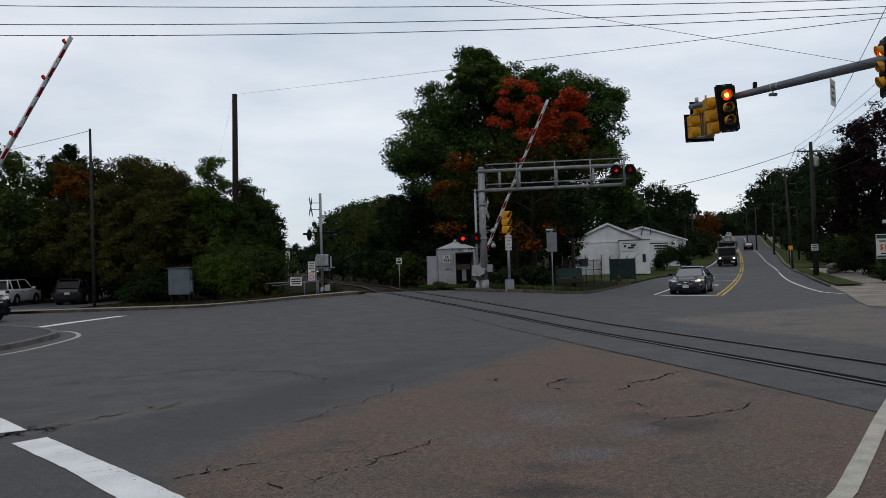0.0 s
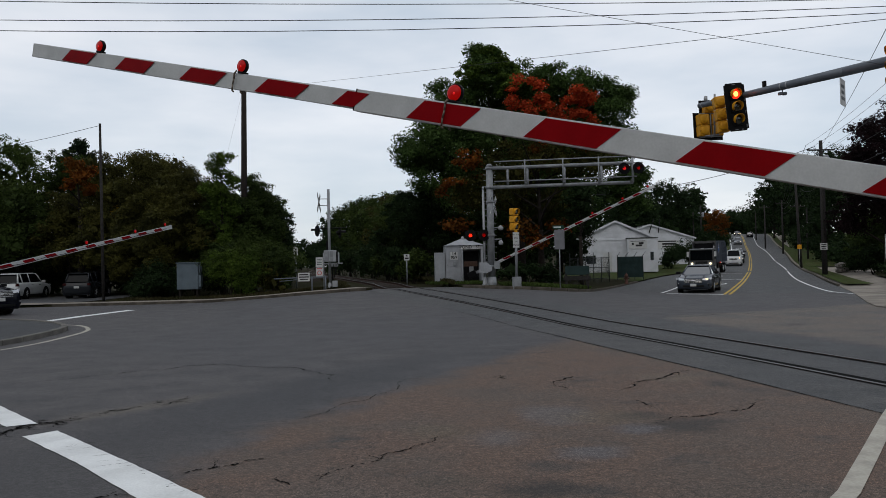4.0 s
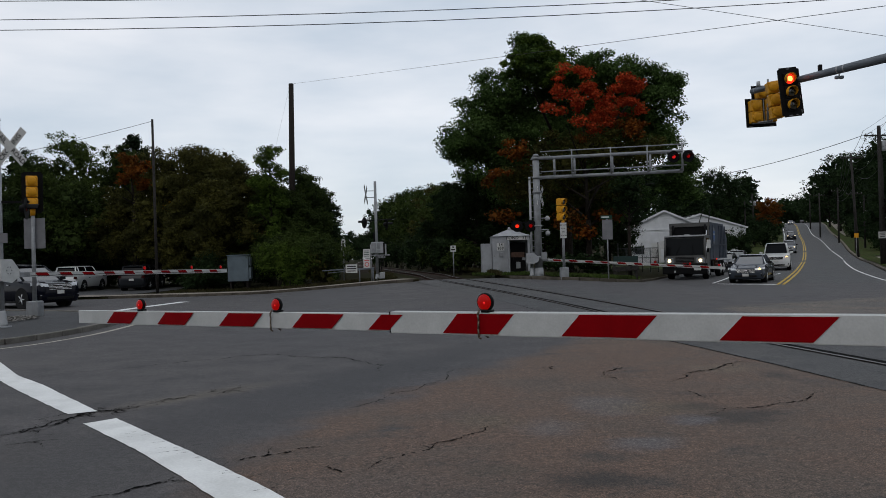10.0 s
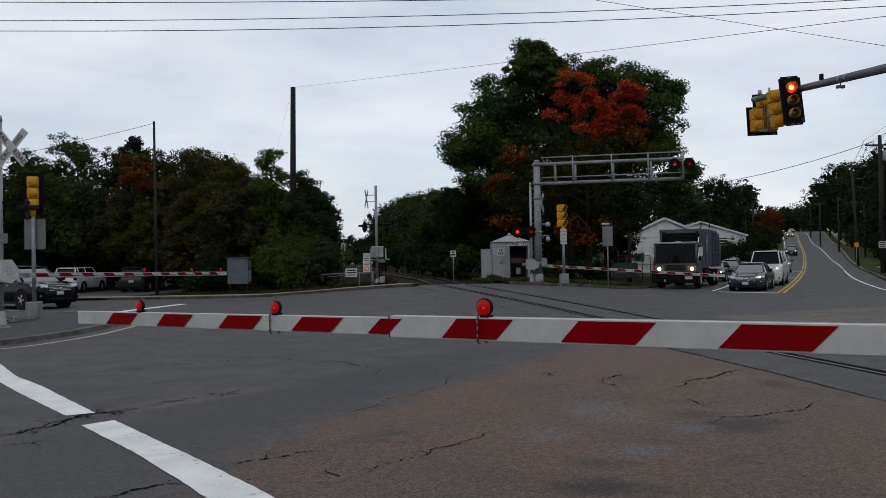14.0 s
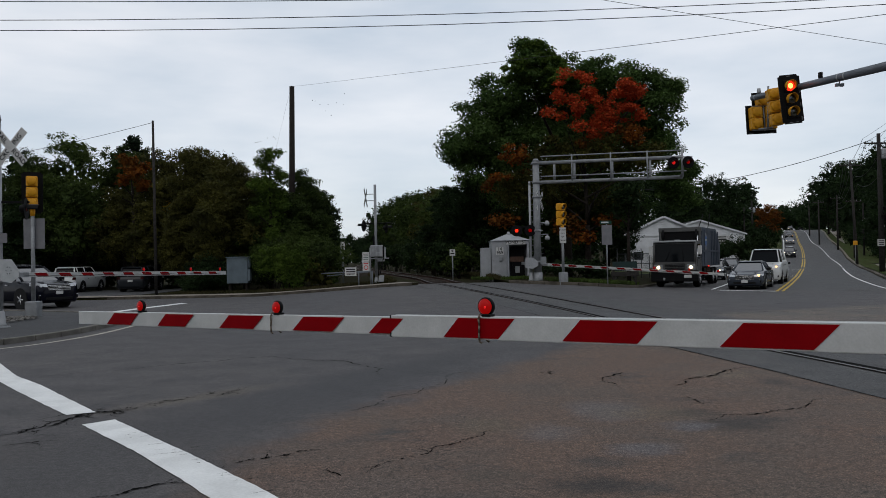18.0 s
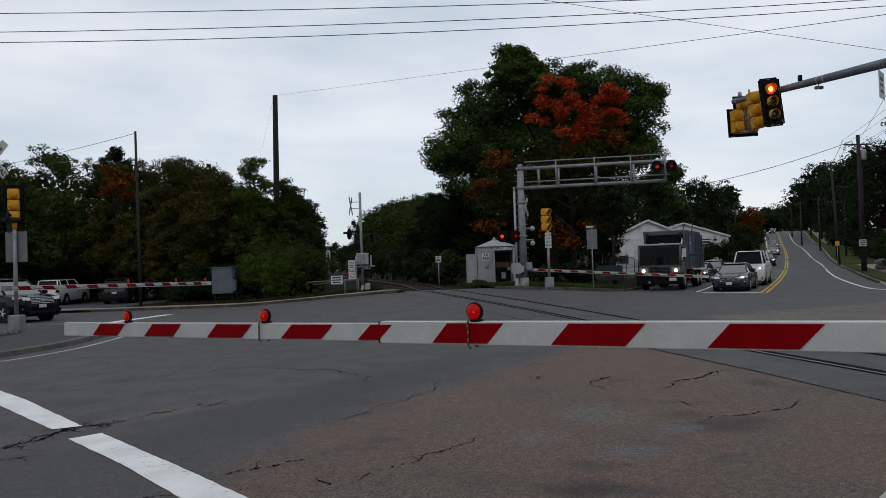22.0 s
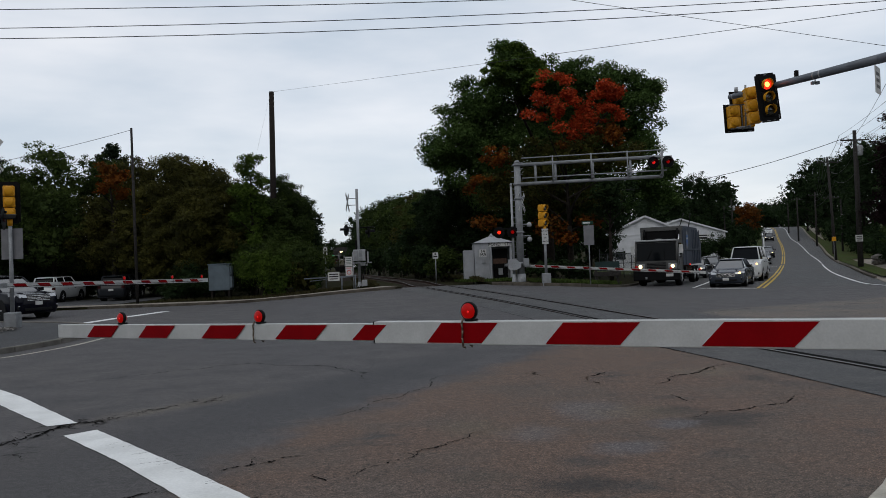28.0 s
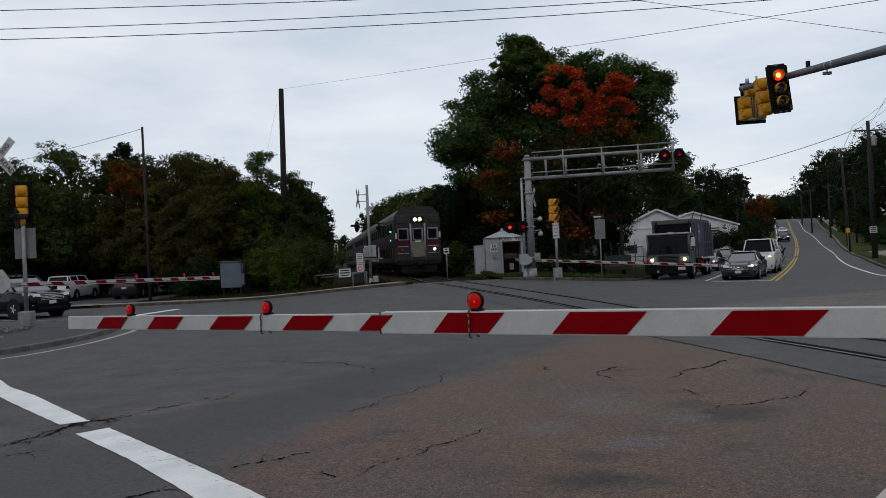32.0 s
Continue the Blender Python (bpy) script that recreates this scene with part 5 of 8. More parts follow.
def signal_section(parent, m, x, z, lit=False, dark=False):
    """One lamp of a signal head: housing with door, visor and lens, its face along -y."""
    face = "black" if dark else "sig_yellow"
    b = B()
    box(b, -0.17, 0.17, -0.02, 0.25, -0.170, 0.170, 0.035)
    lathe(b, [(0.150, 0.0), (0.140, 0.03), (0.09, 0.055), (0.0001, 0.06)], 16, Matrix.Translation((0, 0.25, 0)) @ Matrix.Rotation(radians(-90), 4, "X"))
    h = part("lamp_housing", b, "sig_yellow", parent)
    h.matrix_basis = m @ Matrix.Translation((x, 0, z))
    b = B()
    box(b, -0.165, 0.165, -0.062, -0.018, -0.165, 0.165, 0.012)
    part("door", b, face, h)
    for zc in (-0.12, 0.12):
        boxed("latch", face, h, (0.163, 0.185, -0.055, -0.02, zc - 0.018, zc + 0.018), 0.004)
    b = B()
    n = 15
    ring = []
    for k in range(n):
        a = radians(-40 + 260 * k / (n - 1))
        y = -0.10 - 0.12 * math.sin(math.pi * k / (n - 1)) ** 0.6
        ring.append([b.verts.new((r * math.cos(a), yy, r * math.sin(a))) for r, yy in ((0.152, -0.05), (0.148, y), (0.141, y), (0.141, -0.05))])
    for p, q in zip(ring, ring[1:]):
        for j in range(3):
            b.faces.new((p[j], p[j + 1], q[j + 1], q[j])).smooth = True
    part("visor", b, "sig_yellow", h)
    b = B()
    lathe(b, [(0.141, 0.0), (0.12, 0.020), (0.07, 0.034), (0.0001, 0.038)], 18, Matrix.Translation((0, -0.063, 0)) @ Matrix.Rotation(radians(90), 4, "X"))
    part("lens", b, "red_on" if lit else "lens_dark", h, "glowing red lens" if lit else "dark unlit lens")
    if lit:
        b = B()
        lathe(b, [(0.075, 0.0), (0.05, 0.012), (0.0001, 0.016)], 14, Matrix.Translation((0, -0.096, 0)) @ Matrix.Rotation(radians(90), 4, "X"))
        part("lamp_core", b, "amber_on", h, "bright core of the lit lamp")


def signal_head(parent, m, lit=None, backplate=True, dark=False):
    """A three-lamp signal head, its centre at the origin of m, with a backplate whose corners are rounded and whose edge bears pale strips."""
    if backplate:
        b = B()
        box(b, -0.31, 0.31, -0.03, -0.022, -0.68, 0.68, 0.0)
        bmesh.ops.bevel(b, geom=[e for e in b.edges if abs(e.verts[0].co.y - e.verts[1].co.y) > 0.005], offset=0.05, segments=3, affect="EDGES")
        for sx in (-1, 1):
            box(b, sx * 0.31 - 0.006, sx * 0.31 + 0.006, -0.05, -0.02, -0.62, 0.62)
        o = part("backplate", b, "black", parent, "black aluminium backplate")
        o.matrix_basis = m
        for sx, sz, w, h in ((0.0, 0.64, 0.10, 0.022), (0.28, 0.20, 0.016, 0.09), (0.28, -0.16, 0.016, 0.09), (0.27, -0.55, 0.022, 0.10), (-0.06, -0.64, 0.10, 0.02), (0.12, -0.64, 0.06, 0.02)):
            boxed("pale_strip", "sign_back", o, (sx - w / 2, sx + w / 2, -0.036, -0.031, sz - h / 2, sz + h / 2))
    for i in range(3):
        signal_section(parent, m, 0, 0.36 - 0.36 * i, lit == i, dark)


def doghouse_head(parent, m):
    """Five lamps, one over two pairs, on one black plate; the origin of m is the middle of the pairs."""
    b = B()
    box(b, -0.46, 0.46, -0.03, -0.02, -0.45, 0.42, 0.0)
    box(b, -0.25, 0.25, -0.031, -0.019, 0.40, 0.80, 0.0)
    o = part("backplate", b, "black", parent, "stepped black aluminium backplate")
    o.matrix_basis = m
    for sx in (-1, 1):
        boxed("pale_strip", "sign_back", o, (sx * 0.32 - 0.06, sx * 0.32 + 0.06, -0.012, -0.008, -0.43, -0.41))
    for x, z in ((-0.215, 0.17), (-0.215, -0.17), (0.215, 0.17), (0.215, -0.17), (0, 0.54)):
        signal_section(parent, m, x, z)
    for z in (-0.36, 0.36):
        tubed("clamp_bar", "galv", parent, tuple(m @ Vector((-0.36, 0.18, z))), tuple(m @ Vector((0.36, 0.18, z))), 0.018, seg=6)
    tubed("clamp_post", "galv", parent, tuple(m @ Vector((0, 0.2, -0.40))), tuple(m @ Vector((0, 0.2, 0.45))), 0.02, seg=6)


def sign_plate(name, parent, m, w, h, material, label, back="sign_back"):
    b = B()
    box(b, -w / 2, w / 2, 0, 0.006, -h / 2, h / 2, 0.0)
    o = part(name, b, material, parent, label)
    o.matrix_basis = m
    return o


def bars(parent, rows, material="sign_black", y=-0.004):
    """Rows of (x, z, width, height): lettering that cannot be read, as bars."""
    for x, z, w, h in rows:
        boxed("lettering_bar", material, parent, (x - w / 2, x + w / 2, y, y + 0.003, z - h / 2, z + h / 2))


def post_signal(at, rz, label, top, lit=None, backplate=True):
    t = thing("traffic_signal", at, label, "traffic light", "traffic lights")
    boxed("base", "galv", t, (-0.2, 0.2, -0.2, 0.2, -0.2, 0.5), 0.03, "square cast base")
    tubed("pole", "galv", t, (0, 0, 0.4), (0, 0, top - 1.15), 0.07, 0.055, 12)
    tubed("collar", "sig_yellow", t, (0, 0, top - 1.30), (0, 0, top - 1.08), 0.075, 0.085, 12)
    signal_head(t, pose(0, 0, top - 0.54, 0, 0, rz), lit, backplate)
    return t


s1 = post_signal((5.76, 38.5, 0.48), 38, "three-lamp yellow traffic signal on a grey post on the corner", 3.83, backplate=False)
pl = sign_plate("notice", s1, pose(0, -0.085, 2.28), 0.31, 0.74, "sign_white", "white notice lettered in black")
for k, w in enumerate(("DO NOT", "STOP", "ON", "TRACKS")):
    text("lettering", w, 0.082, "sign_black", pl, Matrix.Translation((0, -0.003, 0.25 - 0.165 * k)) @ FACE, 0.002)
s2 = post_signal((-13.44, 26.3, 0.10), 203, "yellow traffic signal seen from behind on a grey post", 4.60)
sign_plate("sign_back", s2, pose(0, 0.09, 2.72), 0.70, 1.0, "sign_back", "bare aluminium back of a sign")


def crossbuck(parent, m):
    for sgn, words in ((1, (("CROSSING", 0.0),)), (-1, (("RAIL", -0.36), ("ROAD", 0.36)))):
        b = B()
        box(b, -0.61, 0.61, 0, 0.008, -0.115, 0.115)
        o = part("crossbuck_blade", b, "sign_white", parent, "white crossbuck blade lettered in black")
        o.matrix_basis = m @ Matrix.Translation((0, 0.006 * sgn, 0)) @ pose(0, 0, 0, 0, -48 * sgn, 0)
        for w, x in words:
            text("lettering", w, 0.185, "sign_black", o, Matrix.Translation((x, -0.003, 0)) @ FACE, 0.002)


def flasher(parent, m, lens="red_dark", label=""):
    """A round-backed crossing lamp facing -y."""
    b = B()
    lathe(b, [(0.30, 0), (0.30, 0.008)], 20, Matrix.Rotation(radians(90), 4, "X"))
    lathe(b, [(0.115, 0.0), (0.12, 0.08), (0.08, 0.16), (0.0001, 0.18)], 14, Matrix.Rotation(radians(-90), 4, "X"))
    n = 9
    ring = []
    for k in range(n):
        a = radians(0 + 180 * k / (n - 1))
        ring.append([b.verts.new((r * math.cos(a), y, r * math.sin(a))) for r, y in ((0.125, -0.01), (0.12, -0.32))])
    for p, q in zip(ring, ring[1:]):
        b.faces.new((p[0], p[1], q[1], q[0])).smooth = True
    o = part("flasher", b, "black", parent, "black crossing lamp with a hood and round background")
    o.matrix_basis = m
    b = B()
    lathe(b, [(0.09, 0.0), (0.07, 0.02), (0.0001, 0.03)], 14, Matrix.Translation((0, -0.012, 0)) @ Matrix.Rotation(radians(90), 4, "X"))
    part("lens", b, lens, o, "lit red lens" if lens.endswith("on") else "dark red lens")


def gate(at, rz, arm_len, stripes, lamps, label, mast_h=5.0, joint=None, beam=(0.066, 0.056), start=0.7, hub_z=1.3, mech=True, slant=0.11):
    """A crossing gate: mast, base, gear box and a striped arm along +x that turns about y at hub_z. Returns the thing and its arm."""
    t = thing("crossing_gate", at, label, "crossing gate", "crossing gates", rz)
    b = B()
    box(b, -0.17, 0.17, -0.17, 0.17, -0.15, 0.04, 0.02)
    lathe(b, [(0.16, 0.04), (0.13, 0.1), (0.09, 0.42), (0.075, 0.45)], 12)
    part("base", b, "alu", t, "flared aluminium base")
    tubed("mast", "alu", t, (0, 0, 0.3), (0, 0, mast_h), 0.065, 0.06, 14)
    tubed("mast_cap", "alu", t, (0, 0, mast_h), (0, 0, mast_h + 0.16), 0.075, 0.05, 10)
    b = B()
    prism(b, [(-0.30, hub_z - 0.28), (0.12, hub_z - 0.34), (0.42, hub_z - 0.18), (0.42, hub_z + 0.02), (0.14, hub_z + 0.30), (-0.30, hub_z + 0.30)], -0.42, -0.10, axis="y")
    part("gear_box", b, "arm_white", t, "pale aluminium gate mechanism box")
    for y in (-0.44, -0.08):
        for k in range(6):
            a = k * math.pi / 3
            tubed("bolt", "galv", t, (0.0 + 0.1 * math.cos(a), y - 0.008, hub_z + 0.1 * math.sin(a)), (0.1 * math.cos(a), y + 0.008, hub_z + 0.1 * math.sin(a)), 0.016, seg=6)
    # arm
    b = B()
    j = joint or arm_len
    box(b, start, j, -0.024, 0.024, -beam[0], beam[0], 0.004)
    box(b, start, j, -0.034, -0.024, beam[0] - 0.014, beam[0] + 0.002)
    box(b, start, j, -0.034, -0.024, -beam[0] - 0.002, -beam[0] + 0.014)
    if joint:
        box(b, joint - 0.25, arm_len, -0.020, 0.020, -beam[1], beam[1], 0.004)
    arm = part("arm", b, "arm_white", t, "white gate arm with red slanted stripes")
    if joint:
        boxed("joint_band", "black", arm, (joint - 0.001, joint + 0.006, -0.026, 0.026, -beam[0] - 0.001, beam[0] + 0.001), 0.0, "dark seam where the arm is jointed")
    b = B()
    box(b, -0.55, start + 0.15, -0.05, 0.05, -0.07, 0.07, 0.01)
    part("arm_tube", b, "galv", arm, "grey arm bracket")
    b = B()
    box(b, -0.95, -0.5, -0.09, 0.09, -0.17, 0.17, 0.03)
    part("counterweight", b, "black", arm, "dark counterweight")
    for u0, u1 in stripes:
        hh = (beam[0] if (not joint or u0 < joint - 0.3) else beam[1]) - 0.009
        for y in (-0.0275, 0.0275):
            b = B()
            lo, hi = u0, u1
            sl = slant
            vs = [b.verts.new(c) for c in ((lo, y, -hh), (hi, y, -hh), (hi - sl, y, hh), (lo - sl, y, hh))]
            f = b.faces.new(vs if y < 0 else vs[::-1])
            r = bmesh.ops.extrude_face_region(b, geom=[f])
            for v in [g for g in r["geom"] if isinstance(g, bmesh.types.BMVert)]:
                v.co.y += 0.003 * (1 if y < 0 else -1)
            bmesh.ops.recalc_face_normals(b, faces=b.faces[:])
            part("red_stripe", b, "arm_red", arm, "dark red reflective stripe")
    for u, r, mt in lamps:
        b = B()
        hb = beam[0] if (not joint or u < joint) else beam[1]
        lathe(b, [(r * 0.9, -0.014), (r, -0.008), (r, 0.008), (r * 0.9, 0.014), (r * 0.5, 0.016), (0.0001, 0.017)], 16, Matrix.Translation((u, 0, hb + r * 1.05)) @ Matrix.Rotation(radians(90), 4, "X"))
        lathe(b, [(r * 0.9, 0.014), (r * 0.5, 0.016), (0.0001, 0.017)], 16, Matrix.Translation((u, 0, hb + r * 1.05)) @ Matrix.Rotation(radians(-90), 4, "X"))
        lamp = part("arm_lamp", b, "black", arm, "round black gate lamp with red lenses")
        for sd in (-1, 1):
            b = B()
            lathe(b, [(r * 0.86, 0.014), (r * 0.66, 0.024), (0.0001, 0.028)], 16, Matrix.Translation((u, 0, hb + r * 1.05)) @ Matrix.Rotation(radians(90 * sd), 4, "X"))
            part("lamp_lens", b, mt, lamp, "red lens")
            b = B()
            lathe(b, [(r * 0.24, 0.024), (0.0001, 0.031)], 10, Matrix.Translation((u - r * 0.12, 0, hb + r * 1.0)) @ Matrix.Rotation(radians(90 * sd), 4, "X"))
            part("lamp_glint", b, "red_mid", lamp, "faintly lit bulb")
        b = B()
        box(b, u - r * 0.75, u + r * 0.35, -0.028, 0.028, hb, hb + 0.014, 0.004)
        tube(b, (u, 0, hb), (u, 0, hb + r * 0.3), 0.025)
        part("lamp_foot", b, "black", arm)
        if u in (lamps[0][0], lamps[1][0]):
            for yb_ in (-0.038, 0.038):
                prev_ = Vector((u + 0.03, yb_ * 0.6, hb + 0.016))
                for q_ in ((u + 0.032, yb_, hb * 0.8), (u + 0.027, yb_, hb * 0.25), (u + 0.031, yb_, -hb * 0.4), (u + 0.028, yb_, -hb - 0.010), (u + 0.012, yb_, -hb - 0.016)):
                    tubed("lamp_bracket", "bronze_clip", arm, tuple(prev_), q_, 0.006, seg=6)
                    prev_ = q_
    b = B()
    prev = None
    for k in range(25):
        u = start + (lamps[-1][0] - start) * k / 24
        q = Vector((u, -0.045, -beam[1] * 0.2 - 0.03 * math.sin(k * math.pi / 4) ** 2))
        if prev is not None and joint is None:
            tube(b, prev, q, 0.008, None, 5, False)
        prev = q
    if joint is None:
        part("arm_cable", b, "wire", arm)
    else:
        b.free()
    return t, arm


def stripes_even(a, b, first):
    out, u = [], first
    while u + 0.406 < b:
        out.append((u, u + 0.406))
        u += 0.813
    return out


# near gate: hub beside the camera's footway
near_rz = math.degrees(math.atan2(0.586, -0.81))
PV = 0.92  # the pivot lies this far behind the arm's bracket
near_gate, near_arm = gate((3.42 + 0.81 * PV, 2.28 - 0.586 * PV, 0.0), near_rz, 8.18 + PV, [(a + PV, c + PV) for a, c in ((1.37, 1.80), (2.2, 2.61), (3.02, 3.44), (3.84, 4.22), (4.63, 4.80), (5.12, 5.49), (5.89, 6.26), (6.67, 7.02), (7.39, 7.73))],
                           [(3.93 + PV, 0.054, "red_dim"), (5.66 + PV, 0.048, "red_dim"), (7.27 + PV, 0.048, "red_dim")], "crossing gate with a long red and white arm", 4.8, joint=4.62 + PV, hub_z=1.366, start=1.3)
crossbuck(near_gate, pose(0, -0.1, 4.3, 0, 0, 0))
MAST2 = (-11.98, 21.7, 0.10)
rz2 = math.degrees(math.atan2(30.0 - 21.7, -8.2 + 11.85))
left_gate, left_arm = gate(MAST2, rz2, 9.36, stripes_even(1.0, 9.2, 1.13), [(5.2, 0.07, "red_dim"), (7.45, 0.07, "red_dim"), (9.02, 0.07, "red_dim")], "crossing gate on the corner island, arm striped red and white", 5.6, hub_z=1.42)
for o_ in left_gate.children:
    if o_.name.startswith("gear_box") or o_.name.startswith("bolt"):
        o_.data.transform(Matrix.Translation((-0.06, 0, 0.12)) @ Matrix.Diagonal((0.76, 0.9, 1.0, 1)))
crossbuck(left_gate, Matrix.Rotation(radians(-rz2), 4, "Z") @ pose(0.38, -0.12, 4.86, 0, 0, -8))
tubed("bracket", "galv", left_gate, (-0.4, -0.2, 4.72), (0.6, 0.4, 4.72), 0.03)
boxed("light_arm", "black", left_gate, (-0.75, 0.75, -0.03, 0.03, 3.36, 3.42), 0.0, m=Matrix.Rotation(radians(-rz2 + 10), 4, "Z"))
for x in (-0.7, 0.7):
    flasher(left_gate, Matrix.Rotation(radians(-rz2 + 10), 4, "Z") @ pose(x, -0.1, 3.2, 0, 0, 95), "red_dark")
boxed("mast_sign", "sign_back", left_gate, (0.0, 0.24, -0.09, -0.08, 2.28, 2.55), m=Matrix.Rotation(radians(-rz2), 4, "Z"))
MAST3 = (4.55, 41.5, 0.50)
rz3 = math.degrees(math.atan2(40.0 - 41.5, 14.0 - 4.55))
far_gate, far_arm = gate(MAST3, rz3, 9.6, stripes_even(0.9, 9.4, 1.15), [(6.2, 0.07, "red_dim"), (7.9, 0.07, "red_dim"), (9.3, 0.07, "red_dim")], "crossing gate beside the gantry, arm striped red and white", 5.0, hub_z=0.90)
for o_ in far_gate.children:
    if o_.name.startswith("gear_box"):
        o_.data.materials[0] = M["shed"]
        o_.data.transform(Matrix.Translation((0, 0, 0.95)) @ Matrix.Diagonal((0.9, 0.9, 0.9, 1)) @ Matrix.Translation((0, 0, -0.90)))
crossbuck(far_gate, Matrix.Rotation(radians(-rz3), 4, "Z") @ pose(0.55, 0.12, 4.15, 0, 0, 62))
boxed("light_arm", "black", far_gate, (-1.0, 0.35, -0.03, 0.03, 2.78, 2.84), m=Matrix.Rotation(radians(-rz3), 4, "Z"))
for x, lens in ((-0.72, "red_on"), (-0.02, "red_dim")):
    flasher(far_gate, Matrix.Rotation(radians(-rz3), 4, "Z") @ pose(x, -0.12, 2.62, 0, 0, 0), lens)
b = B()
box(b, -1.05, -0.35, -0.5, -0.45, 1.02, 1.28, 0.01)
part("counter_arm_plate", b, "rust", far_gate, "brown weight plate")

# signal gantry over the side street
gantry = thing("signal_gantry", (4.9, 41.5, 0.45), "galvanised cantilever signal gantry reaching over the street", "gantry")
b = B()
tube(b, (0, 0, -0.2), (0, 0, 0.5), 0.27, 0.23, 14)
tube(b, (0, 0, 0.5), (0, 0, 6.25), 0.20, 0.165, 14)
part("post", b, "galv", gantry)
tubed("post_cap", "galv", gantry, (0, 0, 6.25), (0, 0, 6.38), 0.19, 0.1, 14)
for z in (1.0, 2.6, 4.35, 5.1, 6.1):
    tubed("post_band", "galv", gantry, (0, 0, z), (0, 0, z + 0.1), 0.22, None, 14)
E1 = Vector((7.15, -1.5, 0))
for z, r, nm in ((6.15, 0.09, "top_chord"), (5.15, 0.09, "bottom_chord")):
    tubed(nm, "galv", gantry, (0, 0, z), tuple(E1 + Vector((0, 0, z))), r, r * 0.95, 12)
for z in (5.42, 6.45):
    tubed("rail", "galv", gantry, (0.2, -0.35, z), tuple(E1 + Vector((0.1, -0.35, z))), 0.03, None, 8)
for k, f in enumerate((0.13, 0.245, 0.27, 0.51, 0.53, 0.755, 0.785, 0.985)):
    q = E1 * f
    r = 0.06 if k in (0, 2, 4, 6, 7) else 0.035
    yo = 0 if k in (0, 2, 4, 6) else -0.35
    top = 6.15 if yo == 0 else 6.5
    tubed("strut", "galv", gantry, (q.x, q.y + yo, 5.12), (q.x, q.y + yo, top), r, None, 8)
for f in (0.25, 0.52, 0.77, 0.98):
    q = E1 * f
    tubed("cross_tie", "galv", gantry, (q.x, q.y, 5.15), (q.x, q.y - 0.4, 5.30), 0.035, None, 6)
for f, lens in ((0.925, "red_mid"), (1.02, "red_dim")):
    q = E1 * f
    flasher(gantry, pose(q.x, q.y - 0.45, 5.83, 0, 0, 6), lens)
tubed("lamp_bracket", "galv", gantry, tuple(E1 * 0.88 + Vector((0, -0.4, 6.1))), tuple(E1 * 1.05 + Vector((0, -0.4, 6.1))), 0.03)
for k in range(18):
    z = 1.0 + 0.3 * k
    tubed("step_bolt", "galv", gantry, (-0.15, -0.08, z), (-0.31, -0.10, z), 0.014, seg=6)
    tubed("step_bolt", "galv", gantry, (0.15, -0.08, z + 0.15), (0.29, -0.10, z + 0.15), 0.014, seg=6)
for z in (3.05, 2.45):
    tubed("side_bracket", "galv", gantry, (0, 0, z), (0.55, -0.15, z), 0.03)
for z in (3.18, 2.42):
    b = B()
    lathe(b, [(0.0001, 0.0), (0.10, 0.02), (0.13, 0.10), (0.11, 0.20), (0.04, 0.26), (0.0001, 0.27)], 14, Matrix.Translation((0.50, -0.14, z - 0.28)))
    part("bell", b, "alu", gantry, "pale round crossing bell")
boxed("junction_box", "galv", gantry, (0.12, 0.42, -0.2, 0.1, 0.9, 1.3), 0.02)

# mast on the far side of the line, with cross arms seen edge on
m3 = thing("crossing_mast", (-3.54, 42.5, 0.55), "aluminium crossing mast with signal lamps and a control box", "crossing signal")
b = B()
lathe(b, [(0.17, 0), (0.12, 0.05), (0.09, 0.25), (0.075, 0.28)], 12)
part("base", b, "alu", m3)
tubed("mast", "galv", m3, (0, 0, 0.2), (0, 0, 5.2), 0.075, 0.07, 12)
b = B()
box(b, -0.26, 0.38, -0.42, -0.12, 1.38, 1.98, 0.03)
part("control_box", b, "alu", m3, "pale aluminium control box")
for x0, x1, z0, z1 in ((-0.24, 0.02, 1.42, 1.94), (0.05, 0.22, 1.60, 1.94), (0.05, 0.22, 1.42, 1.56)):
    boxed("box_door", "galv", m3, (x0, x1, -0.432, -0.42, z0, z1), 0.008)
boxed("open_cover", "black", m3, (0.38, 0.46, -0.42, -0.14, 1.36, 1.92), 0.01, "dark box cover standing open")
boxed("side_case", "alu", m3, (0.46, 0.53, -0.40, -0.2, 1.28, 1.86), 0.02)
tubed("conduit_loop", "black", m3, (0.42, -0.3, 1.3), (0.14, -0.1, 0.2), 0.025)
boxed("foot_box", "alu", m3, (0.14, 0.40, -0.3, 0.0, 0.05, 0.38), 0.02)
boxed("box_bracket", "galv", m3, (-0.55, 0.7, -0.3, -0.25, 1.25, 1.32))
for k in range(3):
    boxed("terminal", "galv", m3, (0.1 + 0.13 * k, 0.2 + 0.13 * k, -0.3, -0.2, 1.12, 1.28), 0.01)
tubed("conduit", "black", m3, (0.12, -0.1, 0.4), (0.2, -0.2, 1.35), 0.03)
crossbuck(m3, pose(-0.5, 0, 4.5, 0, 0, 84))
for z in (4.35, 4.7):
    tubed("bracket", "galv", m3, (-0.5, 0, z), (0, 0, z), 0.02)
tubed("light_arm", "black", m3, (-0.6, 0, 3.15), (0.85, 0, 3.15), 0.03)
flasher(m3, pose(-0.62, 0.05, 3.02, 0, 0, -58), "lens_dark")
flasher(m3, pose(0.55, 0.05, 2.9, 0, 0, 110), "lens_dark")
boxed("bell_box", "black", m3, (-0.16, -0.06, -0.06, 0.06, 1.9, 2.5), 0.01)

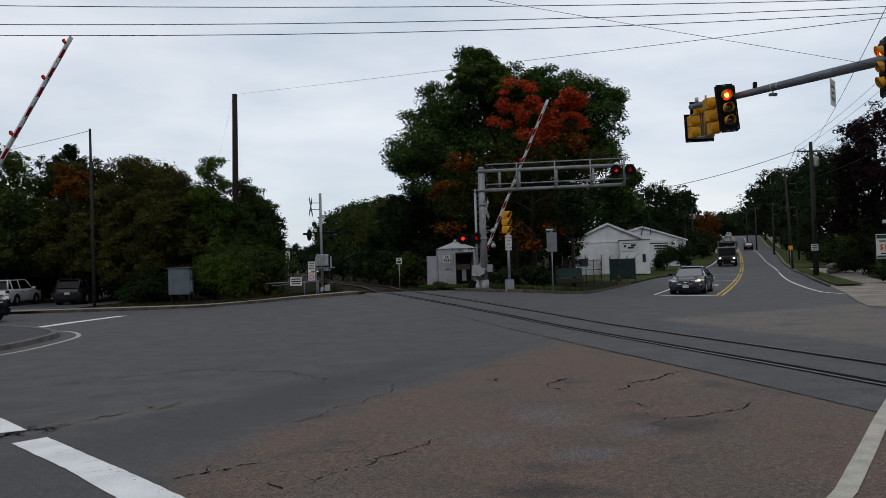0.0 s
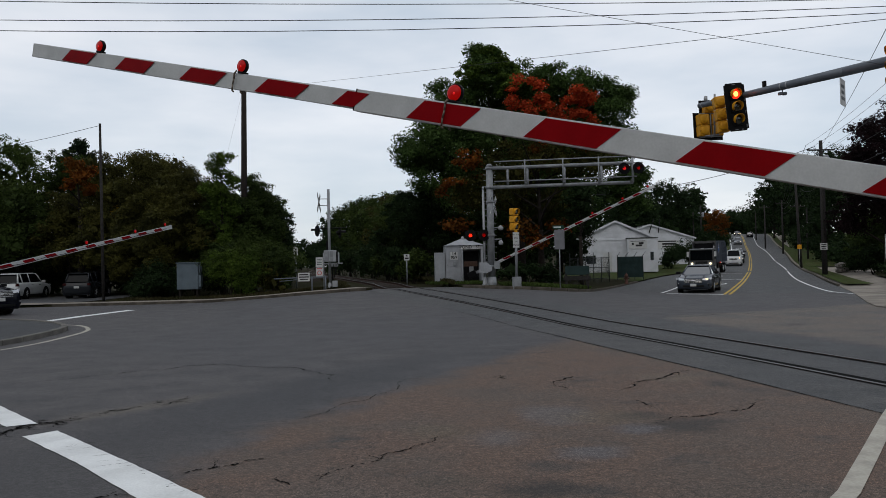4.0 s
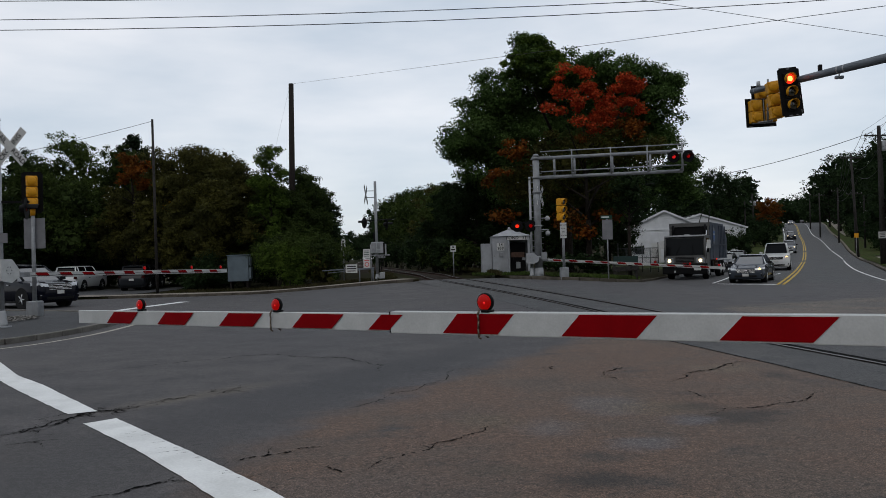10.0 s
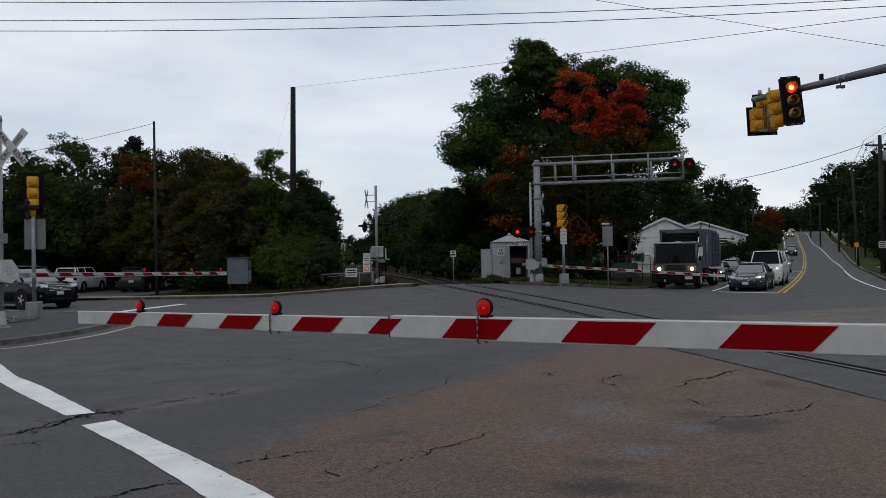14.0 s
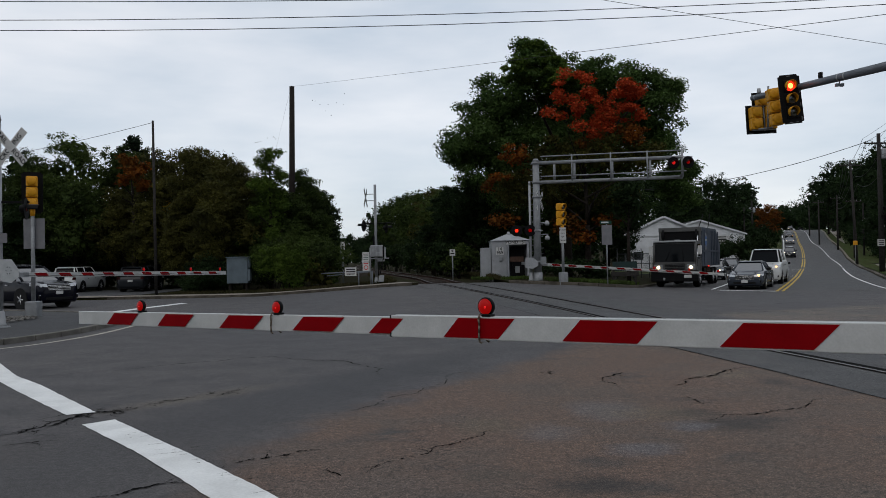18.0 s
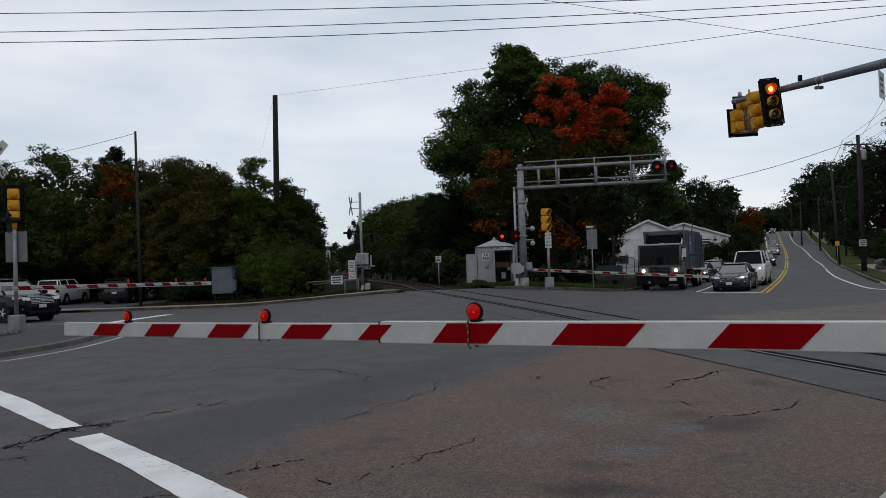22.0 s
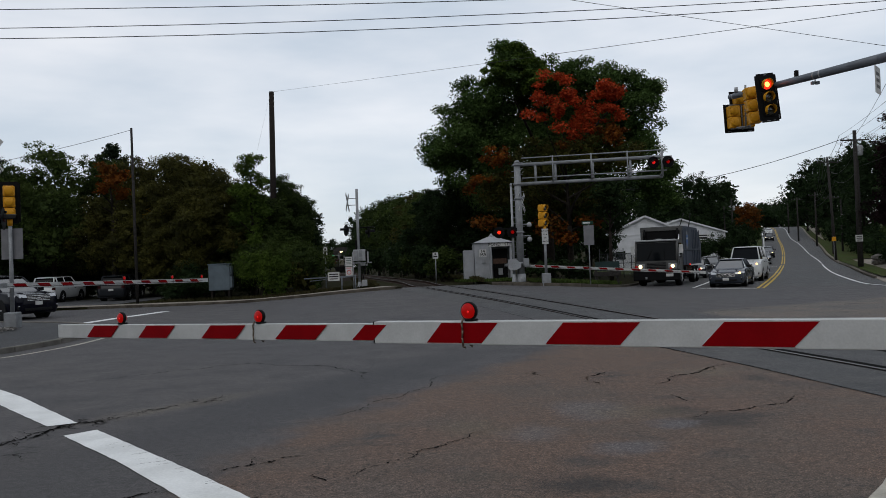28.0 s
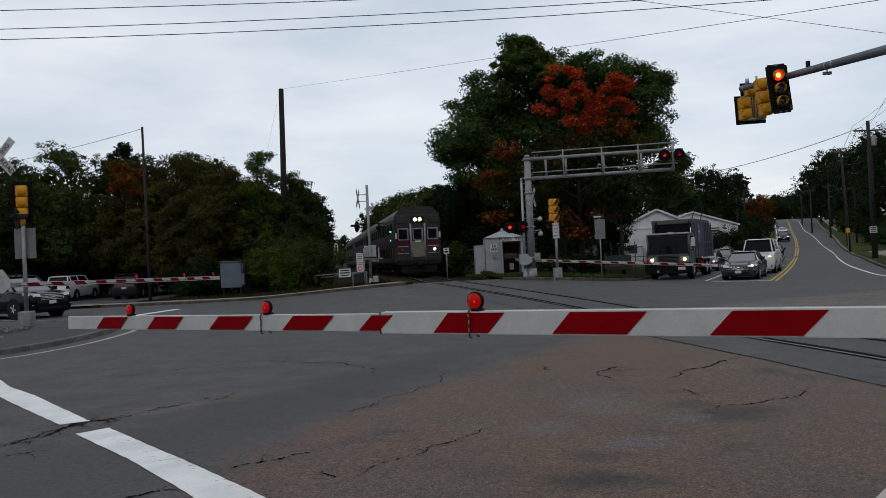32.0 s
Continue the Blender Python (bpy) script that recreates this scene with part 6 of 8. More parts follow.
ns = thing("notice_sign", (-4.15, 42.2, 0.5), "narrow white notice with a red ring on a post", "sign")
tubed("post", "galv", ns, (0.32, 0, -0.1), (0.32, 0, 1.9), 0.03)
p1 = sign_plate("upper_panel", ns, pose(0.1, -0.05, 1.42), 0.36, 0.5, "sign_white", "white panel")
p2 = sign_plate("lower_panel", ns, pose(0.1, -0.05, 0.88), 0.36, 0.52, "sign_white", "white panel with a red prohibition ring")
bars(p1, [(0, 0.15 - 0.09 * k, 0.26, 0.03) for k in range(4)], "sign_green")
b = B()
lathe(b, [(0.12, 0), (0.12, 0.004)], 20, Matrix.Translation((0, -0.004, -0.02)) @ Matrix.Rotation(radians(90), 4, "X"))
part("ring", b, "sign_red", p2)
b = B()
lathe(b, [(0.085, 0), (0.085, 0.004)], 20, Matrix.Translation((0, -0.007, -0.02)) @ Matrix.Rotation(radians(90), 4, "X"))
part("ring_face", b, "sign_white", p2)
bars(p2, [(0, 0.2, 0.26, 0.04)], "sign_red")

br = thing("barrier_rail", (-3.45, 41.6, 0.55), "pipe barrier rail with a white notice, beside the track", "barrier")
tubed("rail", "mast_grey", br, (-2.9, 0.15, 0.55), (-0.2, 0.1, 0.62), 0.03)
tubed("upper_rail", "mast_grey", br, (-2.6, 0.15, 0.42), (-0.2, 0.1, 0.60), 0.02)
for x in (-0.95, -0.25):
    tubed("post", "mast_grey", br, (x, 0.1, -0.3), (x, 0.1, 0.64), 0.035)
p1 = sign_plate("notice", br, pose(-1.35, -0.02, 0.62), 0.60, 0.44, "sign_white", "white notice with unreadable black lettering")
bars(p1, [(0, 0.12, 0.46, 0.06), (0, 0.0, 0.5, 0.06), (0, -0.12, 0.42, 0.05)])

for at, hgt in (((-5.8, 46.5, 0.5), 2.2), ((0.62, 52, 0.5), 1.85)):
    t = thing("line_marker", at, "small white railway marker on a post", "sign")
    tubed("post", "galv", t, (0, 0, -0.2), (0, 0, hgt), 0.04)
    p1 = sign_plate("plate", t, pose(0, -0.05, hgt - 0.2), 0.36 if at[0] > -3 else 0.24, 0.40 if at[0] > -3 else 0.7, "sign_white", "white marker plate with black marks")
    if at[0] > -3:
        bars(p1, [(0, 0.1, 0.12, 0.09), (0, -0.06, 0.26, 0.10)])
    else:
        bars(p1, [(0, 0.2, 0.1, 0.1), (0, 0.0, 0.1, 0.1), (0, -0.2, 0.1, 0.1)])

# railway equipment shed
shed = thing("equipment_shed", (2.45, 46.0, 0.55), "pale aluminium railway equipment shed with a dark open doorway", "shed", rz=0)
b = B()
box(b, 0.35, 1.25, 0, 2.2, 0.06, 2.2)
box(b, 1.25, 2.5, 0.0, 2.2, 1.95, 2.2)
box(b, 2.38, 2.5, 0.0, 2.2, 0.06, 1.95)
box(b, 1.25, 2.38, 0.9, 2.2, 0.06, 1.95)
part("wall", b, "shed", shed)
b = B()
vs = [b.verts.new(c) for c in ((0.27, -0.1, 2.18), (2.58, -0.1, 2.18), (2.58, 2.3, 2.18), (0.27, 2.3, 2.18), (1.42, 1.1, 2.62))]
for f in ((0, 1, 4), (1, 2, 4), (2, 3, 4), (3, 0, 4), (3, 2, 1, 0)):
    b.faces.new([vs[k] for k in f])
part("roof", b, "shed", shed)
tubed("roof_vent", "shed", shed, (1.42, 1.0, 2.5), (1.42, 1.0, 2.72), 0.16, 0.05)
boxed("base", "concrete", shed, (0.3, 2.6, -0.1, 2.3, -0.2, 0.06))
boxed("annex", "shed", shed, (-0.25, 0.33, 0.3, 1.6, 0.05, 1.78), 0.02)
boxed("open_door", "shed", shed, (1.22, 1.27, -0.75, 0.0, 0.1, 1.95), 0.0, "open metal door", m=None)
boxed("shelf_unit", "black", shed, (1.45, 2.3, 0.7, 0.88, 0.1, 1.8), 0.01, "dark equipment rack")
boxed("rack_panel", "alu", shed, (1.75, 2.0, 0.66, 0.7, 0.3, 1.2), 0.0, "pale rack panel")
p1 = sign_plate("name_board", shed, pose(1.75, -0.03, 2.06), 1.15, 0.24, "sign_white", "white name board lettered in black")
text("lettering", "POND   ST", 0.25, "sign_black", p1, Matrix.Translation((0, -0.004, 0)) @ FACE, 0.002)
p1 = sign_plate("number_plate", shed, pose(0.82, -0.02, 1.58), 0.42, 0.44, "sign_white", "white plate with black figures")
text("lettering", "14", 0.25, "sign_black", p1, Matrix.Translation((0, -0.004, 0.11)) @ FACE, 0.002)
text("lettering", "959", 0.24, "sign_black", p1, Matrix.Translation((0, -0.004, -0.1)) @ FACE, 0.002)
boxed("meter", "galv", shed, (0.75, 0.95, -0.1, 0, 1.0, 1.25), 0.02)
boxed("latch", "galv", shed, (0.42, 0.48, -0.04, 0, 1.0, 1.1), 0.01)

# roadside cabinet, sign post, hydrant
cab = thing("roadside_cabinet", (-11.0, 43.4, 0.42), "grey metal roadside cabinet on legs beside the bushes", "cabinet")
boxed("body", "cabinet", cab, (-0.62, 0.5, -0.35, 0.35, 0.22, 1.60), 0.02)
boxed("lid", "cabinet", cab, (-0.66, 0.56, -0.4, 0.4, 1.60, 1.65), 0.01)
boxed("side_box", "cabinet", cab, (0.5, 0.62, -0.3, 0.1, 0.35, 0.98), 0.01)
boxed("upper_side_box", "cabinet", cab, (0.5, 0.58, -0.25, 0.1, 1.05, 1.5), 0.01)
for x in (-0.5, 0.4):
    boxed("leg", "pole_wood", cab, (x - 0.05, x + 0.05, -0.25, 0.25, -0.3, 0.22))

sp = thing("street_sign", (7.9, 38.6, 0.32), "grey sign back under a small green street sign", "sign")
tubed("post", "galv", sp, (0, 0, -0.2), (0, 0, 2.95), 0.03)
sign_plate("sign_back", sp, pose(0, -0.05, 2.42), 0.50, 0.95, "sign_back", "bare aluminium back of a sign")
p1 = sign_plate("name_sign", sp, pose(-0.04, -0.04, 3.02), 0.56, 0.17, "sign_green", "green street name sign")
bars(p1, [(-0.05, 0, 0.36, 0.07)], "sign_white")

hyd = thing("hydrant", (15.6, 54.0, 0.0), "rust-red fire hydrant on the corner of the street", "hydrant")
b = B()
lathe(b, [(0.16, 0), (0.16, 0.05), (0.11, 0.06), (0.11, 0.5), (0.14, 0.52), (0.13, 0.6), (0.07, 0.7), (0.03, 0.72), (0.03, 0.78)], 12)
part("barrel", b, "hydrant", hyd)
for sx in (-1, 1):
    tubed("outlet", "hydrant", hyd, (0, 0, 0.4), (0.2 * sx, 0, 0.4), 0.06)

# mast arm with signals
ma = thing("mast_arm_signal", (15.2, 7.9, 0.0), "grey mast arm over the junction carrying yellow traffic signals", "traffic light", "traffic lights")
o = Vector((15.2, 7.9, 0))
tip, mid = Vector((9.33, 23.9, 6.34)) - o, Vector((11.1, 19.0, 6.2)) - o
far_end = Vector((0, 0, 5.9))
tubed("pole", "mast_grey", ma, (0, 0, -0.1), (0, 0, 6.3), 0.19, 0.15, 16)
tubed("arm_inner", "mast_grey", ma, tuple(far_end), tuple(mid), 0.155, 0.118, 16)
tubed("arm_outer", "mast_grey", ma, tuple(mid), tuple(tip), 0.118, 0.082, 16)
along_arm = (mid - tip).normalized()
for f in (0.03, 0.62, 0.66, 1.28, 1.32):
    q = tip.lerp(mid, f) if f < 1 else mid.lerp(far_end, (f - 1) * 0.6)
    r = (0.082 + 0.036 * f if f < 1 else 0.122) + 0.003
    tubed("pale_band", "alu", ma, tuple(q - along_arm * 0.02), tuple(q + along_arm * 0.02), r, None, 14)
h1 = Vector((9.67, 22.1, 5.94)) - o
signal_head(ma, pose(*h1, 0, -6, 8), 0, dark=True)
h2 = Vector((11.58, 17.75, 5.99)) - o
signal_head(ma, pose(*h2, 0, 0, -106), 0, dark=True)
signal_head(ma, pose(*(Vector((9.60, 23.0, 5.88)) - o), 0, 7, 172), None, backplate=False)
doghouse_head(ma, pose(*(Vector((9.70, 24.2, 5.77)) - o), 0, 2, 182))
tubed("hanger", "galv", ma, tuple(tip + Vector((0.28, -0.5, 0.25))), tuple(tip + Vector((0.24, -0.5, -0.98))), 0.03)
tubed("hanger_foot", "galv", ma, tuple(tip + Vector((0.05, -0.3, -0.98))), tuple(tip + Vector((0.34, -0.6, -0.98))), 0.025)
tubed("tip_sensor", "alu", ma, tuple(tip + Vector((0.10, -0.25, 0.08))), tuple(tip + Vector((0.10, -0.25, 0.24))), 0.06, 0.05)
b = B()
box(b, -0.045, 0.045, -0.05, 0.05, 0, 0.16, 0.01)
v = part("camera_box", b, "black", ma)
v.matrix_basis = Matrix.Translation(tip.lerp(mid, 0.50) + Vector((0, 0, 0.10)))
q = tip.lerp(mid, 0.62)
tubed("sensor_stem", "mast_grey", ma, (q.x, q.y, q.z - 0.08), (q.x, q.y, q.z - 0.17), 0.015, seg=6)
for dx in (-0.06, 0.06):
    boxed("sensor", "mast_grey", ma, (q.x + dx - 0.045, q.x + dx + 0.045, q.y - 0.05, q.y + 0.05, q.z - 0.24, q.z - 0.16), 0.012)
q = mid + Vector((-0.02, 0.1, -0.50))
p1 = sign_plate("lane_sign", ma, pose(*q, 0, 0, 49), 0.6, 0.66, "sign_white", "white lane sign seen nearly edge on")
bars(p1, [(0, 0.15, 0.35, 0.08), (0, 0, 0.3, 0.08), (0, -0.15, 0.35, 0.08)])


# ---- poles and wires ----
def utility_pole(at, h, r, label, material="pole_grey", arms=(), transformer=0, lean=0.0):
    t = thing("utility_pole", at, label, "utility pole", "utility poles")
    b = B()
    tube(b, (0, 0, -0.4), (lean, 0, h), r, r * 0.7, 12)
    part("pole", b, material, t)
    for z, w, rz in arms:
        boxed("crossarm", material, t, (-w / 2 + lean * z / h, w / 2 + lean * z / h, -0.05, 0.05, z - 0.06, z + 0.06), 0.008, m=None)
        for k in (-0.45, -0.2, 0.2, 0.45):
            tubed("insulator", "galv", t, (k * w + lean * z / h, 0, z + 0.05), (k * w + lean * z / h, 0, z + 0.2), 0.03, seg=6)
    for k in range(transformer):
        b = B()
        x = (0.35 if k == 0 else -0.35)
        lathe(b, [(0.2, 0), (0.22, 0.05), (0.22, 0.75), (0.17, 0.85), (0.0001, 0.88)], 12, Matrix.Translation((x + lean * 0.8, -0.1, h - 2.1)))
        part("transformer", b, "alu", t, "pale grey transformer can")
    return t


utility_pole((-9.8, 52, 0.45), 12.7, 0.23, "tall dark creosoted pole standing in the trees", "pole_wood", lean=0.2)
utility_pole((-15.25, 42.6, 0.15), 9.25, 0.085, "slim weathered grey pole at the edge of the woods", lean=-0.05)
utility_pole((36.1, 66.0, 0.0), 11.4, 0.2, "weathered utility pole with crossarm and transformer beside the street", arms=((10.6, 2.4, 0),), transformer=1)
utility_pole((36.7, 66.8, 0.0), 9.0, 0.12, "weathered steel service pole beside a utility pole")
utility_pole((47.5, 92.0, 0.2), 12.0, 0.17, "leaning weathered utility pole beside the street", arms=((11.4, 2.6, 0),), lean=-0.5)
utility_pole((56.5, 110, 0.6), 8.5, 0.16, "weathered utility pole up the street", arms=((8.0, 2.2, 0),))
utility_pole((62, 118, 0.9), 8.0, 0.15, "weathered utility pole up the street")
utility_pole((70, 142, 1.8), 10, 0.17, "weathered utility pole up the street", arms=((9.4, 2.4, 0),))
utility_pole((78, 166, 3.0), 9.5, 0.17, "weathered utility pole up the street", arms=((9, 2.4, 0),))
utility_pole((98, 214, 5.5), 10, 0.18, "weathered utility pole up the street", arms=((9.4, 2.4, 0),))
utility_pole((54.9, 142, 1.9), 9.2, 0.2, "weathered utility pole with transformers on the lawn", transformer=2)
utility_pole((52.0, 138, 1.7), 8.0, 0.15, "weathered utility pole up the street")
utility_pole((50.5, 84, 0.2), 7.0, 0.10, "pale slim pole in a garden")


def wire(name, a, c, sag, r=0.012, label="black overhead cable sagging between poles"):
    """A cable as one swept tube."""
    a, c = Vector(a), Vector(c)
    b = B()
    n = 24
    side = (c - a).cross(Vector((0, 0, 1))).normalized()
    prev = None
    for k in range(n + 1):
        p = a.lerp(c, k / n) - Vector((0, 0, sag * 4 * (k / n) * (1 - k / n)))
        ring = [b.verts.new(p + side * (r * math.cos(q * math.pi / 2)) + Vector((0, 0, r * math.sin(q * math.pi / 2)))) for q in range(4)]
        if prev:
            for q in range(4):
                b.faces.new((prev[q], prev[(q + 1) % 4], ring[(q + 1) % 4], ring[q]))
        prev = ring
    bmesh.ops.recalc_face_normals(b, faces=b.faces[:])
    return tagged(obj(name, b, "wire"), label, "cable", "overhead cables")


# buildings by the street
def house(name, at, rz, label, w, dep, eave, ridge, boards=True):
    """A gable-fronted wooden house: lapped boards, gable, roof slabs with overhang, corner trim."""
    t = thing(name, at, label, "building", "buildings by the street", rz)
    b = B()
    prism(b, [(0, 0), (w, 0), (w, eave), (w / 2, ridge), (0, eave)], 0.0, dep, "y")
    part("wall", b, "siding", t)
    z, k = 0.15, 0
    while z < ridge - 0.15:
        h = 0.24
        inset = 0 if z < eave else (z - eave) / (ridge - eave) * w / 2
        if w - 2 * inset > 0.4:
            b = B()
            prism(b, [(-0.002, z), (-0.045, z), (-0.012, z + h), (-0.002, z + h)], inset, w - inset, "x")
            part("board", b, "siding", t)
        z += 0.24
    s = math.atan2(ridge - eave, w / 2)
    for side in (-1, 1):
        b = B()
        L = math.hypot(w / 2, ridge - eave) + 0.3
        box(b, 0, L, -0.3, dep + 0.3, 0, 0.1)
        m = Matrix.Translation((w / 2, 0, ridge + 0.03)) @ (Matrix.Rotation(s, 4, "Y") if side > 0 else Matrix.Rotation(math.pi, 4, "Z") @ Matrix.Translation((0, -dep, 0)) @ Matrix.Rotation(s, 4, "Y"))
        bmesh.ops.transform(b, matrix=m, verts=b.verts[:])
        part("roof", b, "roof", t, "grey shingled roof slope")
        b = B()
        box(b, 0, L, -0.34, -0.30, -0.08, 0.12)
        m2 = Matrix.Translation((w / 2, 0, ridge + 0.03)) @ (Matrix.Rotation(s, 4, "Y") if side > 0 else Matrix.Diagonal((-1, 1, 1, 1)) @ Matrix.Rotation(s, 4, "Y"))
        bmesh.ops.transform(b, matrix=m2, verts=b.verts[:])
        bmesh.ops.recalc_face_normals(b, faces=b.faces[:])
        part("barge_board", b, "siding", t)
    for x in (0, w):
        boxed("corner_trim", "siding", t, (x - 0.07, x + 0.07, -0.06, 0.02, 0, eave))
    boxed("frieze", "siding", t, (-0.1, w + 0.1, -0.09, 0.0, eave - 0.05, eave + 0.08))
    return t


hA = house("white_shop", (20.6, 91.5, 0.25), -14, "white clapboard shop with a grey gabled roof", 9.0, 12, 3.7, 5.75)
boxed("sign_frame", "siding", hA, (5.7, 8.9, -3.2, -0.05, 0, 3.7), 0.02, "low white clapboard front")
for k in range(15):
    b = B()
    prism(b, [(-3.202, 0.12 + 0.24 * k), (-3.24, 0.12 + 0.24 * k), (-3.21, 0.36 + 0.24 * k), (-3.202, 0.36 + 0.24 * k)], 5.7, 8.9, "x")
    part("board", b, "siding", hA)
boxed("flat_roof", "roof", hA, (5.6, 9.0, -3.3, 0.0, 3.72, 3.80))
p1 = sign_plate("shop_sign", hA, pose(6.8, -3.28, 3.05), 1.9, 0.95, "sign_white", "white shop sign with dark marks")
bars(p1, [(-0.55, 0.05, 0.22, 0.26), (0.1, -0.12, 0.7, 0.2), (0.35, 0.12, 0.5, 0.24), (0.0, 0.36, 1.6, 0.06)])
boxed("window", "window", hA, (8.1, 8.45, -3.26, -3.2, 1.3, 2.2))
boxed("side_window", "window", hA, (8.88, 8.93, -2.2, -1.7, 1.1, 2.3))
boxed("door", "sign_white", hA, (3.0, 4.0, -0.08, -0.05, 0.1, 2.2), 0.0, "white door")
boxed("loading_window", "window", hA, (1.2, 2.2, -0.09, -0.05, 1.0, 1.9))
hB = house("white_workshop", (29.6, 112.0, 0.7), -2, "long white workshop with a low roof and black lettering", 12.4, 16, 3.8, 5.75)
p1 = sign_plate("workshop_sign", hB, pose(8.6, -0.12, 3.0), 3.4, 1.2, "sign_white", "white board with black lettering")
bars(p1, [(0, 0.4, 2.6, 0.16), (0.3, 0.05, 2.0, 0.26), (0.3, -0.33, 2.0, 0.22)])
for sx in (0, 1.3):
    tubed("roof_pipe", "black", hB, (6 + sx, -0.3, 4.6), (6.7 + sx * 0.7, -0.3, 6.6), 0.06)

# fences and yard things before the shop
fn = thing("screened_fence", (18.35, 66.0, 0.1), "green screened yard fence with wire outriggers", "fence")
for k in range(4):
    x = 0.72 * k
    tubed("post", "chain", fn, (x, 0.04, -0.2), (x, 0.04, 1.95), 0.035)
    tubed("outrigger", "chain", fn, (x, 0, 1.9), (x + 0.18, -0.15, 2.2), 0.02)
    if k < 3:
        b = B()
        box(b, x + 0.005, x + 0.715, -0.02, 0.0, 0.08, 1.82, 0.0)
        part("screen_panel", b, "fence_green", fn, "dark green screen panel")
gt = thing("yard_gate", (12.6, 58.0, 0.2), "chain-link yard gate of grey steel tube", "gate")
for k in range(6):
    tubed("post", "chain", gt, (0.58 * k, 0, -0.1), (0.58 * k, 0, 2.05 if k in (0, 3, 5) else 1.7), 0.03)
for z in (0.15, 0.95, 1.65):
    tubed("bar", "chain", gt, (0, 0, z), (2.9, 0, z), 0.025)
b = B()
for k in range(58):
    x = 0.05 * k
    tube(b, (x, 0, 0.15), (min(2.9, x + 0.6), 0.0, 1.65), 0.004, None, 4, False)
    tube(b, (x, 0, 1.65), (min(2.9, x + 0.6), 0.0, 0.15), 0.004, None, 4, False)
tagged(part("mesh_infill", b, "chain", gt), kind="stuff")
bench = thing("guard_board", (9.2, 44.0, 0.25), "grey timber guard board on posts before the yard", "barrier")
boxed("board", "pole_grey", bench, (0, 1.5, -0.05, 0, 0.35, 0.6), 0.01)
boxed("upper_board", "fence_green", bench, (0.1, 1.45, 0.02, 0.06, 0.65, 1.15), 0.01)
for x in (0.15, 1.35):
    boxed("post", "pole_grey", bench, (x - 0.06, x + 0.06, 0, 0.12, -0.3, 0.7), 0.01)
tree("yard_tree", (11.7, 50.5, 0.2), 6.6, 2.8, 3.4, "leaf_oak", "slim dark tree beside the yard fence", 7, 1300, 0.2, 210, r=0.11)
for i, (x, y, w, h) in enumerate([(33.6, 97, 2.6, 3.4), (36.9, 100, 3.6, 3.5)]):
    bush((x, y), w, 2.2, h, "leaf_oak", "clipped dark green hedge by the workshop", 60 + i, 3000, 0.2, 14)

# right-hand corner: price sign, stone wall, shrubs
ps = thing("price_sign", (19.36, 30.0, 0.03), "roadside fuel price sign on posts, red figures on white", "sign")
for x in (0.25, 0.85):
    boxed("post", "sign_white", ps, (x - 0.05, x + 0.05, -0.05, 0.05, -0.2, 3.0))
p1 = sign_plate("panel", ps, pose(0.15, -0.07, 1.95), 1.35, 0.95, "sign_white", "white price panel with red figures")
boxed("green_band", "sign_green", p1, (-0.65, 0.65, -0.006, -0.001, 0.30, 0.44))
text("lettering", "$189", 0.30, "sign_red", p1, Matrix.Translation((-0.24, -0.006, -0.04)) @ FACE, 0.003)
bars(p1, [(-0.1, 0.2, 0.9, 0.05), (0, -0.28, 1.0, 0.05)])
boxed("lower_band", "sign_green", p1, (-0.65, 0.65, -0.006, -0.001, -0.44, -0.36))
boxed("hood", "sign_white", ps, (-0.1, 0.9, -0.15, 0.15, 2.85, 2.98), 0.02)
rnd2 = random.Random(9)
wall = thing("stone_wall", (0, 0, 0), "low dry wall of rounded field stones below the garden", "wall")
P0w, P1w = Vector((40.5, 71.5, 0)), Vector((54.5, 92, 0))
for k in range(64):
    f = (k % 32) / 32
    c = P0w.lerp(P1w, f) + Vector((rnd2.uniform(-.1, .1), rnd2.uniform(-.1, .1), 0))
    b = B()
    r = bmesh.ops.create_icosphere(b, subdivisions=1, radius=1)
    for v in b.verts:
        v.co *= rnd2.uniform(0.85, 1.1)
    bmesh.ops.transform(b, matrix=Matrix.Translation((c.x, c.y, G(c.x, c.y) + 0.3 + 0.45 * (k // 32))) @ Matrix.Diagonal((rnd2.uniform(.35, .5), rnd2.uniform(.3, .45), rnd2.uniform(.25, .33), 1)), verts=b.verts[:])
    part("stone", b, "stone", wall)
for i, (x, y, w, h) in enumerate([(44.5, 76, 3.0, 1.6), (40.5, 66, 4.5, 2.6), (43.5, 70, 4, 2.2), (34.5, 52, 4, 2.2), (38, 56, 5, 3.0), (31.5, 47.5, 3, 1.2)]):
    bush((x, y), w, 2.4, h, "leaf_oak", "dark green shrubs on the bank above the street", 80 + i, 2600, 0.2, 10)
g2 = area("garden_lawn", [(48, 92), (200, 410), (250, 400), (90, 85)], 0.16, "grass", 12.0)
tagged(g2, "rough lawn beside the street", "lawn", kind="structure")
g2 = area("garden_bank", [(30, 45), (37, 60), (44, 72), (90, 85), (90, 40)], 0.17, "soil", 8.0)
tagged(g2, "dark planted bank beside the street", "verge", kind="structure")
rs = thing("road_sign", (34.6, 64.6, 0.1), "small white sign on the utility pole", "sign")
p1 = sign_plate("plate", rs, pose(1.38, 1.17, 2.3), 0.62, 0.55, "sign_white", "white notice plate")
bars(p1, [(0, 0.15, 0.45, 0.07), (0, 0, 0.45, 0.07), (0, -0.15, 0.4, 0.07)])
for z in (2.12, 2.48):
    tubed("strap", "galv", rs, (1.38, 1.18, z), (1.48, 1.30, z), 0.03)
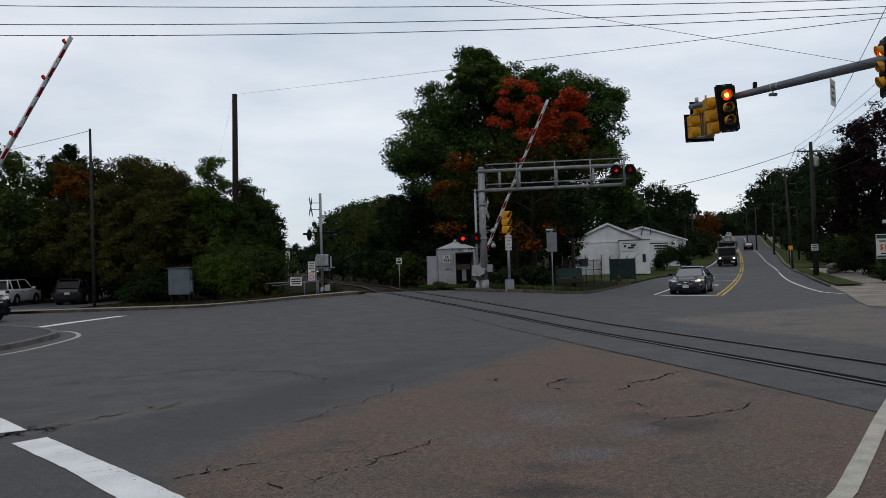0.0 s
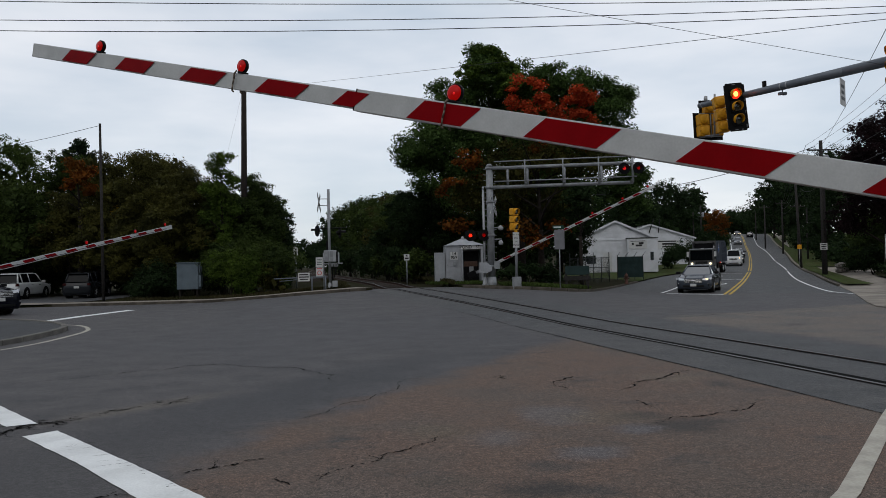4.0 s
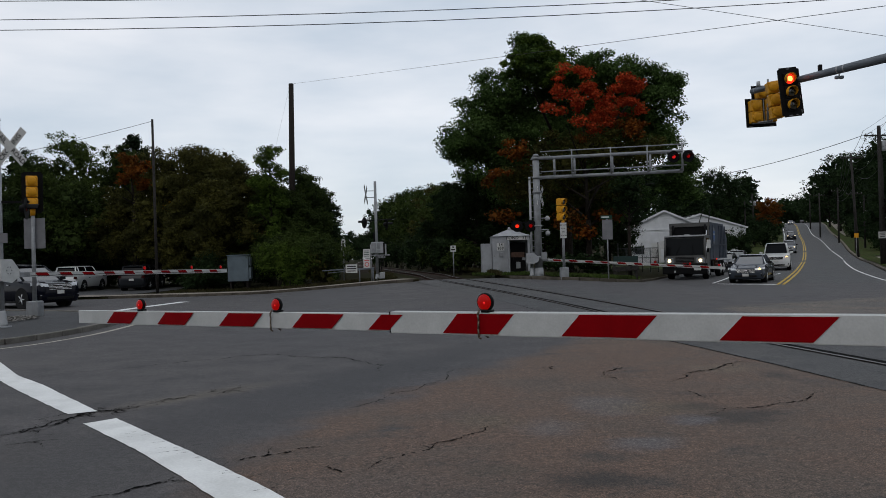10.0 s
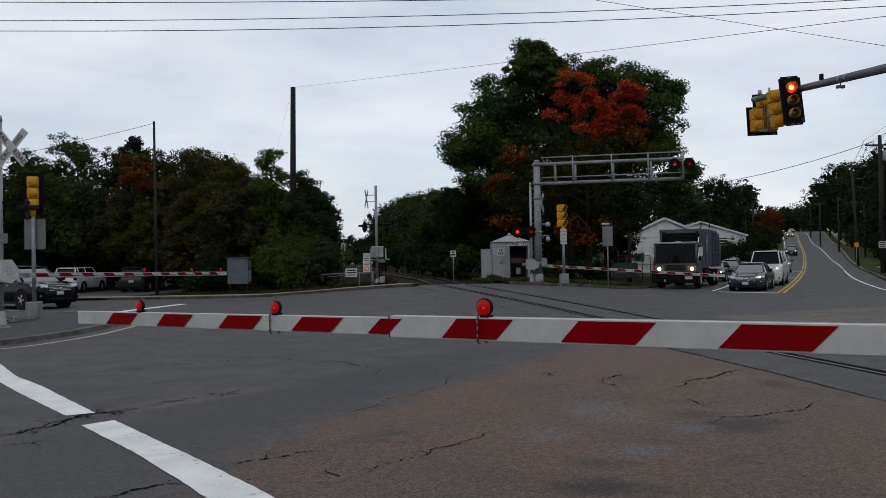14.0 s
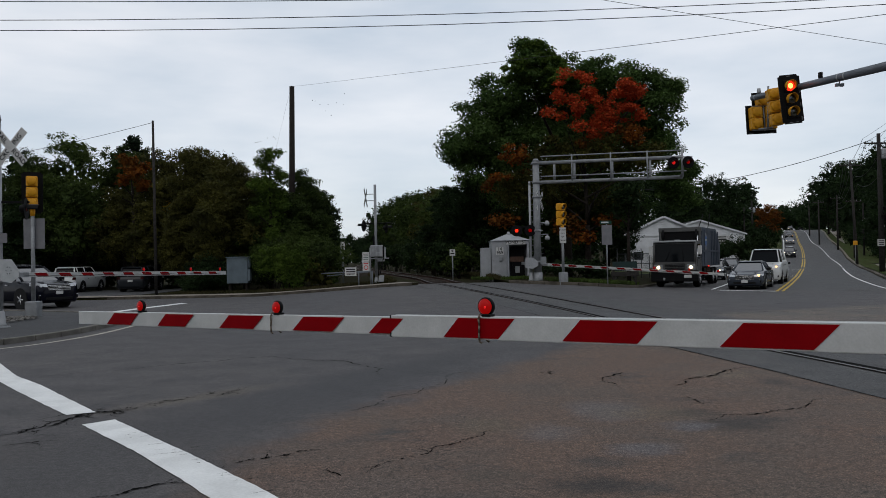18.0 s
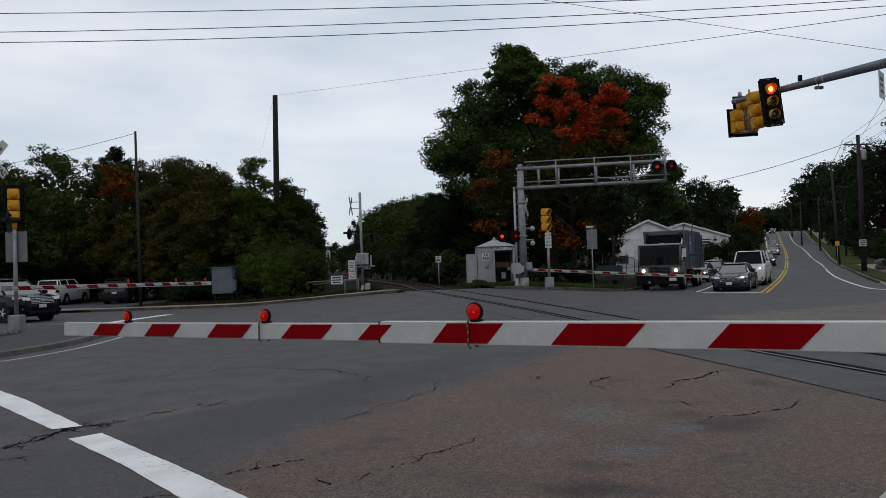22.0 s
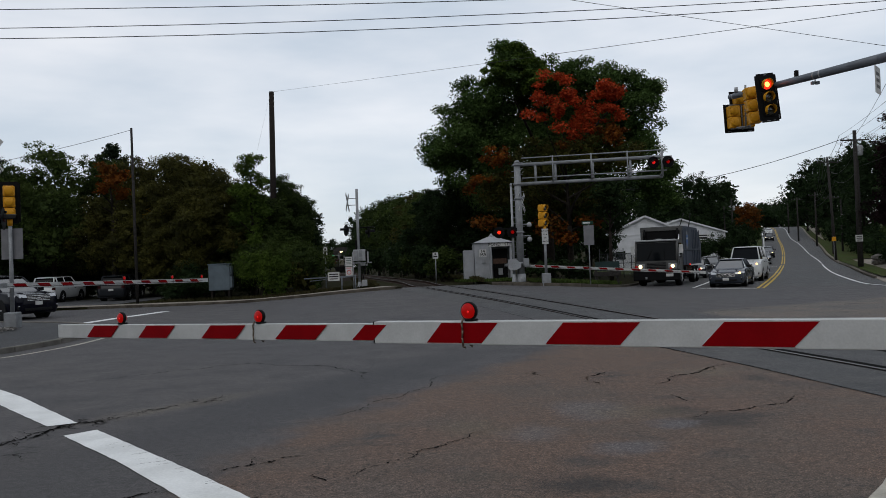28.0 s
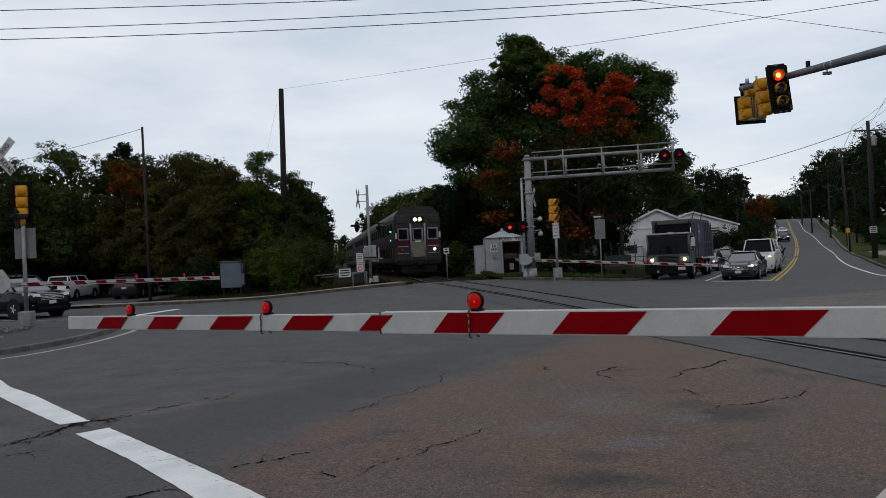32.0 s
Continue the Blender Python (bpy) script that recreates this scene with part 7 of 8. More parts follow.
ws = thing("road_sign", (48.6, 93.6, 0.3), "small orange warning plate on a post", "sign")
sign_plate("plate", ws, pose(-1.45, -2.0, 2.4), 0.5, 0.5, "sig_yellow", "orange-yellow plate")
tubed("post", "galv", ws, (-1.45, -1.95, -0.4), (-1.45, -1.95, 2.7), 0.03)

for i, (y, w, h) in enumerate([(97, 6, 3.0), (106, 7, 3.4), (116, 7, 3.6), (127, 8, 3.8), (139, 8, 4.0), (152, 9, 4.2), (168, 10, 4.4), (188, 11, 4.6), (212, 12, 5.0)]):
    x = interp(y, [p[1] for p in KERB_RIGHT], [p[0] for p in KERB_RIGHT]) + 6.5
    bush((x, y), w, 4.0, h, "leaf_oak", "dark shrubs along the climbing street", 440 + i, 2200, 0.34, 10)
# wires
for yy, za, zb, sag in ((20.0, 9.25, 9.33, 1.065), (20.2, 8.86, 9.81, 1.399), (20.4, 8.84, 10.12, 1.736)):
    wire("overhead_cable", (-32, yy, za), (38, yy, zb), sag, 0.010)
wire("overhead_cable", (-9.48, 52, 13.15), (9.73, 8.3, 4.69), 0.02, 0.0055)
wire("overhead_cable", (-6, 16, 8.52), (14, 16, 4.95), 0.02, 0.005)
wire("overhead_cable", (21.0, 84, 8.6), (35.6, 66, 10.9), 0.8, 0.025)
for k, dz in enumerate((0.2, 0.0, -0.5, -1.3, -2.4)):
    wire("overhead_cable", (35.6 + (k - 2) * 0.4, 66, 10.8 + dz), (13.0 + k * 0.5, 6.0, 11.5 + dz), 0.9, 0.012)
    wire("overhead_cable", (35.6 + (k - 2) * 0.4, 66, 10.8 + dz), (47.0 + (k - 2) * 0.4, 92, 11.6 + dz * 0.9), 0.7, 0.02)
    wire("overhead_cable", (47.0 + (k - 2) * 0.4, 92, 11.6 + dz * 0.9), (70, 142, 11.2 + dz * 0.7), 1.0, 0.025)
wire("overhead_cable", (36.1, 66, 10.9), (13.54, 20.0, 8.86), 0.3, 0.012)
wire("overhead_cable", (36.1, 66, 10.2), (14.6, 20.0, 7.2), 0.3, 0.010)
wire("overhead_cable", (-15.3, 42.6, 9.3), (-40, 50, 7.6), 0.6, 0.012)
wire("guy_wire", (-9.7, 52, 13.0), (-11.4, 51, 5.5), 0.02, 0.012, "thin guy wire from the tall pole into the trees")

# word on the approach lane, gravel on the island
lane_word = text("lane_word", "ONLY", 1.9, "white_paint", None, pose(21.3, 54.2, G(21.3, 54.2) + 0.03, 0, 0, 156) @ Matrix.Diagonal((0.52, 2.2, 1, 1)), 0.001)
tagged(lane_word, "white ONLY painted on the lane", "road marking", kind="structure")
b = B()
prism(b, [(-0.1, 0), (0.1, 0), (0.1, 1.6), (-0.1, 1.6)], 0, 0.004, "x")
bmesh.ops.transform(b, matrix=pose(29.28, 71.42, G(29.28, 71.42) + 0.04, 0, 90, 60), verts=b.verts[:])
tagged(obj("lane_arrow", b, "white_paint"), "white turn arrow painted on the lane", "road marking", kind="structure")
rg = np.random.default_rng(3)
n = 2400
ang, rad = rg.random(n) * 6.283, np.sqrt(rg.random(n))
p = np.stack([-13.5 + 1.05 * rad * np.cos(ang), 24.0 + 1.7 * rad * np.sin(ang), 0.155 + 0.05 * (1 - rad)], 1)
gv = cloud_mesh("gravel", leaf_cloud(p, np.tile([0, 0, 1.0], (n, 1)), 0.075, rg), "gravel")
tagged(gv, "pale loose stones on the corner island", "gravel", kind="stuff")
for k, (line, w, br) in enumerate([
        ([(-6.3, 12.4), (-5.2, 13.2), (-4.1, 14.0), (-3.15, 14.6), (-2.2, 13.9), (-1.25, 12.9), (-1.0, 12.67), (-0.92, 11.9)], 0.022, 1),
        ([(-2.65, 5.87), (-2.4, 6.1), (-2.1, 6.34)], 0.020, 2), ([(-1.9, 6.66), (-1.6, 7.0), (-1.3, 7.26), (-1.0, 7.4)], 0.018, 2),
        ([(-1.5, 8.77), (-0.9, 9.4), (-0.6, 10.1), (-0.28, 10.65), (0.02, 11.3), (0.5, 12.6)], 0.010, 2),
        ([(-0.8, 6.6), (-0.4, 6.85), (-0.15, 7.25), (0.3, 7.7), (0.6, 8.1)], 0.010, 4), ([(-1.01, 6.56), (-0.85, 6.38)], 0.02, 1),
        ([(2.17, 11.13), (2.4, 11.5), (2.6, 11.75)], 0.024, 1), ([(2.17, 11.13), (2.3, 10.5)], 0.018, 1),
        ([(2.88, 10.3), (3.2, 10.85), (3.5, 11.15), (4.1, 11.75), (4.55, 12.1)], 0.026, 3), ([(2.89, 9.64), (2.96, 9.1)], 0.018, 1),
        ([(2.85, 8.5), (3.25, 8.5), (3.6, 8.72), (3.85, 8.78), (4.15, 9.15), (4.35, 9.3)], 0.018, 3), ([(1.36, 11.8), (1.55, 12.05), (1.6, 11.6)], 0.02, 1),
        ([(-4.26, 7.69), (-4.0, 7.85), (-3.8, 7.9)], 0.012, 1), ([(7.2, 22.6), (9.4, 23.4), (11.8, 23.0)], 0.03, 2), ([(10.4, 27.0), (12.0, 27.8), (14.2, 27.4)], 0.04, 2)]):
    crack(line, w * 0.9, 0.16, k, br, 0.35)
# the seam along the newer asphalt beside the rails
SEAM = [(x - 2.13 * math.cos(0.16), y - 2.13 * math.sin(0.16)) for x, y in TRACK if 5.0 < y < 30.0]
crack(SEAM[::4] + [SEAM[-1]], 0.022, 0.012, 90, 0, 0.05)
# the broken joint between the two halves of the stop bar
rc = random.Random(31)
JOINT = [(-4.9, 7.7), (-4.57, 8.16), (-4.31, 8.55), (-4.19, 9.1), (-4.05, 9.42), (-3.8, 9.27), (-3.68, 9.65), (-3.4, 10.05), (-3.05, 10.52), (-2.75, 10.8)]
crack(JOINT[:5], 0.012, 0.2, 40, 8, 0.0)
crack(JOINT[2:6], 0.026, 0.22, 41, 8, 0.0)
crack(JOINT[5:], 0.013, 0.2, 42, 8, 0.6)
for k in range(30):
    q = rc.randrange(len(JOINT) - 1)
    (ax, ay), (bx, by) = JOINT[q], JOINT[q + 1]
    f = rc.random()
    x, y = ax + (bx - ax) * f + rc.uniform(-0.16, 0.16), ay + (by - ay) * f + rc.uniform(-0.16, 0.16)
    e = rc.uniform(0.15, 0.45)
    crack([(x, y), (x + e * (bx - ax) + rc.uniform(-.08, .08), y + e * (by - ay) + rc.uniform(-.08, .08))], rc.uniform(0.008, 0.022), 0.25, 50 + k, 1, 0.1)
# scratches worn into the paint of the stop bar
for k in range(16):
    f = rc.random()
    x, y = -3.55 + 2.35 * f + rc.uniform(-0.12, 0.12), 8.45 - 2.75 * f + rc.uniform(-0.08, 0.08)
    e = rc.uniform(0.08, 0.30)
    crack([(x, y), (x + e, y + e * 0.45)], rc.uniform(0.003, 0.007), 0.05, 200 + k, 0, 0.5, 0.0105)
mh = area("drain_cover", [(20.4, 31.2), (24.5, 33.6), (24.9, 32.9), (20.8, 30.5)], 0.006, "asphalt_patch", 3)
tagged(mh, "dark patched trench in the asphalt", "road", kind="structure")

# tall leaf-dark ring behind the footway, out of view, added to block low sky
rb = np.random.default_rng(77)
b = B()
ring = []
for k in range(61):
    a = radians(165 + 210 * k / 60)
    r = 62 + rb.uniform(-5, 5)
    h = 18 + rb.uniform(-3, 3.5)
    ring.append([b.verts.new((r * math.cos(a), r * math.sin(a), z)) for z in (-0.3, h * 0.6, h)])
for p, q in zip(ring, ring[1:]):
    for i in range(2):
        b.faces.new((p[i], p[i + 1], q[i + 1], q[i]))
bmesh.ops.recalc_face_normals(b, faces=b.faces[:])
tagged(obj("backdrop", b, "leaf_oak"), "unseen dark ring added round the junction to block low sky", "backdrop", kind="structure")

lot = area("car_park", [(-70, 42.4), (-17.5, 42.0), (-16.2, 43), (-16.2, 47), (-17.5, 59), (-70, 59)], 0.128, "asphalt_patch", 4.0)
tagged(lot, "dark asphalt parking area before the woods", "car park", kind="structure")
apron = area("drive_apron", [(-30, 40.4), (-17.2, 40.0), (-17.6, 42.1), (-30, 42.4)], 0.134, "path", 3.0)
tagged(apron, "pale concrete apron of the parking entrance", "pavement", kind="structure")

# ---- vehicles: local +x is forward ----


def wheel(parent, x, y, r, w, side, steel=False):
    b = B()
    lathe(b, [(r * 0.62, -w / 2), (r * 0.94, -w / 2), (r, -w * 0.32), (r, w * 0.32), (r * 0.94, w / 2), (r * 0.62, w / 2)], 20, Matrix.Translation((x, y, r)) @ Matrix.Rotation(radians(90), 4, "X"))
    t = part("wheel", b, "tyre", parent, "black tyre")
    b = B()
    s = side
    lathe(b, [(r * 0.64, 0), (r * 0.60, w * 0.12), (r * 0.2, w * 0.05), (0.0001, w * 0.08)], 16, Matrix.Translation((x, y + s * w * 0.40, r)) @ Matrix.Rotation(radians(-90 * s), 4, "X"))
    part("rim", b, "rim", t, "alloy wheel rim")
    for k in range(5):
        a = k * 2 * math.pi / 5
        b = B()
        c, sn = math.cos(a), math.sin(a)
        tube(b, (x, y + s * w * 0.52, r), (x + r * 0.56 * c, y + s * w * 0.52, r + r * 0.56 * sn), r * 0.10, r * 0.07, 5)
        part("spoke", b, "rim", t)


def loft(bm, rings, caps=True, smooth=False):
    vs = [[bm.verts.new(c) for c in r] for r in rings]
    k = len(rings[0])
    for a, b in zip(vs, vs[1:]):
        for i in range(k):
            f = bm.faces.new((a[i], a[(i + 1) % k], b[(i + 1) % k], b[i]))
            f.smooth = smooth
    if caps:
        bm.faces.new(vs[0][::-1])
        bm.faces.new(vs[-1])
    bmesh.ops.recalc_face_normals(bm, faces=bm.faces[:])


def car(name, label, L, W, H, paint, hood=0.93, belt=0.98, ws=(0.30, 0.08), roof=(0.02, -0.26), rear=-0.36, nose=0.62, ground=0.19, wr=0.33, head="head_off", lit=None, tail_h=None,
        grille="trim", cat="car", wb=0.285, bumper_trim=False, roof_rails=False, sh=0.16, chrome=False, group="cars", glass="glass"):
    """A car body lofted from cross sections, with glasshouse, pillars, roof, wheels, lamps, grille, mirrors and plates.
    Lengths along x are given as shares of L from the middle; heights in metres."""
    t = thing(name, (0, 0, 0), label, cat, group)
    hw = W / 2
    th = tail_h or belt
    xs = [0.5, 0.494, 0.475, 0.435, ws[0] + 0.02, ws[0] - 0.06, rear - 0.02, -0.465, -0.49, -0.5]
    tops = [nose - 0.14, nose - 0.03, nose + 0.05, nose + 0.09, hood, belt, th, th - 0.06 if th < 1.05 else th - 0.02, th - 0.14, th - 0.3]
    wid = [0.64, 0.82, 0.93, 0.985, 1.0, 1.0, 1.0, 0.975, 0.90, 0.78]
    bots = [ground + 0.12, ground + 0.05, ground, ground, ground, ground, ground, ground + 0.03, ground + 0.1, ground + 0.16]
    rings = []
    for x, z, w, zb in zip(xs, tops, wid, bots):
        y = hw * w
        zm = zb + (z - zb) * 0.55
        rings.append([(x * L, -y * 0.90, zb), (x * L, -y * 0.985, zb + (z - zb) * 0.25), (x * L, -y, zm), (x * L, -y * 0.955, z - 0.045), (x * L, -y * 0.86, z),
                      (x * L, y * 0.86, z), (x * L, y * 0.955, z - 0.045), (x * L, y, zm), (x * L, y * 0.985, zb + (z - zb) * 0.25), (x * L, y * 0.90, zb)])
    b = B()
    loft(b, rings)
    for f in b.faces:
        f.smooth = True
    body = part("body", b, paint, t)
    m = body.modifiers.new("edge", "BEVEL")
    m.width, m.segments, m.limit_method, m.angle_limit = 0.02, 2, "ANGLE", radians(35)
    # glasshouse
    x0, x1, x2, x3 = ws[0] * L, ws[1] * L, roof[1] * L, rear * L
    yb, yr = hw * 0.86, hw * (0.62 if H < 1.6 else 0.68)
    b = B()
    loft(b, [[(x0, -yb * 0.95, hood - 0.03), (x0, yb * 0.95, hood - 0.03), (x0 - 0.02, yb * 0.95, hood), (x0 - 0.02, -yb * 0.95, hood)],
             [(x1, -yb, belt - 0.05), (x1, yb, belt - 0.05), (x1, yr, H - 0.04), (x1, -yr, H - 0.04)],
             [(x2, -yb, belt - 0.05), (x2, yb, belt - 0.05), (x2, yr * 0.98, H - 0.05), (x2, -yr * 0.98, H - 0.05)],
             [(x3, -yb * 0.92, th - 0.05), (x3, yb * 0.92, th - 0.05), (x3, yb * 0.9, th), (x3, -yb * 0.9, th)]])
    part("windows", b, glass, t, "dark tinted window glass").name = "window_glass"
    b = B()
    loft(b, [[(x1 + 0.10, -yr * 0.97, H - 0.055), (x1 + 0.10, yr * 0.97, H - 0.055), (x1 + 0.10, yr * 0.95, H - 0.03), (x1 + 0.10, -yr * 0.95, H - 0.03)],
             [(x1 - 0.15, -yr * 1.02, H - 0.05), (x1 - 0.15, yr * 1.02, H - 0.05), (x1 - 0.15, yr * 0.85, H), (x1 - 0.15, -yr * 0.85, H)],
             [(x2 + 0.1, -yr * 1.02, H - 0.06), (x2 + 0.1, yr * 1.02, H - 0.06), (x2 + 0.1, yr * 0.85, H - 0.005), (x2 + 0.1, -yr * 0.85, H - 0.005)],
             [(x2 - 0.14, -yr * 0.97, H - 0.08), (x2 - 0.14, yr * 0.97, H - 0.08), (x2 - 0.14, yr * 0.9, H - 0.05), (x2 - 0.14, -yr * 0.9, H - 0.05)]])
    part("roof", b, paint, t)
    for s in (-1, 1):
        for (xa, za, xb, zb, r) in ((x0 - 0.02, hood - 0.01, x1 + 0.02, H - 0.05, 0.045), (x3 + 0.03, th - 0.02, x2 - 0.05, H - 0.06, 0.06), ((x1 + x2) / 2 + 0.1, belt - 0.02, (x1 + x2) / 2 + 0.05, H - 0.05, 0.04),
                                    (x2 + 0.25 if H > 1.6 else x2 - 0.1, belt - 0.02, x2 + 0.2 if H > 1.6 else x2 + 0.02, H - 0.06, 0.05)):
            ya = yb * (0.955 if (xa, za) == (x0 - 0.02, hood - 0.01) else (0.92 if xa < x2 - 0.05 and za == th - 0.02 else 1.0))
            tubed("pillar", paint, t, (xa, s * ya, za), (xb, s * yr * 1.0, zb), r, r * 0.85, 6)
        for k, xw in enumerate((wb * L, -wb * L)):
            b = B()
            lathe(b, [(wr * 1.18, -0.13), (wr * 1.18, 0.13)], 20, Matrix.Translation((xw, s * (hw - 0.125), wr + 0.02)) @ Matrix.Rotation(radians(90), 4, "X"))
            part("wheel_arch", b, "trim", t)
            wheel(t, xw, s * (hw - 0.115), wr, 0.22, s)
        b = B()
        box(b, -0.07, 0.07, -0.11, 0.11, -0.07, 0.07, 0.03)
        o = part("mirror", b, "trim" if paint != "p_white" else paint, t)
        o.matrix_basis = Matrix.Translation((x0 - 0.28, s * (hw + 0.08), belt + 0.05))
        zl = nose + 0.02
        b = B()
        loft(b, [[(0.455 * L, s * hw * 0.50, zl - sh * 0.35), (0.4985 * L, s * hw * 0.50, zl - sh * 0.35), (0.493 * L, s * hw * 0.52, zl + sh * 0.18), (0.455 * L, s * hw * 0.52, zl + sh * 0.18)],
                 [(0.44 * L, s * hw * 0.78, zl - sh * 0.40), (0.493 * L, s * hw * 0.78, zl - sh * 0.40), (0.484 * L, s * hw * 0.80, zl + sh * 0.38), (0.44 * L, s * hw * 0.80, zl + sh * 0.38)],
                 [(0.40 * L, s * hw * 0.975, zl - sh * 0.10), (0.452 * L, s * hw * 0.975, zl - sh * 0.10), (0.440 * L, s * hw * 0.975, zl + sh * 0.50), (0.40 * L, s * hw * 0.975, zl + sh * 0.50)]])
        hm = lit[0 if s < 0 else 1] if lit else head
        part("headlamp", b, "head_off" if hm in ("head_on", "head_amber") else hm, t, "clear headlamp")
        if hm in ("head_on", "head_amber"):
            b = B()
            ball(b, (0.489 * L, s * hw * 0.74, zl), 0.065, 0.35, 1, 0.8, 10)
            part("lit_lamp", b, hm, t, "glowing lamp")
        b = B()
        prism(b, [(s * hw * 0.70, th - 0.24), (s * hw * 0.95, th - 0.24), (s * hw * 0.93, th - 0.08), (s * hw * 0.74, th - 0.08)], -0.497 * L, -0.45 * L, "x")
        part("tail_lamp", b, "tail", t, "red tail lamp")
        for xh in (0.10, -0.12):
            boxed("door_handle", "trim" if not chrome else "chrome", t, (xh * L - 0.09, xh * L + 0.09, s * hw - 0.012, s * hw + 0.02, belt - 0.2, belt - 0.16), 0.008)
        if roof_rails:
            tubed("roof_rail", "trim", t, (x1 - 0.2, s * yr * 0.9, H + 0.03), (x2 + 0.1, s * yr * 0.9, H + 0.03), 0.02)
    b = B()
    box(b, 0.48 * L, 0.501 * L, -hw * 0.50, hw * 0.50, nose - 0.20, nose + 0.03, 0.02)
    gr = part("grille", b, grille, t, "radiator grille")
    for k in range(4):
        z = nose - 0.185 + 0.058 * k
        boxed("grille_bar", "chrome", gr, (0.499 * L, 0.504 * L, -hw * 0.50, hw * 0.50, z, z + (0.026 if chrome else 0.012)), 0.004)
    boxed("emblem", "chrome", gr, (0.501 * L, 0.508 * L, -0.08, 0.08, nose - 0.11, nose - 0.05), 0.01)
    boxed("bumper_intake", "trim", t, (0.46 * L, 0.501 * L, -hw * 0.60, hw * 0.60, ground + 0.10, ground + 0.22), 0.02)
    for s in (-1, 1):
        boxed("fog_lamp_recess", "trim", t, (0.44 * L, 0.493 * L, s * hw * 0.74 - 0.13, s * hw * 0.74 + 0.13, ground + 0.16, ground + 0.28), 0.02)
        if chrome:
            boxed("fog_lamp_trim", "chrome", t, (0.45 * L, 0.495 * L, s * hw * 0.74 - 0.12, s * hw * 0.74 + 0.12, ground + 0.285, ground + 0.315), 0.006)
        boxed("hood_crease", paint, t, (ws[0] * L, 0.45 * L, s * hw * 0.52 - 0.02, s * hw * 0.52 + 0.02, hood - 0.10, hood - 0.045), 0.01)
        boxed("sill", "trim", t, (-0.20 * L, 0.20 * L, s * hw * 0.97 - 0.03, s * hw * 0.97 + 0.03, ground - 0.02, ground + 0.08), 0.01)
    boxed("number_plate", "sign_white", t, (0.500 * L, 0.506 * L, -0.15, 0.15, nose - 0.36, nose - 0.22), 0.004)
    boxed("rear_plate", "sign_white", t, (-0.506 * L, -0.496 * L, -0.16, 0.16, th - 0.42, th - 0.28), 0.004)
    boxed("underside", "trim", t, (-0.46 * L, 0.46 * L, -hw * 0.85, hw * 0.85, ground - 0.02, ground + 0.15))
    return t


def set_at(ob, x, y, heading):
    ob.matrix_basis = pose(x, y, G(x, y) + (0.14 if y > 36 else 0.012), 0, 0, heading)
    return ob


LANE1 = [(12.9, 45.0), (18.95, 57), (22.6, 64), (28, 76), (37, 90), (44.7, 104), (51.4, 118.5), (65.2, 150), (76, 175.7), (102, 236), (148, 340), (181, 412)]
LANE2 = [(15.35, 41.0), (18.9, 47.5), (21.5, 52.5), (27.2, 65.5), (38.4, 90.7), (51.2, 118.5), (65.2, 150), (76, 175.7), (102, 236), (148, 340), (181, 412)]
LANE_UP = [(19.5, 40), (24.4, 51), (31.2, 65.5), (42.9, 90.7), (55.6, 118.5), (69.5, 150), (80.3, 175.7), (106, 236), (152, 340)]


def on_lane(lane, y, back):
    """Pose of a vehicle whose nose is at depth y on a lane and whose middle lies back behind it; it faces down the street."""
    xs, ys = [p[0] for p in lane], [p[1] for p in lane]
    a = Vector((interp(y, ys, xs), y))
    y2 = y + back * 1.8
    c = Vector((interp(y2, ys, xs), y2))
    d = (a - c).normalized()
    mid = a - d * back
    z0, z1 = G(a.x, a.y), G(c.x, c.y)
    pitch = math.degrees(math.atan2(z1 - z0, (c - a).length))
    return pose(mid.x, mid.y, G(mid.x, mid.y) + 0.014, 0, pitch, math.degrees(math.atan2(d.y, d.x)))


sedan = car("sedan_car", "grey-blue sedan with a chrome grille waiting at the stop line", 4.84, 1.83, 1.45, "p_grey", 0.95, 0.98, (0.24, 0.05), (0.05, -0.22), -0.38, 0.70, grille="trim", lit=("head_off", "head_amber"), chrome=True)
sedan.matrix_basis = on_lane(LANE2, 41.2, 2.4)
suv = car("navy_suv", "dark navy SUV with chrome grille waiting at the corner", 5.17, 1.99, 1.77, "p_navy", 1.12, 1.14, (0.27, 0.08), (0.08, -0.40), -0.47, 0.93, 0.24, 0.38, sh=0.2, tail_h=1.14, roof_rails=True, grille="trim", chrome=True)
set_at(suv, -17.95, 34.2, -31)
wsuv = car("white_suv", "white SUV parked facing the woods", 4.7, 1.83, 1.73, "p_white", 1.08, 1.10, (0.24, 0.09), (0.1, -0.41), -0.47, 0.84, 0.22, 0.36, tail_h=1.10, roof_rails=True, glass="glass_dark")
set_at(wsuv, -25.65, 56.6, 88)
dsuv = car("dark_suv", "dark charcoal SUV parked facing the woods", 4.5, 1.85, 1.68, "p_dark", 1.05, 1.08, (0.24, 0.09), (0.1, -0.40), -0.47, 0.82, 0.22, 0.36, tail_h=1.08, roof_rails=True, glass="glass_dark")
set_at(dsuv, -20.9, 55.6, 92)
van = car("white_van", "white full-size van with a black grille and amber lamp", 6.1, 2.03, 2.10, "p_white", 1.30, 1.30, (0.30, 0.20), (0.2, -0.485), -0.495, 1.02, 0.26, 0.38, lit=("head_off", "head_amber"), sh=0.24, tail_h=1.3, cat="van", glass="glass_dark")
queue_a = car("dark_sedan", "dark sedan with lit lamps queuing behind the lorry", 4.6, 1.8, 1.45, "p_dark", 0.95, 0.98, (0.24, 0.05), (0.05, -0.24), -0.38, 0.68, lit=("head_on", "head_on"))
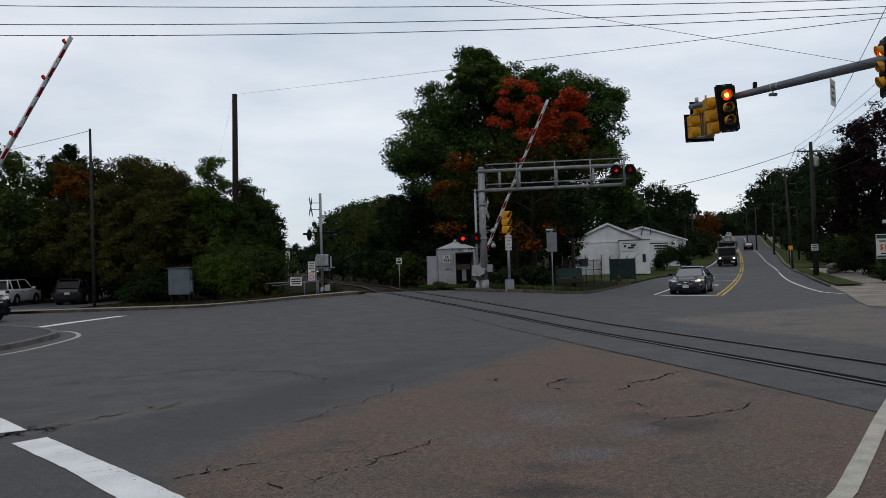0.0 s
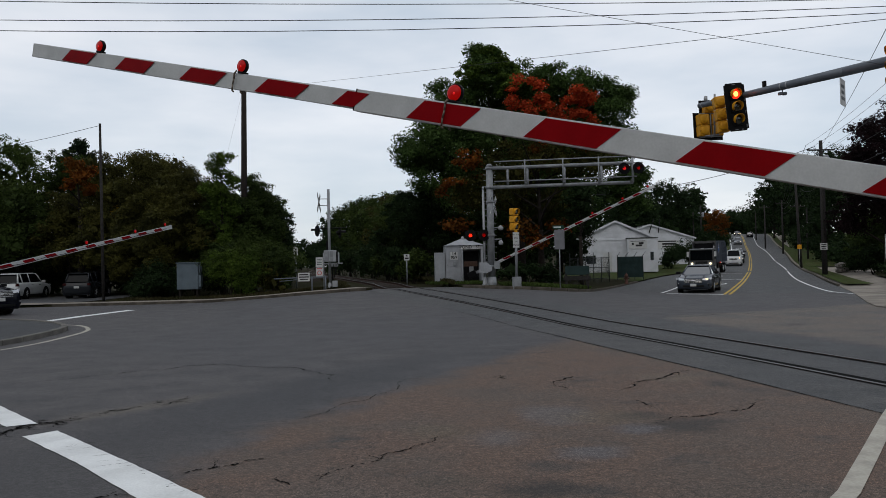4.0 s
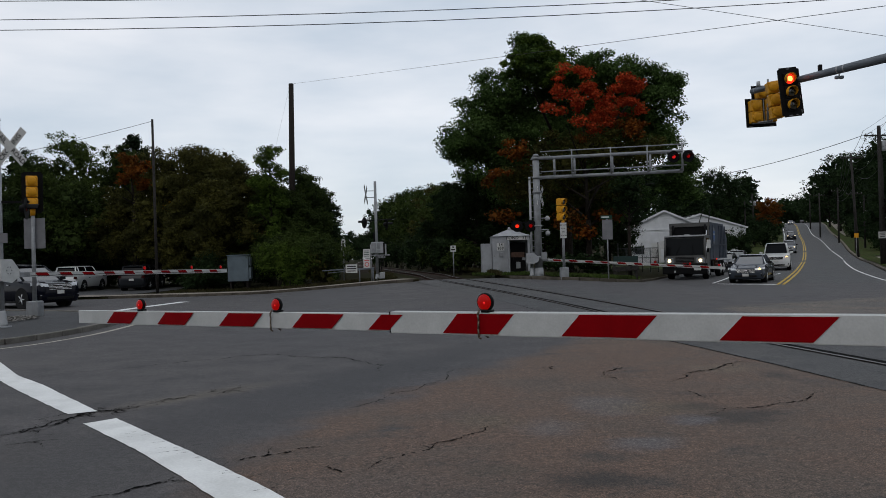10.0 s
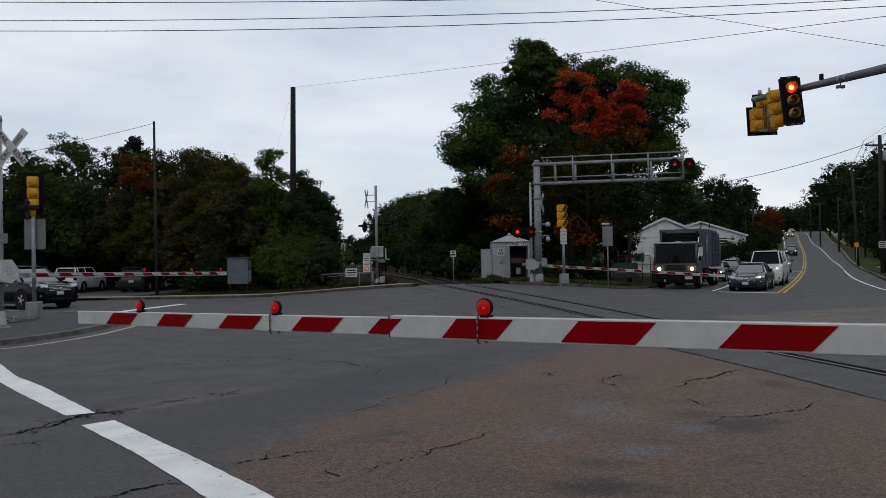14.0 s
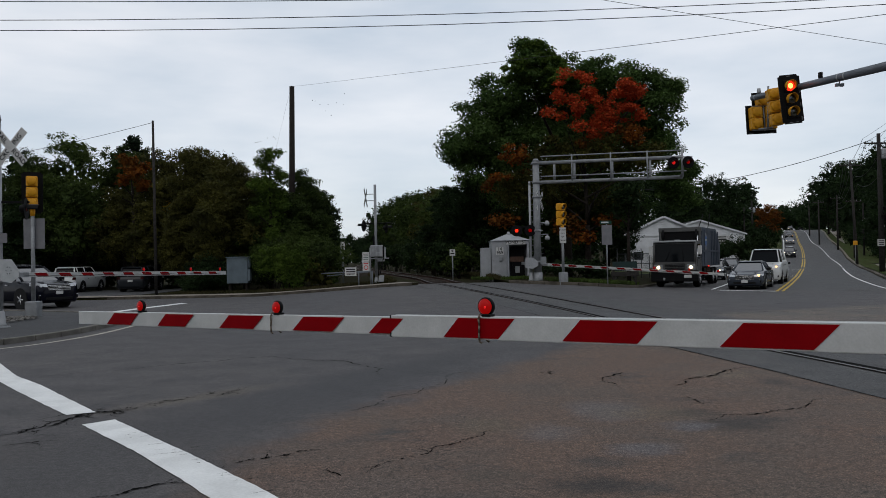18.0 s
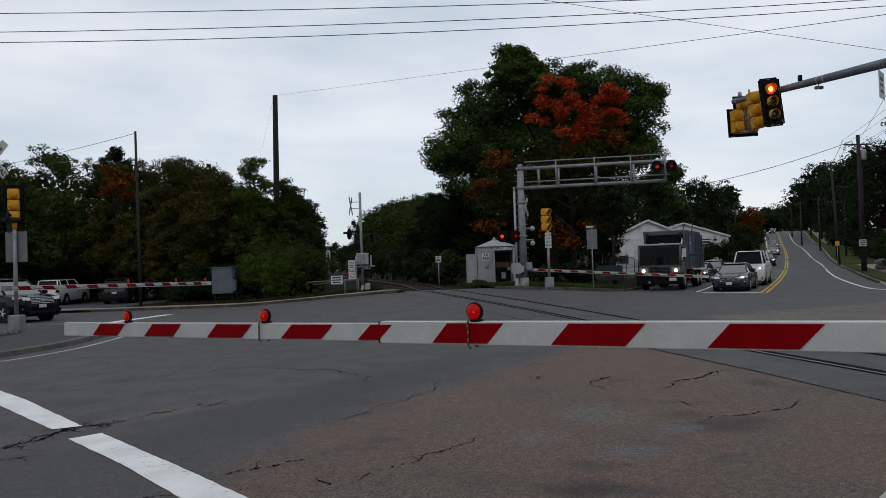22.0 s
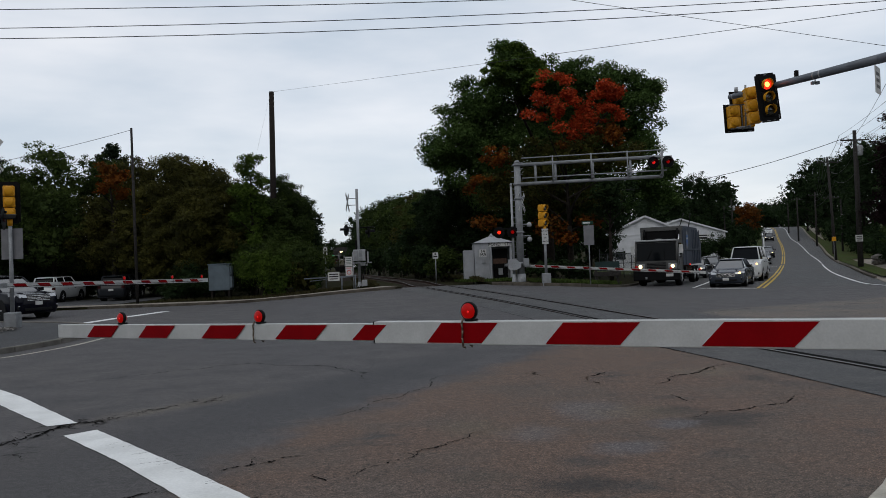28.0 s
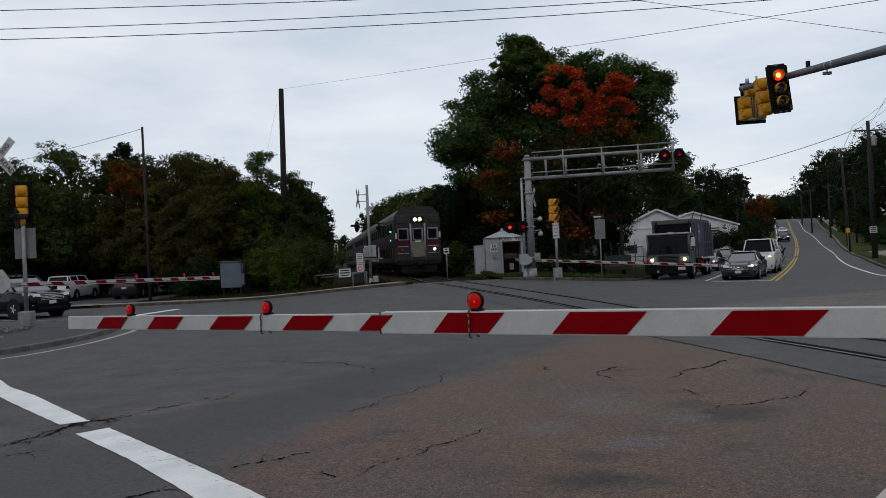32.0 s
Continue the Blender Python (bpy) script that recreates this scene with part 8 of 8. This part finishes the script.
queue_b = car("black_sedan", "black sedan queuing in the kerb lane", 4.7, 1.82, 1.48, "p_black", 0.95, 0.98, (0.24, 0.05), (0.05, -0.26), -0.40, 0.70, lit=("head_on", "head_off"))
queue_c = car("silver_suv", "silver SUV queuing behind the white van", 4.6, 1.85, 1.72, "p_silver", 1.05, 1.08, (0.25, 0.10), (0.1, -0.4), -0.47, 0.82, 0.22, 0.36, tail_h=1.08, lit=("head_off", "head_on"), roof_rails=True)
queue_d = car("dark_hatchback", "dark hatchback coming down the street", 4.3, 1.8, 1.55, "p_dark", 0.98, 1.0, (0.25, 0.08), (0.08, -0.36), -0.45, 0.74, 0.2, 0.33, lit=("head_on", "head_on"), tail_h=1.0)
queue_e = car("grey_sedan", "grey sedan with lit lamps coming down the street", 4.6, 1.8, 1.46, "p_silver", 0.95, 0.98, (0.24, 0.05), (0.05, -0.24), -0.38, 0.70, lit=("head_on", "head_on"))
queue_f = car("red_lamp_car", "dark red car with amber lamps coming down the street", 4.5, 1.8, 1.5, "p_black", 0.95, 0.98, (0.24, 0.05), (0.05, -0.24), -0.38, 0.70, lit=("head_amber", "head_amber"))
queue_g = car("dark_pickup", "dark high-riding car with lit lamps coming down the street", 4.9, 1.9, 1.75, "p_black", 1.05, 1.08, (0.25, 0.10), (0.1, -0.38), -0.46, 0.82, 0.24, 0.38, lit=("head_on", "head_on"), tail_h=1.08)
queue_h = car("white_sedan", "white sedan coming down the street", 4.6, 1.8, 1.46, "p_white", 0.95, 0.98, (0.24, 0.05), (0.05, -0.24), -0.38, 0.70)
up_car = car("dark_pickup", "dark car driving away up the street", 4.8, 1.85, 1.7, "p_black", 1.0, 1.05, (0.25, 0.08), (0.08, -0.36), -0.45, 0.8, 0.22, 0.36)

# refuse lorry
lorry = thing("refuse_lorry", (0, 0, 0), "blue-grey refuse lorry with a flat cab and ribbed body", "truck", "cars")
FX = 4.6  # nose; local x forward
b = B()
prism(b, [(FX - 1.75, 0.62), (FX, 0.62), (FX + 0.02, 1.36), (FX - 0.10, 2.52), (FX - 0.20, 2.64), (FX - 1.75, 2.64)], -1.2, 1.2, "y")
part("cab", b, "truck_cab", lorry)
b = B()
prism(b, [(FX - 0.005, 1.46), (FX + 0.035, 1.46), (FX - 0.062, 2.47), (FX - 0.105, 2.47)], -1.08, 1.08, "y")
ws_ = part("windscreen", b, "glass_dark", lorry, "wide dark windscreen")
boxed("lower_front", "black", lorry, (FX + 0.0, FX + 0.028, -1.21, 1.21, 0.60, 0.98), 0.01, "black lower cab front")
for s in (-1, 1):
    boxed("side_window", "glass_dark", lorry, (FX - 1.35, FX - 0.3, s * 1.2 - 0.006, s * 1.2 + 0.012, 1.6, 2.45))
    tubed("wiper", "black", lorry, (FX + 0.05, s * 0.5, 1.5), (FX + 0.01, s * 0.35 + 0.1, 2.05), 0.015, seg=5)
    boxed("mirror", "sign_white", lorry, (FX - 0.25, FX - 0.18, s * 1.36 - 0.11, s * 1.36 + 0.11, 1.85, 2.35), 0.02, "pale mirror housing")
    tubed("mirror_arm", "black", lorry, (FX - 0.3, s * 1.15, 2.4), (FX - 0.2, s * 1.36, 2.3), 0.02, seg=6)
    b = B()
    lathe(b, [(0.10, 0), (0.09, 0.03), (0.0001, 0.05)], 14, Matrix.Translation((FX + 0.045, s * 0.90, 1.14)) @ Matrix.Rotation(radians(90), 4, "Y"))
    part("headlamp", b, "head_on", lorry, "lit round headlamp")
    boxed("headlamp_pod", "galv", lorry, (FX - 0.02, FX + 0.045, s * 0.90 - 0.24, s * 0.90 + 0.24, 0.98, 1.30), 0.03, "pale square headlamp surround")
    boxed("door_seam", "black", lorry, (FX - 1.40, FX - 1.38, s * 1.2 - 0.004, s * 1.2 + 0.006, 0.8, 2.5))
    tubed("grab_rail", "chrome", lorry, (FX - 0.12, s * 1.24, 1.2), (FX - 0.2, s * 1.24, 2.2), 0.018, seg=6)
    tubed("lift_arm", "black", lorry, (FX - 1.7, s * 0.95, 3.3), (FX - 1.55, s * 0.95, 2.7), 0.07, seg=6)
    boxed("mud_flap", "black", lorry, (FX - 1.85, FX - 1.80, s * 0.95 - 0.25, s * 0.95 + 0.25, 0.2, 0.8))
    b = B()
    box(b, FX + 0.01, FX + 0.04, s * 0.86 - 0.12, s * 0.86 + 0.12, 0.84, 0.92, 0.01)
    part("indicator", b, "head_amber", lorry, "amber lamp")
    boxed("step", "black", lorry, (FX - 1.3, FX - 0.5, s * 1.1 - 0.1, s * 1.1 + 0.1, 0.42, 0.56), 0.01)
boxed("grille", "trim", lorry, (FX + 0.0, FX + 0.03, -0.55, 0.55, 1.0, 1.36), 0.01)
for k in range(4):
    boxed("grille_bar", "truck_cab", lorry, (FX + 0.025, FX + 0.04, -0.53, 0.53, 1.04 + 0.085 * k, 1.06 + 0.085 * k))
b = B()
box(b, FX - 0.15, FX + 0.22, -1.30, 1.30, 0.34, 0.98, 0.05)
part("bumper", b, "black", lorry, "heavy black bumper")
boxed("number_plate", "sign_white", lorry, (FX + 0.215, FX + 0.225, 0.55, 0.95, 0.56, 0.72))
boxed("fleet_plate", "red_dim", lorry, (FX + 0.03, FX + 0.05, -0.12, 0.12, 0.95, 1.0), 0.0, "small red lamp")
b = B()
prism(b, [(-4.3, 1.15), (FX - 1.85, 1.15), (FX - 1.85, 3.36), (FX - 2.0, 3.44), (-2.9, 3.44), (-4.6, 2.5), (-4.6, 1.15)], -1.22, 1.22, "y")
part("hopper_body", b, "truck_body", lorry, "ribbed blue-grey refuse body")
# black slab on the solid body front, painting the shade inside the hopper
b = B()
box(b, FX - 1.86, FX - 1.80, -1.08, 1.08, 2.62, 3.2, 0.0)
part("hopper_dark_panel", b, "black", lorry, "black panel standing in for the shaded opening above the cab")
for s in (-1, 1):
    for k in (0, 1, 2, 3, 4, 8):
        boxed("body_rib", "truck_body", lorry, (-3.6 + 0.68 * k, -3.5 + 0.68 * k, s * 1.22 - 0.01, s * 1.22 + 0.05 if s > 0 else s * 1.22 + 0.01, 1.2, 3.3) if s > 0 else (-3.6 + 0.68 * k, -3.5 + 0.68 * k, -1.27, -1.21, 1.2, 3.3), 0.008)
    boxed("body_rail", "truck_body", lorry, (-4.3, FX - 1.9, 1.21 if s > 0 else -1.27, 1.27 if s > 0 else -1.21, 2.0, 2.1), 0.01)
    b = B()
    lathe(b, [(0.52, 0.0), (0.52, 0.012)], 24, Matrix.Translation((1.35, s * 1.225, 2.62)) @ Matrix.Rotation(radians(-90 * s), 4, "X"))
    em = part("emblem", b, "sign_back", lorry, "pale round emblem on the body")
    b = B()
    prism(b, [(1.0, 2.92), (1.7, 2.92), (1.7, 2.55), (1.35, 2.22), (1.0, 2.55)], 1.238 if s > 0 else -1.244, 1.244 if s > 0 else -1.238, "y")
    part("emblem_shield", b, "logo_blue", em, "blue shield shape")
    boxed("emblem_band", "sign_white", em, (1.1, 1.6, 1.246 if s > 0 else -1.25, 1.25 if s > 0 else -1.246, 2.66, 2.76))
    boxed("marker_lamp", "red_on", lorry, (0.6, 0.72, 1.24 if s > 0 else -1.29, 1.29 if s > 0 else -1.24, 1.12, 1.2), 0.01, "small red marker lamp")
boxed("chassis", "black", lorry, (-4.3, FX - 0.4, -0.5, 0.5, 0.6, 1.1))
boxed("side_tank", "black", lorry, (0.4, 1.6, -1.15, 1.15, 0.55, 1.05), 0.03)
tubed("exhaust", "chrome", lorry, (FX - 1.78, 0.9, 1.5), (FX - 1.70, 1.0, 2.95), 0.07)
for xw in (FX - 1.15, -1.6, -2.95):
    for s in (-1, 1):
        wheel(lorry, xw, s * 1.03, 0.52, 0.32, s, True)
boxed("roof_visor", "alu", lorry, (FX - 0.30, FX + 0.08, -1.16, 1.16, 2.56, 2.66), 0.03, "pale cab roof lip")
boxed("dashboard", "trim", lorry, (FX - 0.5, FX - 0.03, -1.05, 1.05, 1.30, 1.46), 0.02)
for s in (-1, 1):
    tubed("corner_post", "truck_cab", lorry, (FX + 0.03, s * 1.14, 1.4), (FX - 0.09, s * 1.14, 2.54), 0.055, seg=8)
boxed("tow_hook", "alu", lorry, (FX + 0.2, FX + 0.27, -0.6, -0.5, 0.42, 0.55), 0.01)
boxed("cab_beacon", "alu", lorry, (FX - 1.0, FX - 0.85, -0.15, 0.15, 2.64, 2.72), 0.01)
for k in range(5):
    boxed("step_lattice", "rust", lorry, (-0.2 + 0.28 * k, -0.14 + 0.28 * k, -1.2, 1.2, 0.62, 1.12), 0.0)
boxed("step_rail", "rust", lorry, (-0.3, 1.1, -1.22, 1.22, 0.84, 0.9))
for y in (-1.12, 0.0, 1.12):
    boxed("hopper_post", "truck_cab", lorry, (FX - 1.84, FX - 1.76, y - 0.05, y + 0.05, 2.62, 3.4)) if y else None
boxed("hopper_beam", "truck_cab", lorry, (FX - 1.88, FX - 1.74, -1.22, 1.22, 3.2, 3.44), 0.01, "pale steel beam above the hopper")

# ---- train: local +x is forward ----


def coach(name, label, cab):
    t = thing(name, (0, 0, 0), label, "train", "train cars")
    L, hw = 25.9, 1.53
    prof = [(-hw, 0.95), (-hw, 3.90), (-hw * 0.95, 4.12), (-hw * 0.78, 4.42), (-hw * 0.60, 4.60), (0, 4.66), (hw * 0.60, 4.60), (hw * 0.78, 4.42), (hw * 0.95, 4.12), (hw, 3.90), (hw, 0.95)]
    b = B()
    loft(b, [[(x, y, z) for y, z in prof] for x in (-L / 2, L / 2)])
    part("body_shell", b, "train_grey", t, "dull stainless body shell")
    for s in (-1, 1):
        y0, y1 = (hw - 0.005, hw + 0.012) if s > 0 else (-hw - 0.012, -hw + 0.005)
        boxed("window_band", "train_purple", t, (-L / 2 + 0.1, L / 2 - 0.1, y0, y1, 2.05, 2.45), 0.0, "dark purple band")
        boxed("lower_stripe", "train_purple", t, (-L / 2 + 0.1, L / 2 - 0.1, y0, y1, 1.22, 1.34), 0.0, "purple stripe")
        for k in range(11):
            xw = -L / 2 + 2.6 + k * 2.05
            boxed("side_window", "glass", t, (xw, xw + 1.35, y0 - 0.004, y1 + 0.004, 1.30, 1.95))
            boxed("upper_window", "glass", t, (xw, xw + 1.35, y0 - 0.004, y1 + 0.004, 2.95, 3.6))
        boxed("side_door", "train_grey", t, (L / 2 - 1.9, L / 2 - 0.9, y0 - 0.006, y1 + 0.006, 1.1, 3.0))
        if cab:
            for k, zz in enumerate((3.1, 2.5)):
                b = B()
                ball(b, (L / 2 - 2.4, s * (hw + 0.05), zz), 0.055, 1, 0.6, 1, 8)
                part("marker_lamp", b, "green_on", t, "small green marker lamp")
    b = B()
    box(b, -L / 2 + 0.4, L / 2 - 0.3, -1.25, 1.25, 0.55, 1.05, 0.05)
    part("underframe", b, "train_dark", t, "dark underframe")
    for xc in (-8.6, 8.6):
        boxed("bogie", "train_dark", t, (xc - 1.7, xc + 1.7, -1.05, 1.05, 0.3, 0.75), 0.05)
        for dx in (-1.25, 1.25):
            for s in (-1, 1):
                b = B()
                lathe(b, [(0.46, -0.07), (0.46, 0.07)], 18, Matrix.Translation((xc + dx, s * 0.75, 0.46)) @ Matrix.Rotation(radians(90), 4, "X"))
                part("wheel", b, "rust", t)
    if not cab:
        return t
    F = L / 2
    b = B()
    box(b, F - 0.05, F + 0.10, -1.50, 1.50, 1.05, 4.10, 0.06)
    part("cab_front", b, "train_grey", t, "flat grey cab front")
    for s in (-1, 1):
        boxed("front_panel", "train_purple", t, (F + 0.09, F + 0.125, s * 1.0 - 0.46, s * 1.0 + 0.46, 2.0, 3.25), 0.02, "purple front panel")
        boxed("window_frame", "alu", t, (F + 0.12, F + 0.15, s * 0.98 - 0.36, s * 0.98 + 0.36, 2.42, 3.22), 0.06, "pale window frame")
        boxed("front_window", "glass", t, (F + 0.13, F + 0.162, s * 0.98 - 0.31, s * 0.98 + 0.31, 2.48, 3.16), 0.05)
        for z in (1.52, 1.98):
            boxed("grab_bar", "galv", t, (F + 0.11, F + 0.16, s * 1.0 - 0.38, s * 1.0 + 0.38, z, z + 0.05), 0.01)
        b = B()
        ball(b, (F + 0.16, s * 1.08, 1.78), 0.10 if s > 0 else 0.07, 0.5, 1, 1, 12)
        part("ditch_lamp", b, "head_on" if s > 0 else "red_dim", t, "lit lower lamp" if s > 0 else "dim lower lamp")
        tubed("door_post", "galv", t, (F + 0.13, s * 0.47, 1.1), (F + 0.13, s * 0.47, 3.5), 0.06, seg=8)
        boxed("top_box", "train_grey", t, (F + 0.05, F + 0.14, s * 1.1 - 0.35, s * 1.1 + 0.35, 3.5, 4.0), 0.06)
        tubed("roof_horn", "black", t, (F - 0.4, s * 1.05, 4.42), (F - 0.05, s * 1.05, 4.40), 0.12)
        boxed("side_number", "sign_white", t, (F + 0.13, F + 0.15, s * 1.45 - 0.06, s * 1.45 + 0.06, 2.55, 2.9))
        b = B()
        ball(b, (F + 0.20, s * 0.16, 3.76), 0.125, 0.5, 1, 1, 12)
        part("headlamp", b, "head_on", t, "bright headlamp")
    boxed("headlamp_housing", "train_dark", t, (F + 0.08, F + 0.16, -0.42, 0.42, 3.55, 3.95), 0.05)
    boxed("end_door", "train_door", t, (F + 0.09, F + 0.13, -0.42, 0.42, 1.30, 2.36), 0.01, "pale lower end door panel")
    boxed("door_window_frame", "galv", t, (F + 0.10, F + 0.15, -0.34, 0.34, 2.42, 3.22), 0.05)
    boxed("door_window", "glass", t, (F + 0.13, F + 0.165, -0.28, 0.28, 2.48, 3.16), 0.04)
    boxed("number_board", "sign_white", t, (F + 0.14, F + 0.16, -0.2, 0.2, 2.28, 2.38))
    boxed("end_sill", "train_dark", t, (F - 0.3, F + 0.25, -1.45, 1.45, 0.78, 1.08), 0.03)
    boxed("pilot", "train_dark", t, (F - 0.2, F + 0.15, -1.2, 1.2, 0.25, 0.8), 0.03)
    boxed("coupler", "train_dark", t, (F, F + 0.6, -0.15, 0.15, 0.72, 1.0), 0.03)
    for s in (-1, 1):
        tubed("hose", "black", t, (F + 0.3, s * 0.5, 0.9), (F + 0.35, s * 0.4, 0.45), 0.03)
    return t


coaches = [coach("train_cab_car", "purple and grey commuter train cab car with lit headlamps", True)]
for k in range(3):
    coaches.append(coach("train_coach", "purple and grey commuter train coach", False) if k == 0 else copy_thing(coaches[1], pose(0, 0, 0)))


# a flock of small birds over the woods
WING = B()
vs = [WING.verts.new(c) for c in ((0.05, 0.02, 0.0), (-0.07, 0.02, 0.0), (-0.05, 0.16, 0.06), (0.03, 0.16, 0.065), (-0.04, 0.30, 0.03), (-0.01, 0.30, 0.035))]
for f in ((0, 1, 2, 3), (3, 2, 4, 5)):
    WING.faces.new([vs[k] for k in f])
r = bmesh.ops.extrude_face_region(WING, geom=WING.faces[:])
for v in [g for g in r["geom"] if isinstance(g, bmesh.types.BMVert)]:
    v.co.z += 0.012
bmesh.ops.recalc_face_normals(WING, faces=WING.faces[:])
bird = thing("bird", (0, 0, 0), "small dark bird in flight over the woods", "bird", "flock of birds")
b = B()
ball(b, (0, 0, 0), 0.05, 2.6, 1, 0.9, 8)
ball(b, (0.14, 0, 0.015), 0.03, 1.2, 1, 1, 8)
part("body", b, "bird", bird)
part("wing", WING, "bird", bird)
b = B()
prism(b, [(-0.10, 0.0), (-0.22, 0.01), (-0.22, 0.02), (-0.10, 0.02)], -0.03, 0.03, "y")
part("tail", b, "bird", bird)
o = new("wing", [c for c in bird.children if c.name.startswith("wing")][0].data)
o.parent = bird
o.matrix_basis = Matrix.Diagonal((1, -1, 1, 1))
flock = [bird] + [copy_thing(bird, pose(0, 0, 0)) for _ in range(17)]

# flight of the two bunches: (seconds, x, height)
FLOCK_A = [(0, -190, 9), (16.5, -62, 14), (17.5, -38, 36), (18, -27, 41), (19, -6, 47.5), (20, 8.5, 53.5), (21, 22.5, 62), (22, 44, 77), (25, 95, 120), (32, 190, 190)]
FLOCK_B = [(0, -210, 9), (17, -66, 14), (18, -42, 33), (19, -26, 44), (20, -14.5, 51), (21, -2.5, 59), (22, 17, 74), (25, 68, 118), (32, 165, 190)]


def motions():
    # gate arms: (seconds, degrees above level)
    near = [(0, 57), (1, 45), (2, 32.5), (2.5, 26.6), (3, 21.8), (3.5, 17.6), (4.5, 11.2), (5.5, 5.9), (6, 3.7), (6.5, 0.95), (7, -0.65), (7.5, -1.0), (8, -0.45), (8.5, -0.85), (9, -0.5), (9.5, -0.75), (10, -0.7),
            (10.5, -0.55), (11, -0.8), (11.5, -0.5), (12, -0.85), (12.5, -0.45), (13, -0.8), (13.5, -0.6), (14, -0.65), (14.5, -0.75), (16.5, -0.75), (17, -0.5), (17.5, -0.7), (18, -0.7), (18.5, -0.6), (19, -0.75),
            (19.5, -0.4), (20, -0.9), (20.5, -0.55), (21, -0.75), (21.5, -0.6), (22, -0.6), (22.5, -0.75), (23, -0.55), (23.5, -0.9), (24, -0.45), (24.5, -0.8), (25, -0.55), (25.5, -0.7), (27.5, -0.45), (28, -0.9),
            (28.5, -0.5), (29, -0.75), (29.5, -0.65), (30, -0.6), (30.5, -0.8), (31, -0.55), (31.5, -0.85), (32, -0.5)]
    walk(near_arm, [(t, pose(0, 0, 1.366, 0, -a, 0)) for t, a in near])
    left = [(0, 57.5), (0.5, 51.1), (1, 45.0), (1.5, 39.4), (2, 33.8), (2.5, 28), (3, 21.5), (3.5, 15.7), (4.5, 7.2), (5.5, 2.65), (6, 0.3), (6.5, -1.6), (7, -1.2), (9, -0.9), (32, -1.0)]
    walk(left_arm, [(t, pose(0, 0, 1.42, 0, -a, 0)) for t, a in left])
    far = [(0, 66), (1, 56.5), (2, 46.5), (3, 36.5), (3.5, 31.2), (4.5, 17.5), (5.5, 4.5), (6, -0.8), (6.5, -3.4), (7, -4.2), (9, -4.2), (32, -4.2)]
    walk(far_arm, [(t, pose(0, 0, 0.90, 0, -a, 0)) for t, a in far])
    # street traffic: (seconds, depth of the nose)
    walk(lorry, [(t, on_lane(LANE1, y, FX)) for t, y in ((0, 106), (1, 100), (2, 93.5), (3, 87.5), (3.5, 84), (6, 67), (7, 60.5), (8, 55.5), (9, 51.2), (10, 48), (11, 46.0), (12, 45.5), (13, 45.4), (32, 45.4))])
    def drive(car_, lane, back, rows):
        walk(car_, [(t, on_lane(lane, y, back)) for t, y in rows])

    drive(van, LANE2, 3.05, ((0, 160), (3, 115), (3.5, 108), (6, 89), (8, 74), (9, 67), (10, 61), (11, 54.5), (12, 49.8), (13, 47.9), (14, 47.5), (32, 47.5)))
    drive(queue_a, LANE1, 2.3, ((0, 180), (3, 125), (6, 92), (8, 74), (10, 61), (12, 57.5), (14, 57), (32, 57)))
    drive(queue_b, LANE1, 2.35, ((0, 200), (3, 145), (6, 106), (8, 87), (10, 71), (12, 65.5), (14, 64.5), (32, 64.5)))
    drive(queue_c, LANE2, 2.3, ((0, 260), (6, 158), (8, 132), (10, 111), (12, 94), (13, 87), (14, 78), (15.5, 65), (17, 57.6), (18.5, 55.6), (32, 55.6)))
    drive(queue_d, LANE2, 2.15, ((0, 300), (6, 228), (8, 188), (10, 160), (12, 142), (13, 136), (14, 130), (17, 123), (19, 114), (20, 109), (22, 95), (25, 77), (28, 68.5), (32, 67.5)))
    drive(queue_e, LANE2, 2.3, ((0, 330), (10, 262), (12, 245), (14, 223), (17, 184), (19, 157), (20, 148), (22, 131), (25, 113), (28, 88), (30, 78), (32, 75)))
    drive(queue_f, LANE2, 2.25, ((0, 355), (14, 275), (17, 220), (19, 194), (22, 158), (25, 132), (28, 108), (30, 92), (32, 84)))
    drive(queue_g, LANE2, 2.4, ((0, 380), (14, 330), (22, 252), (25, 205), (28, 172), (30, 153), (32, 136)))
    drive(queue_h, LANE2, 2.3, ((0, 400), (22, 300), (28, 212), (30, 195), (32, 165)))
    flip = pose(0, 0, 0, 0, 0, 180)
    walk(up_car, [(t, on_lane(LANE_UP, y, 2.4) @ flip) for t, y in ((0, 165), (3.5, 225), (8, 310), (12, 335), (32, 336))])
    # the birds come up from behind the woods in two bunches and pass out over the oak
    rf = random.Random(12)
    for k, bd in enumerate(flock):
        dx, dy, dz = rf.uniform(-5, 5), rf.uniform(-8, 8), rf.uniform(-1.8, 1.8)
        way = FLOCK_A if k % 2 else FLOCK_B
        walk(bd, [(t, pose(x + dx, 200 + dy, z + dz, 0, -22, 12 + 6 * dz)) for t, x, z in way])
    # the train: depth of its nose by time
    P = [Vector((x, y, 0)) for x, y in TRACK]
    ys, xs = [p.y for p in P], [p.x for p in P]
    for k, c in enumerate(coaches):
        rows = []
        for t, y0 in ((0, 830), (6, 685), (12, 540), (19, 366), (23, 268), (28, 149), (30, 102), (31, 78), (31.5, 65.6), (32, 52.9)):
            y = y0 + k * 26.2
            a, e = Vector((interp(y, ys, xs), y)), Vector((interp(y + 25.9, ys, xs), y + 25.9))
            d, mid = (a - e).normalized(), (a + e) / 2
            rows.append((t, pose(mid.x, mid.y, 0.565, 0, 0, math.degrees(math.atan2(d.y, d.x)))))
        walk(c, rows)


motions()
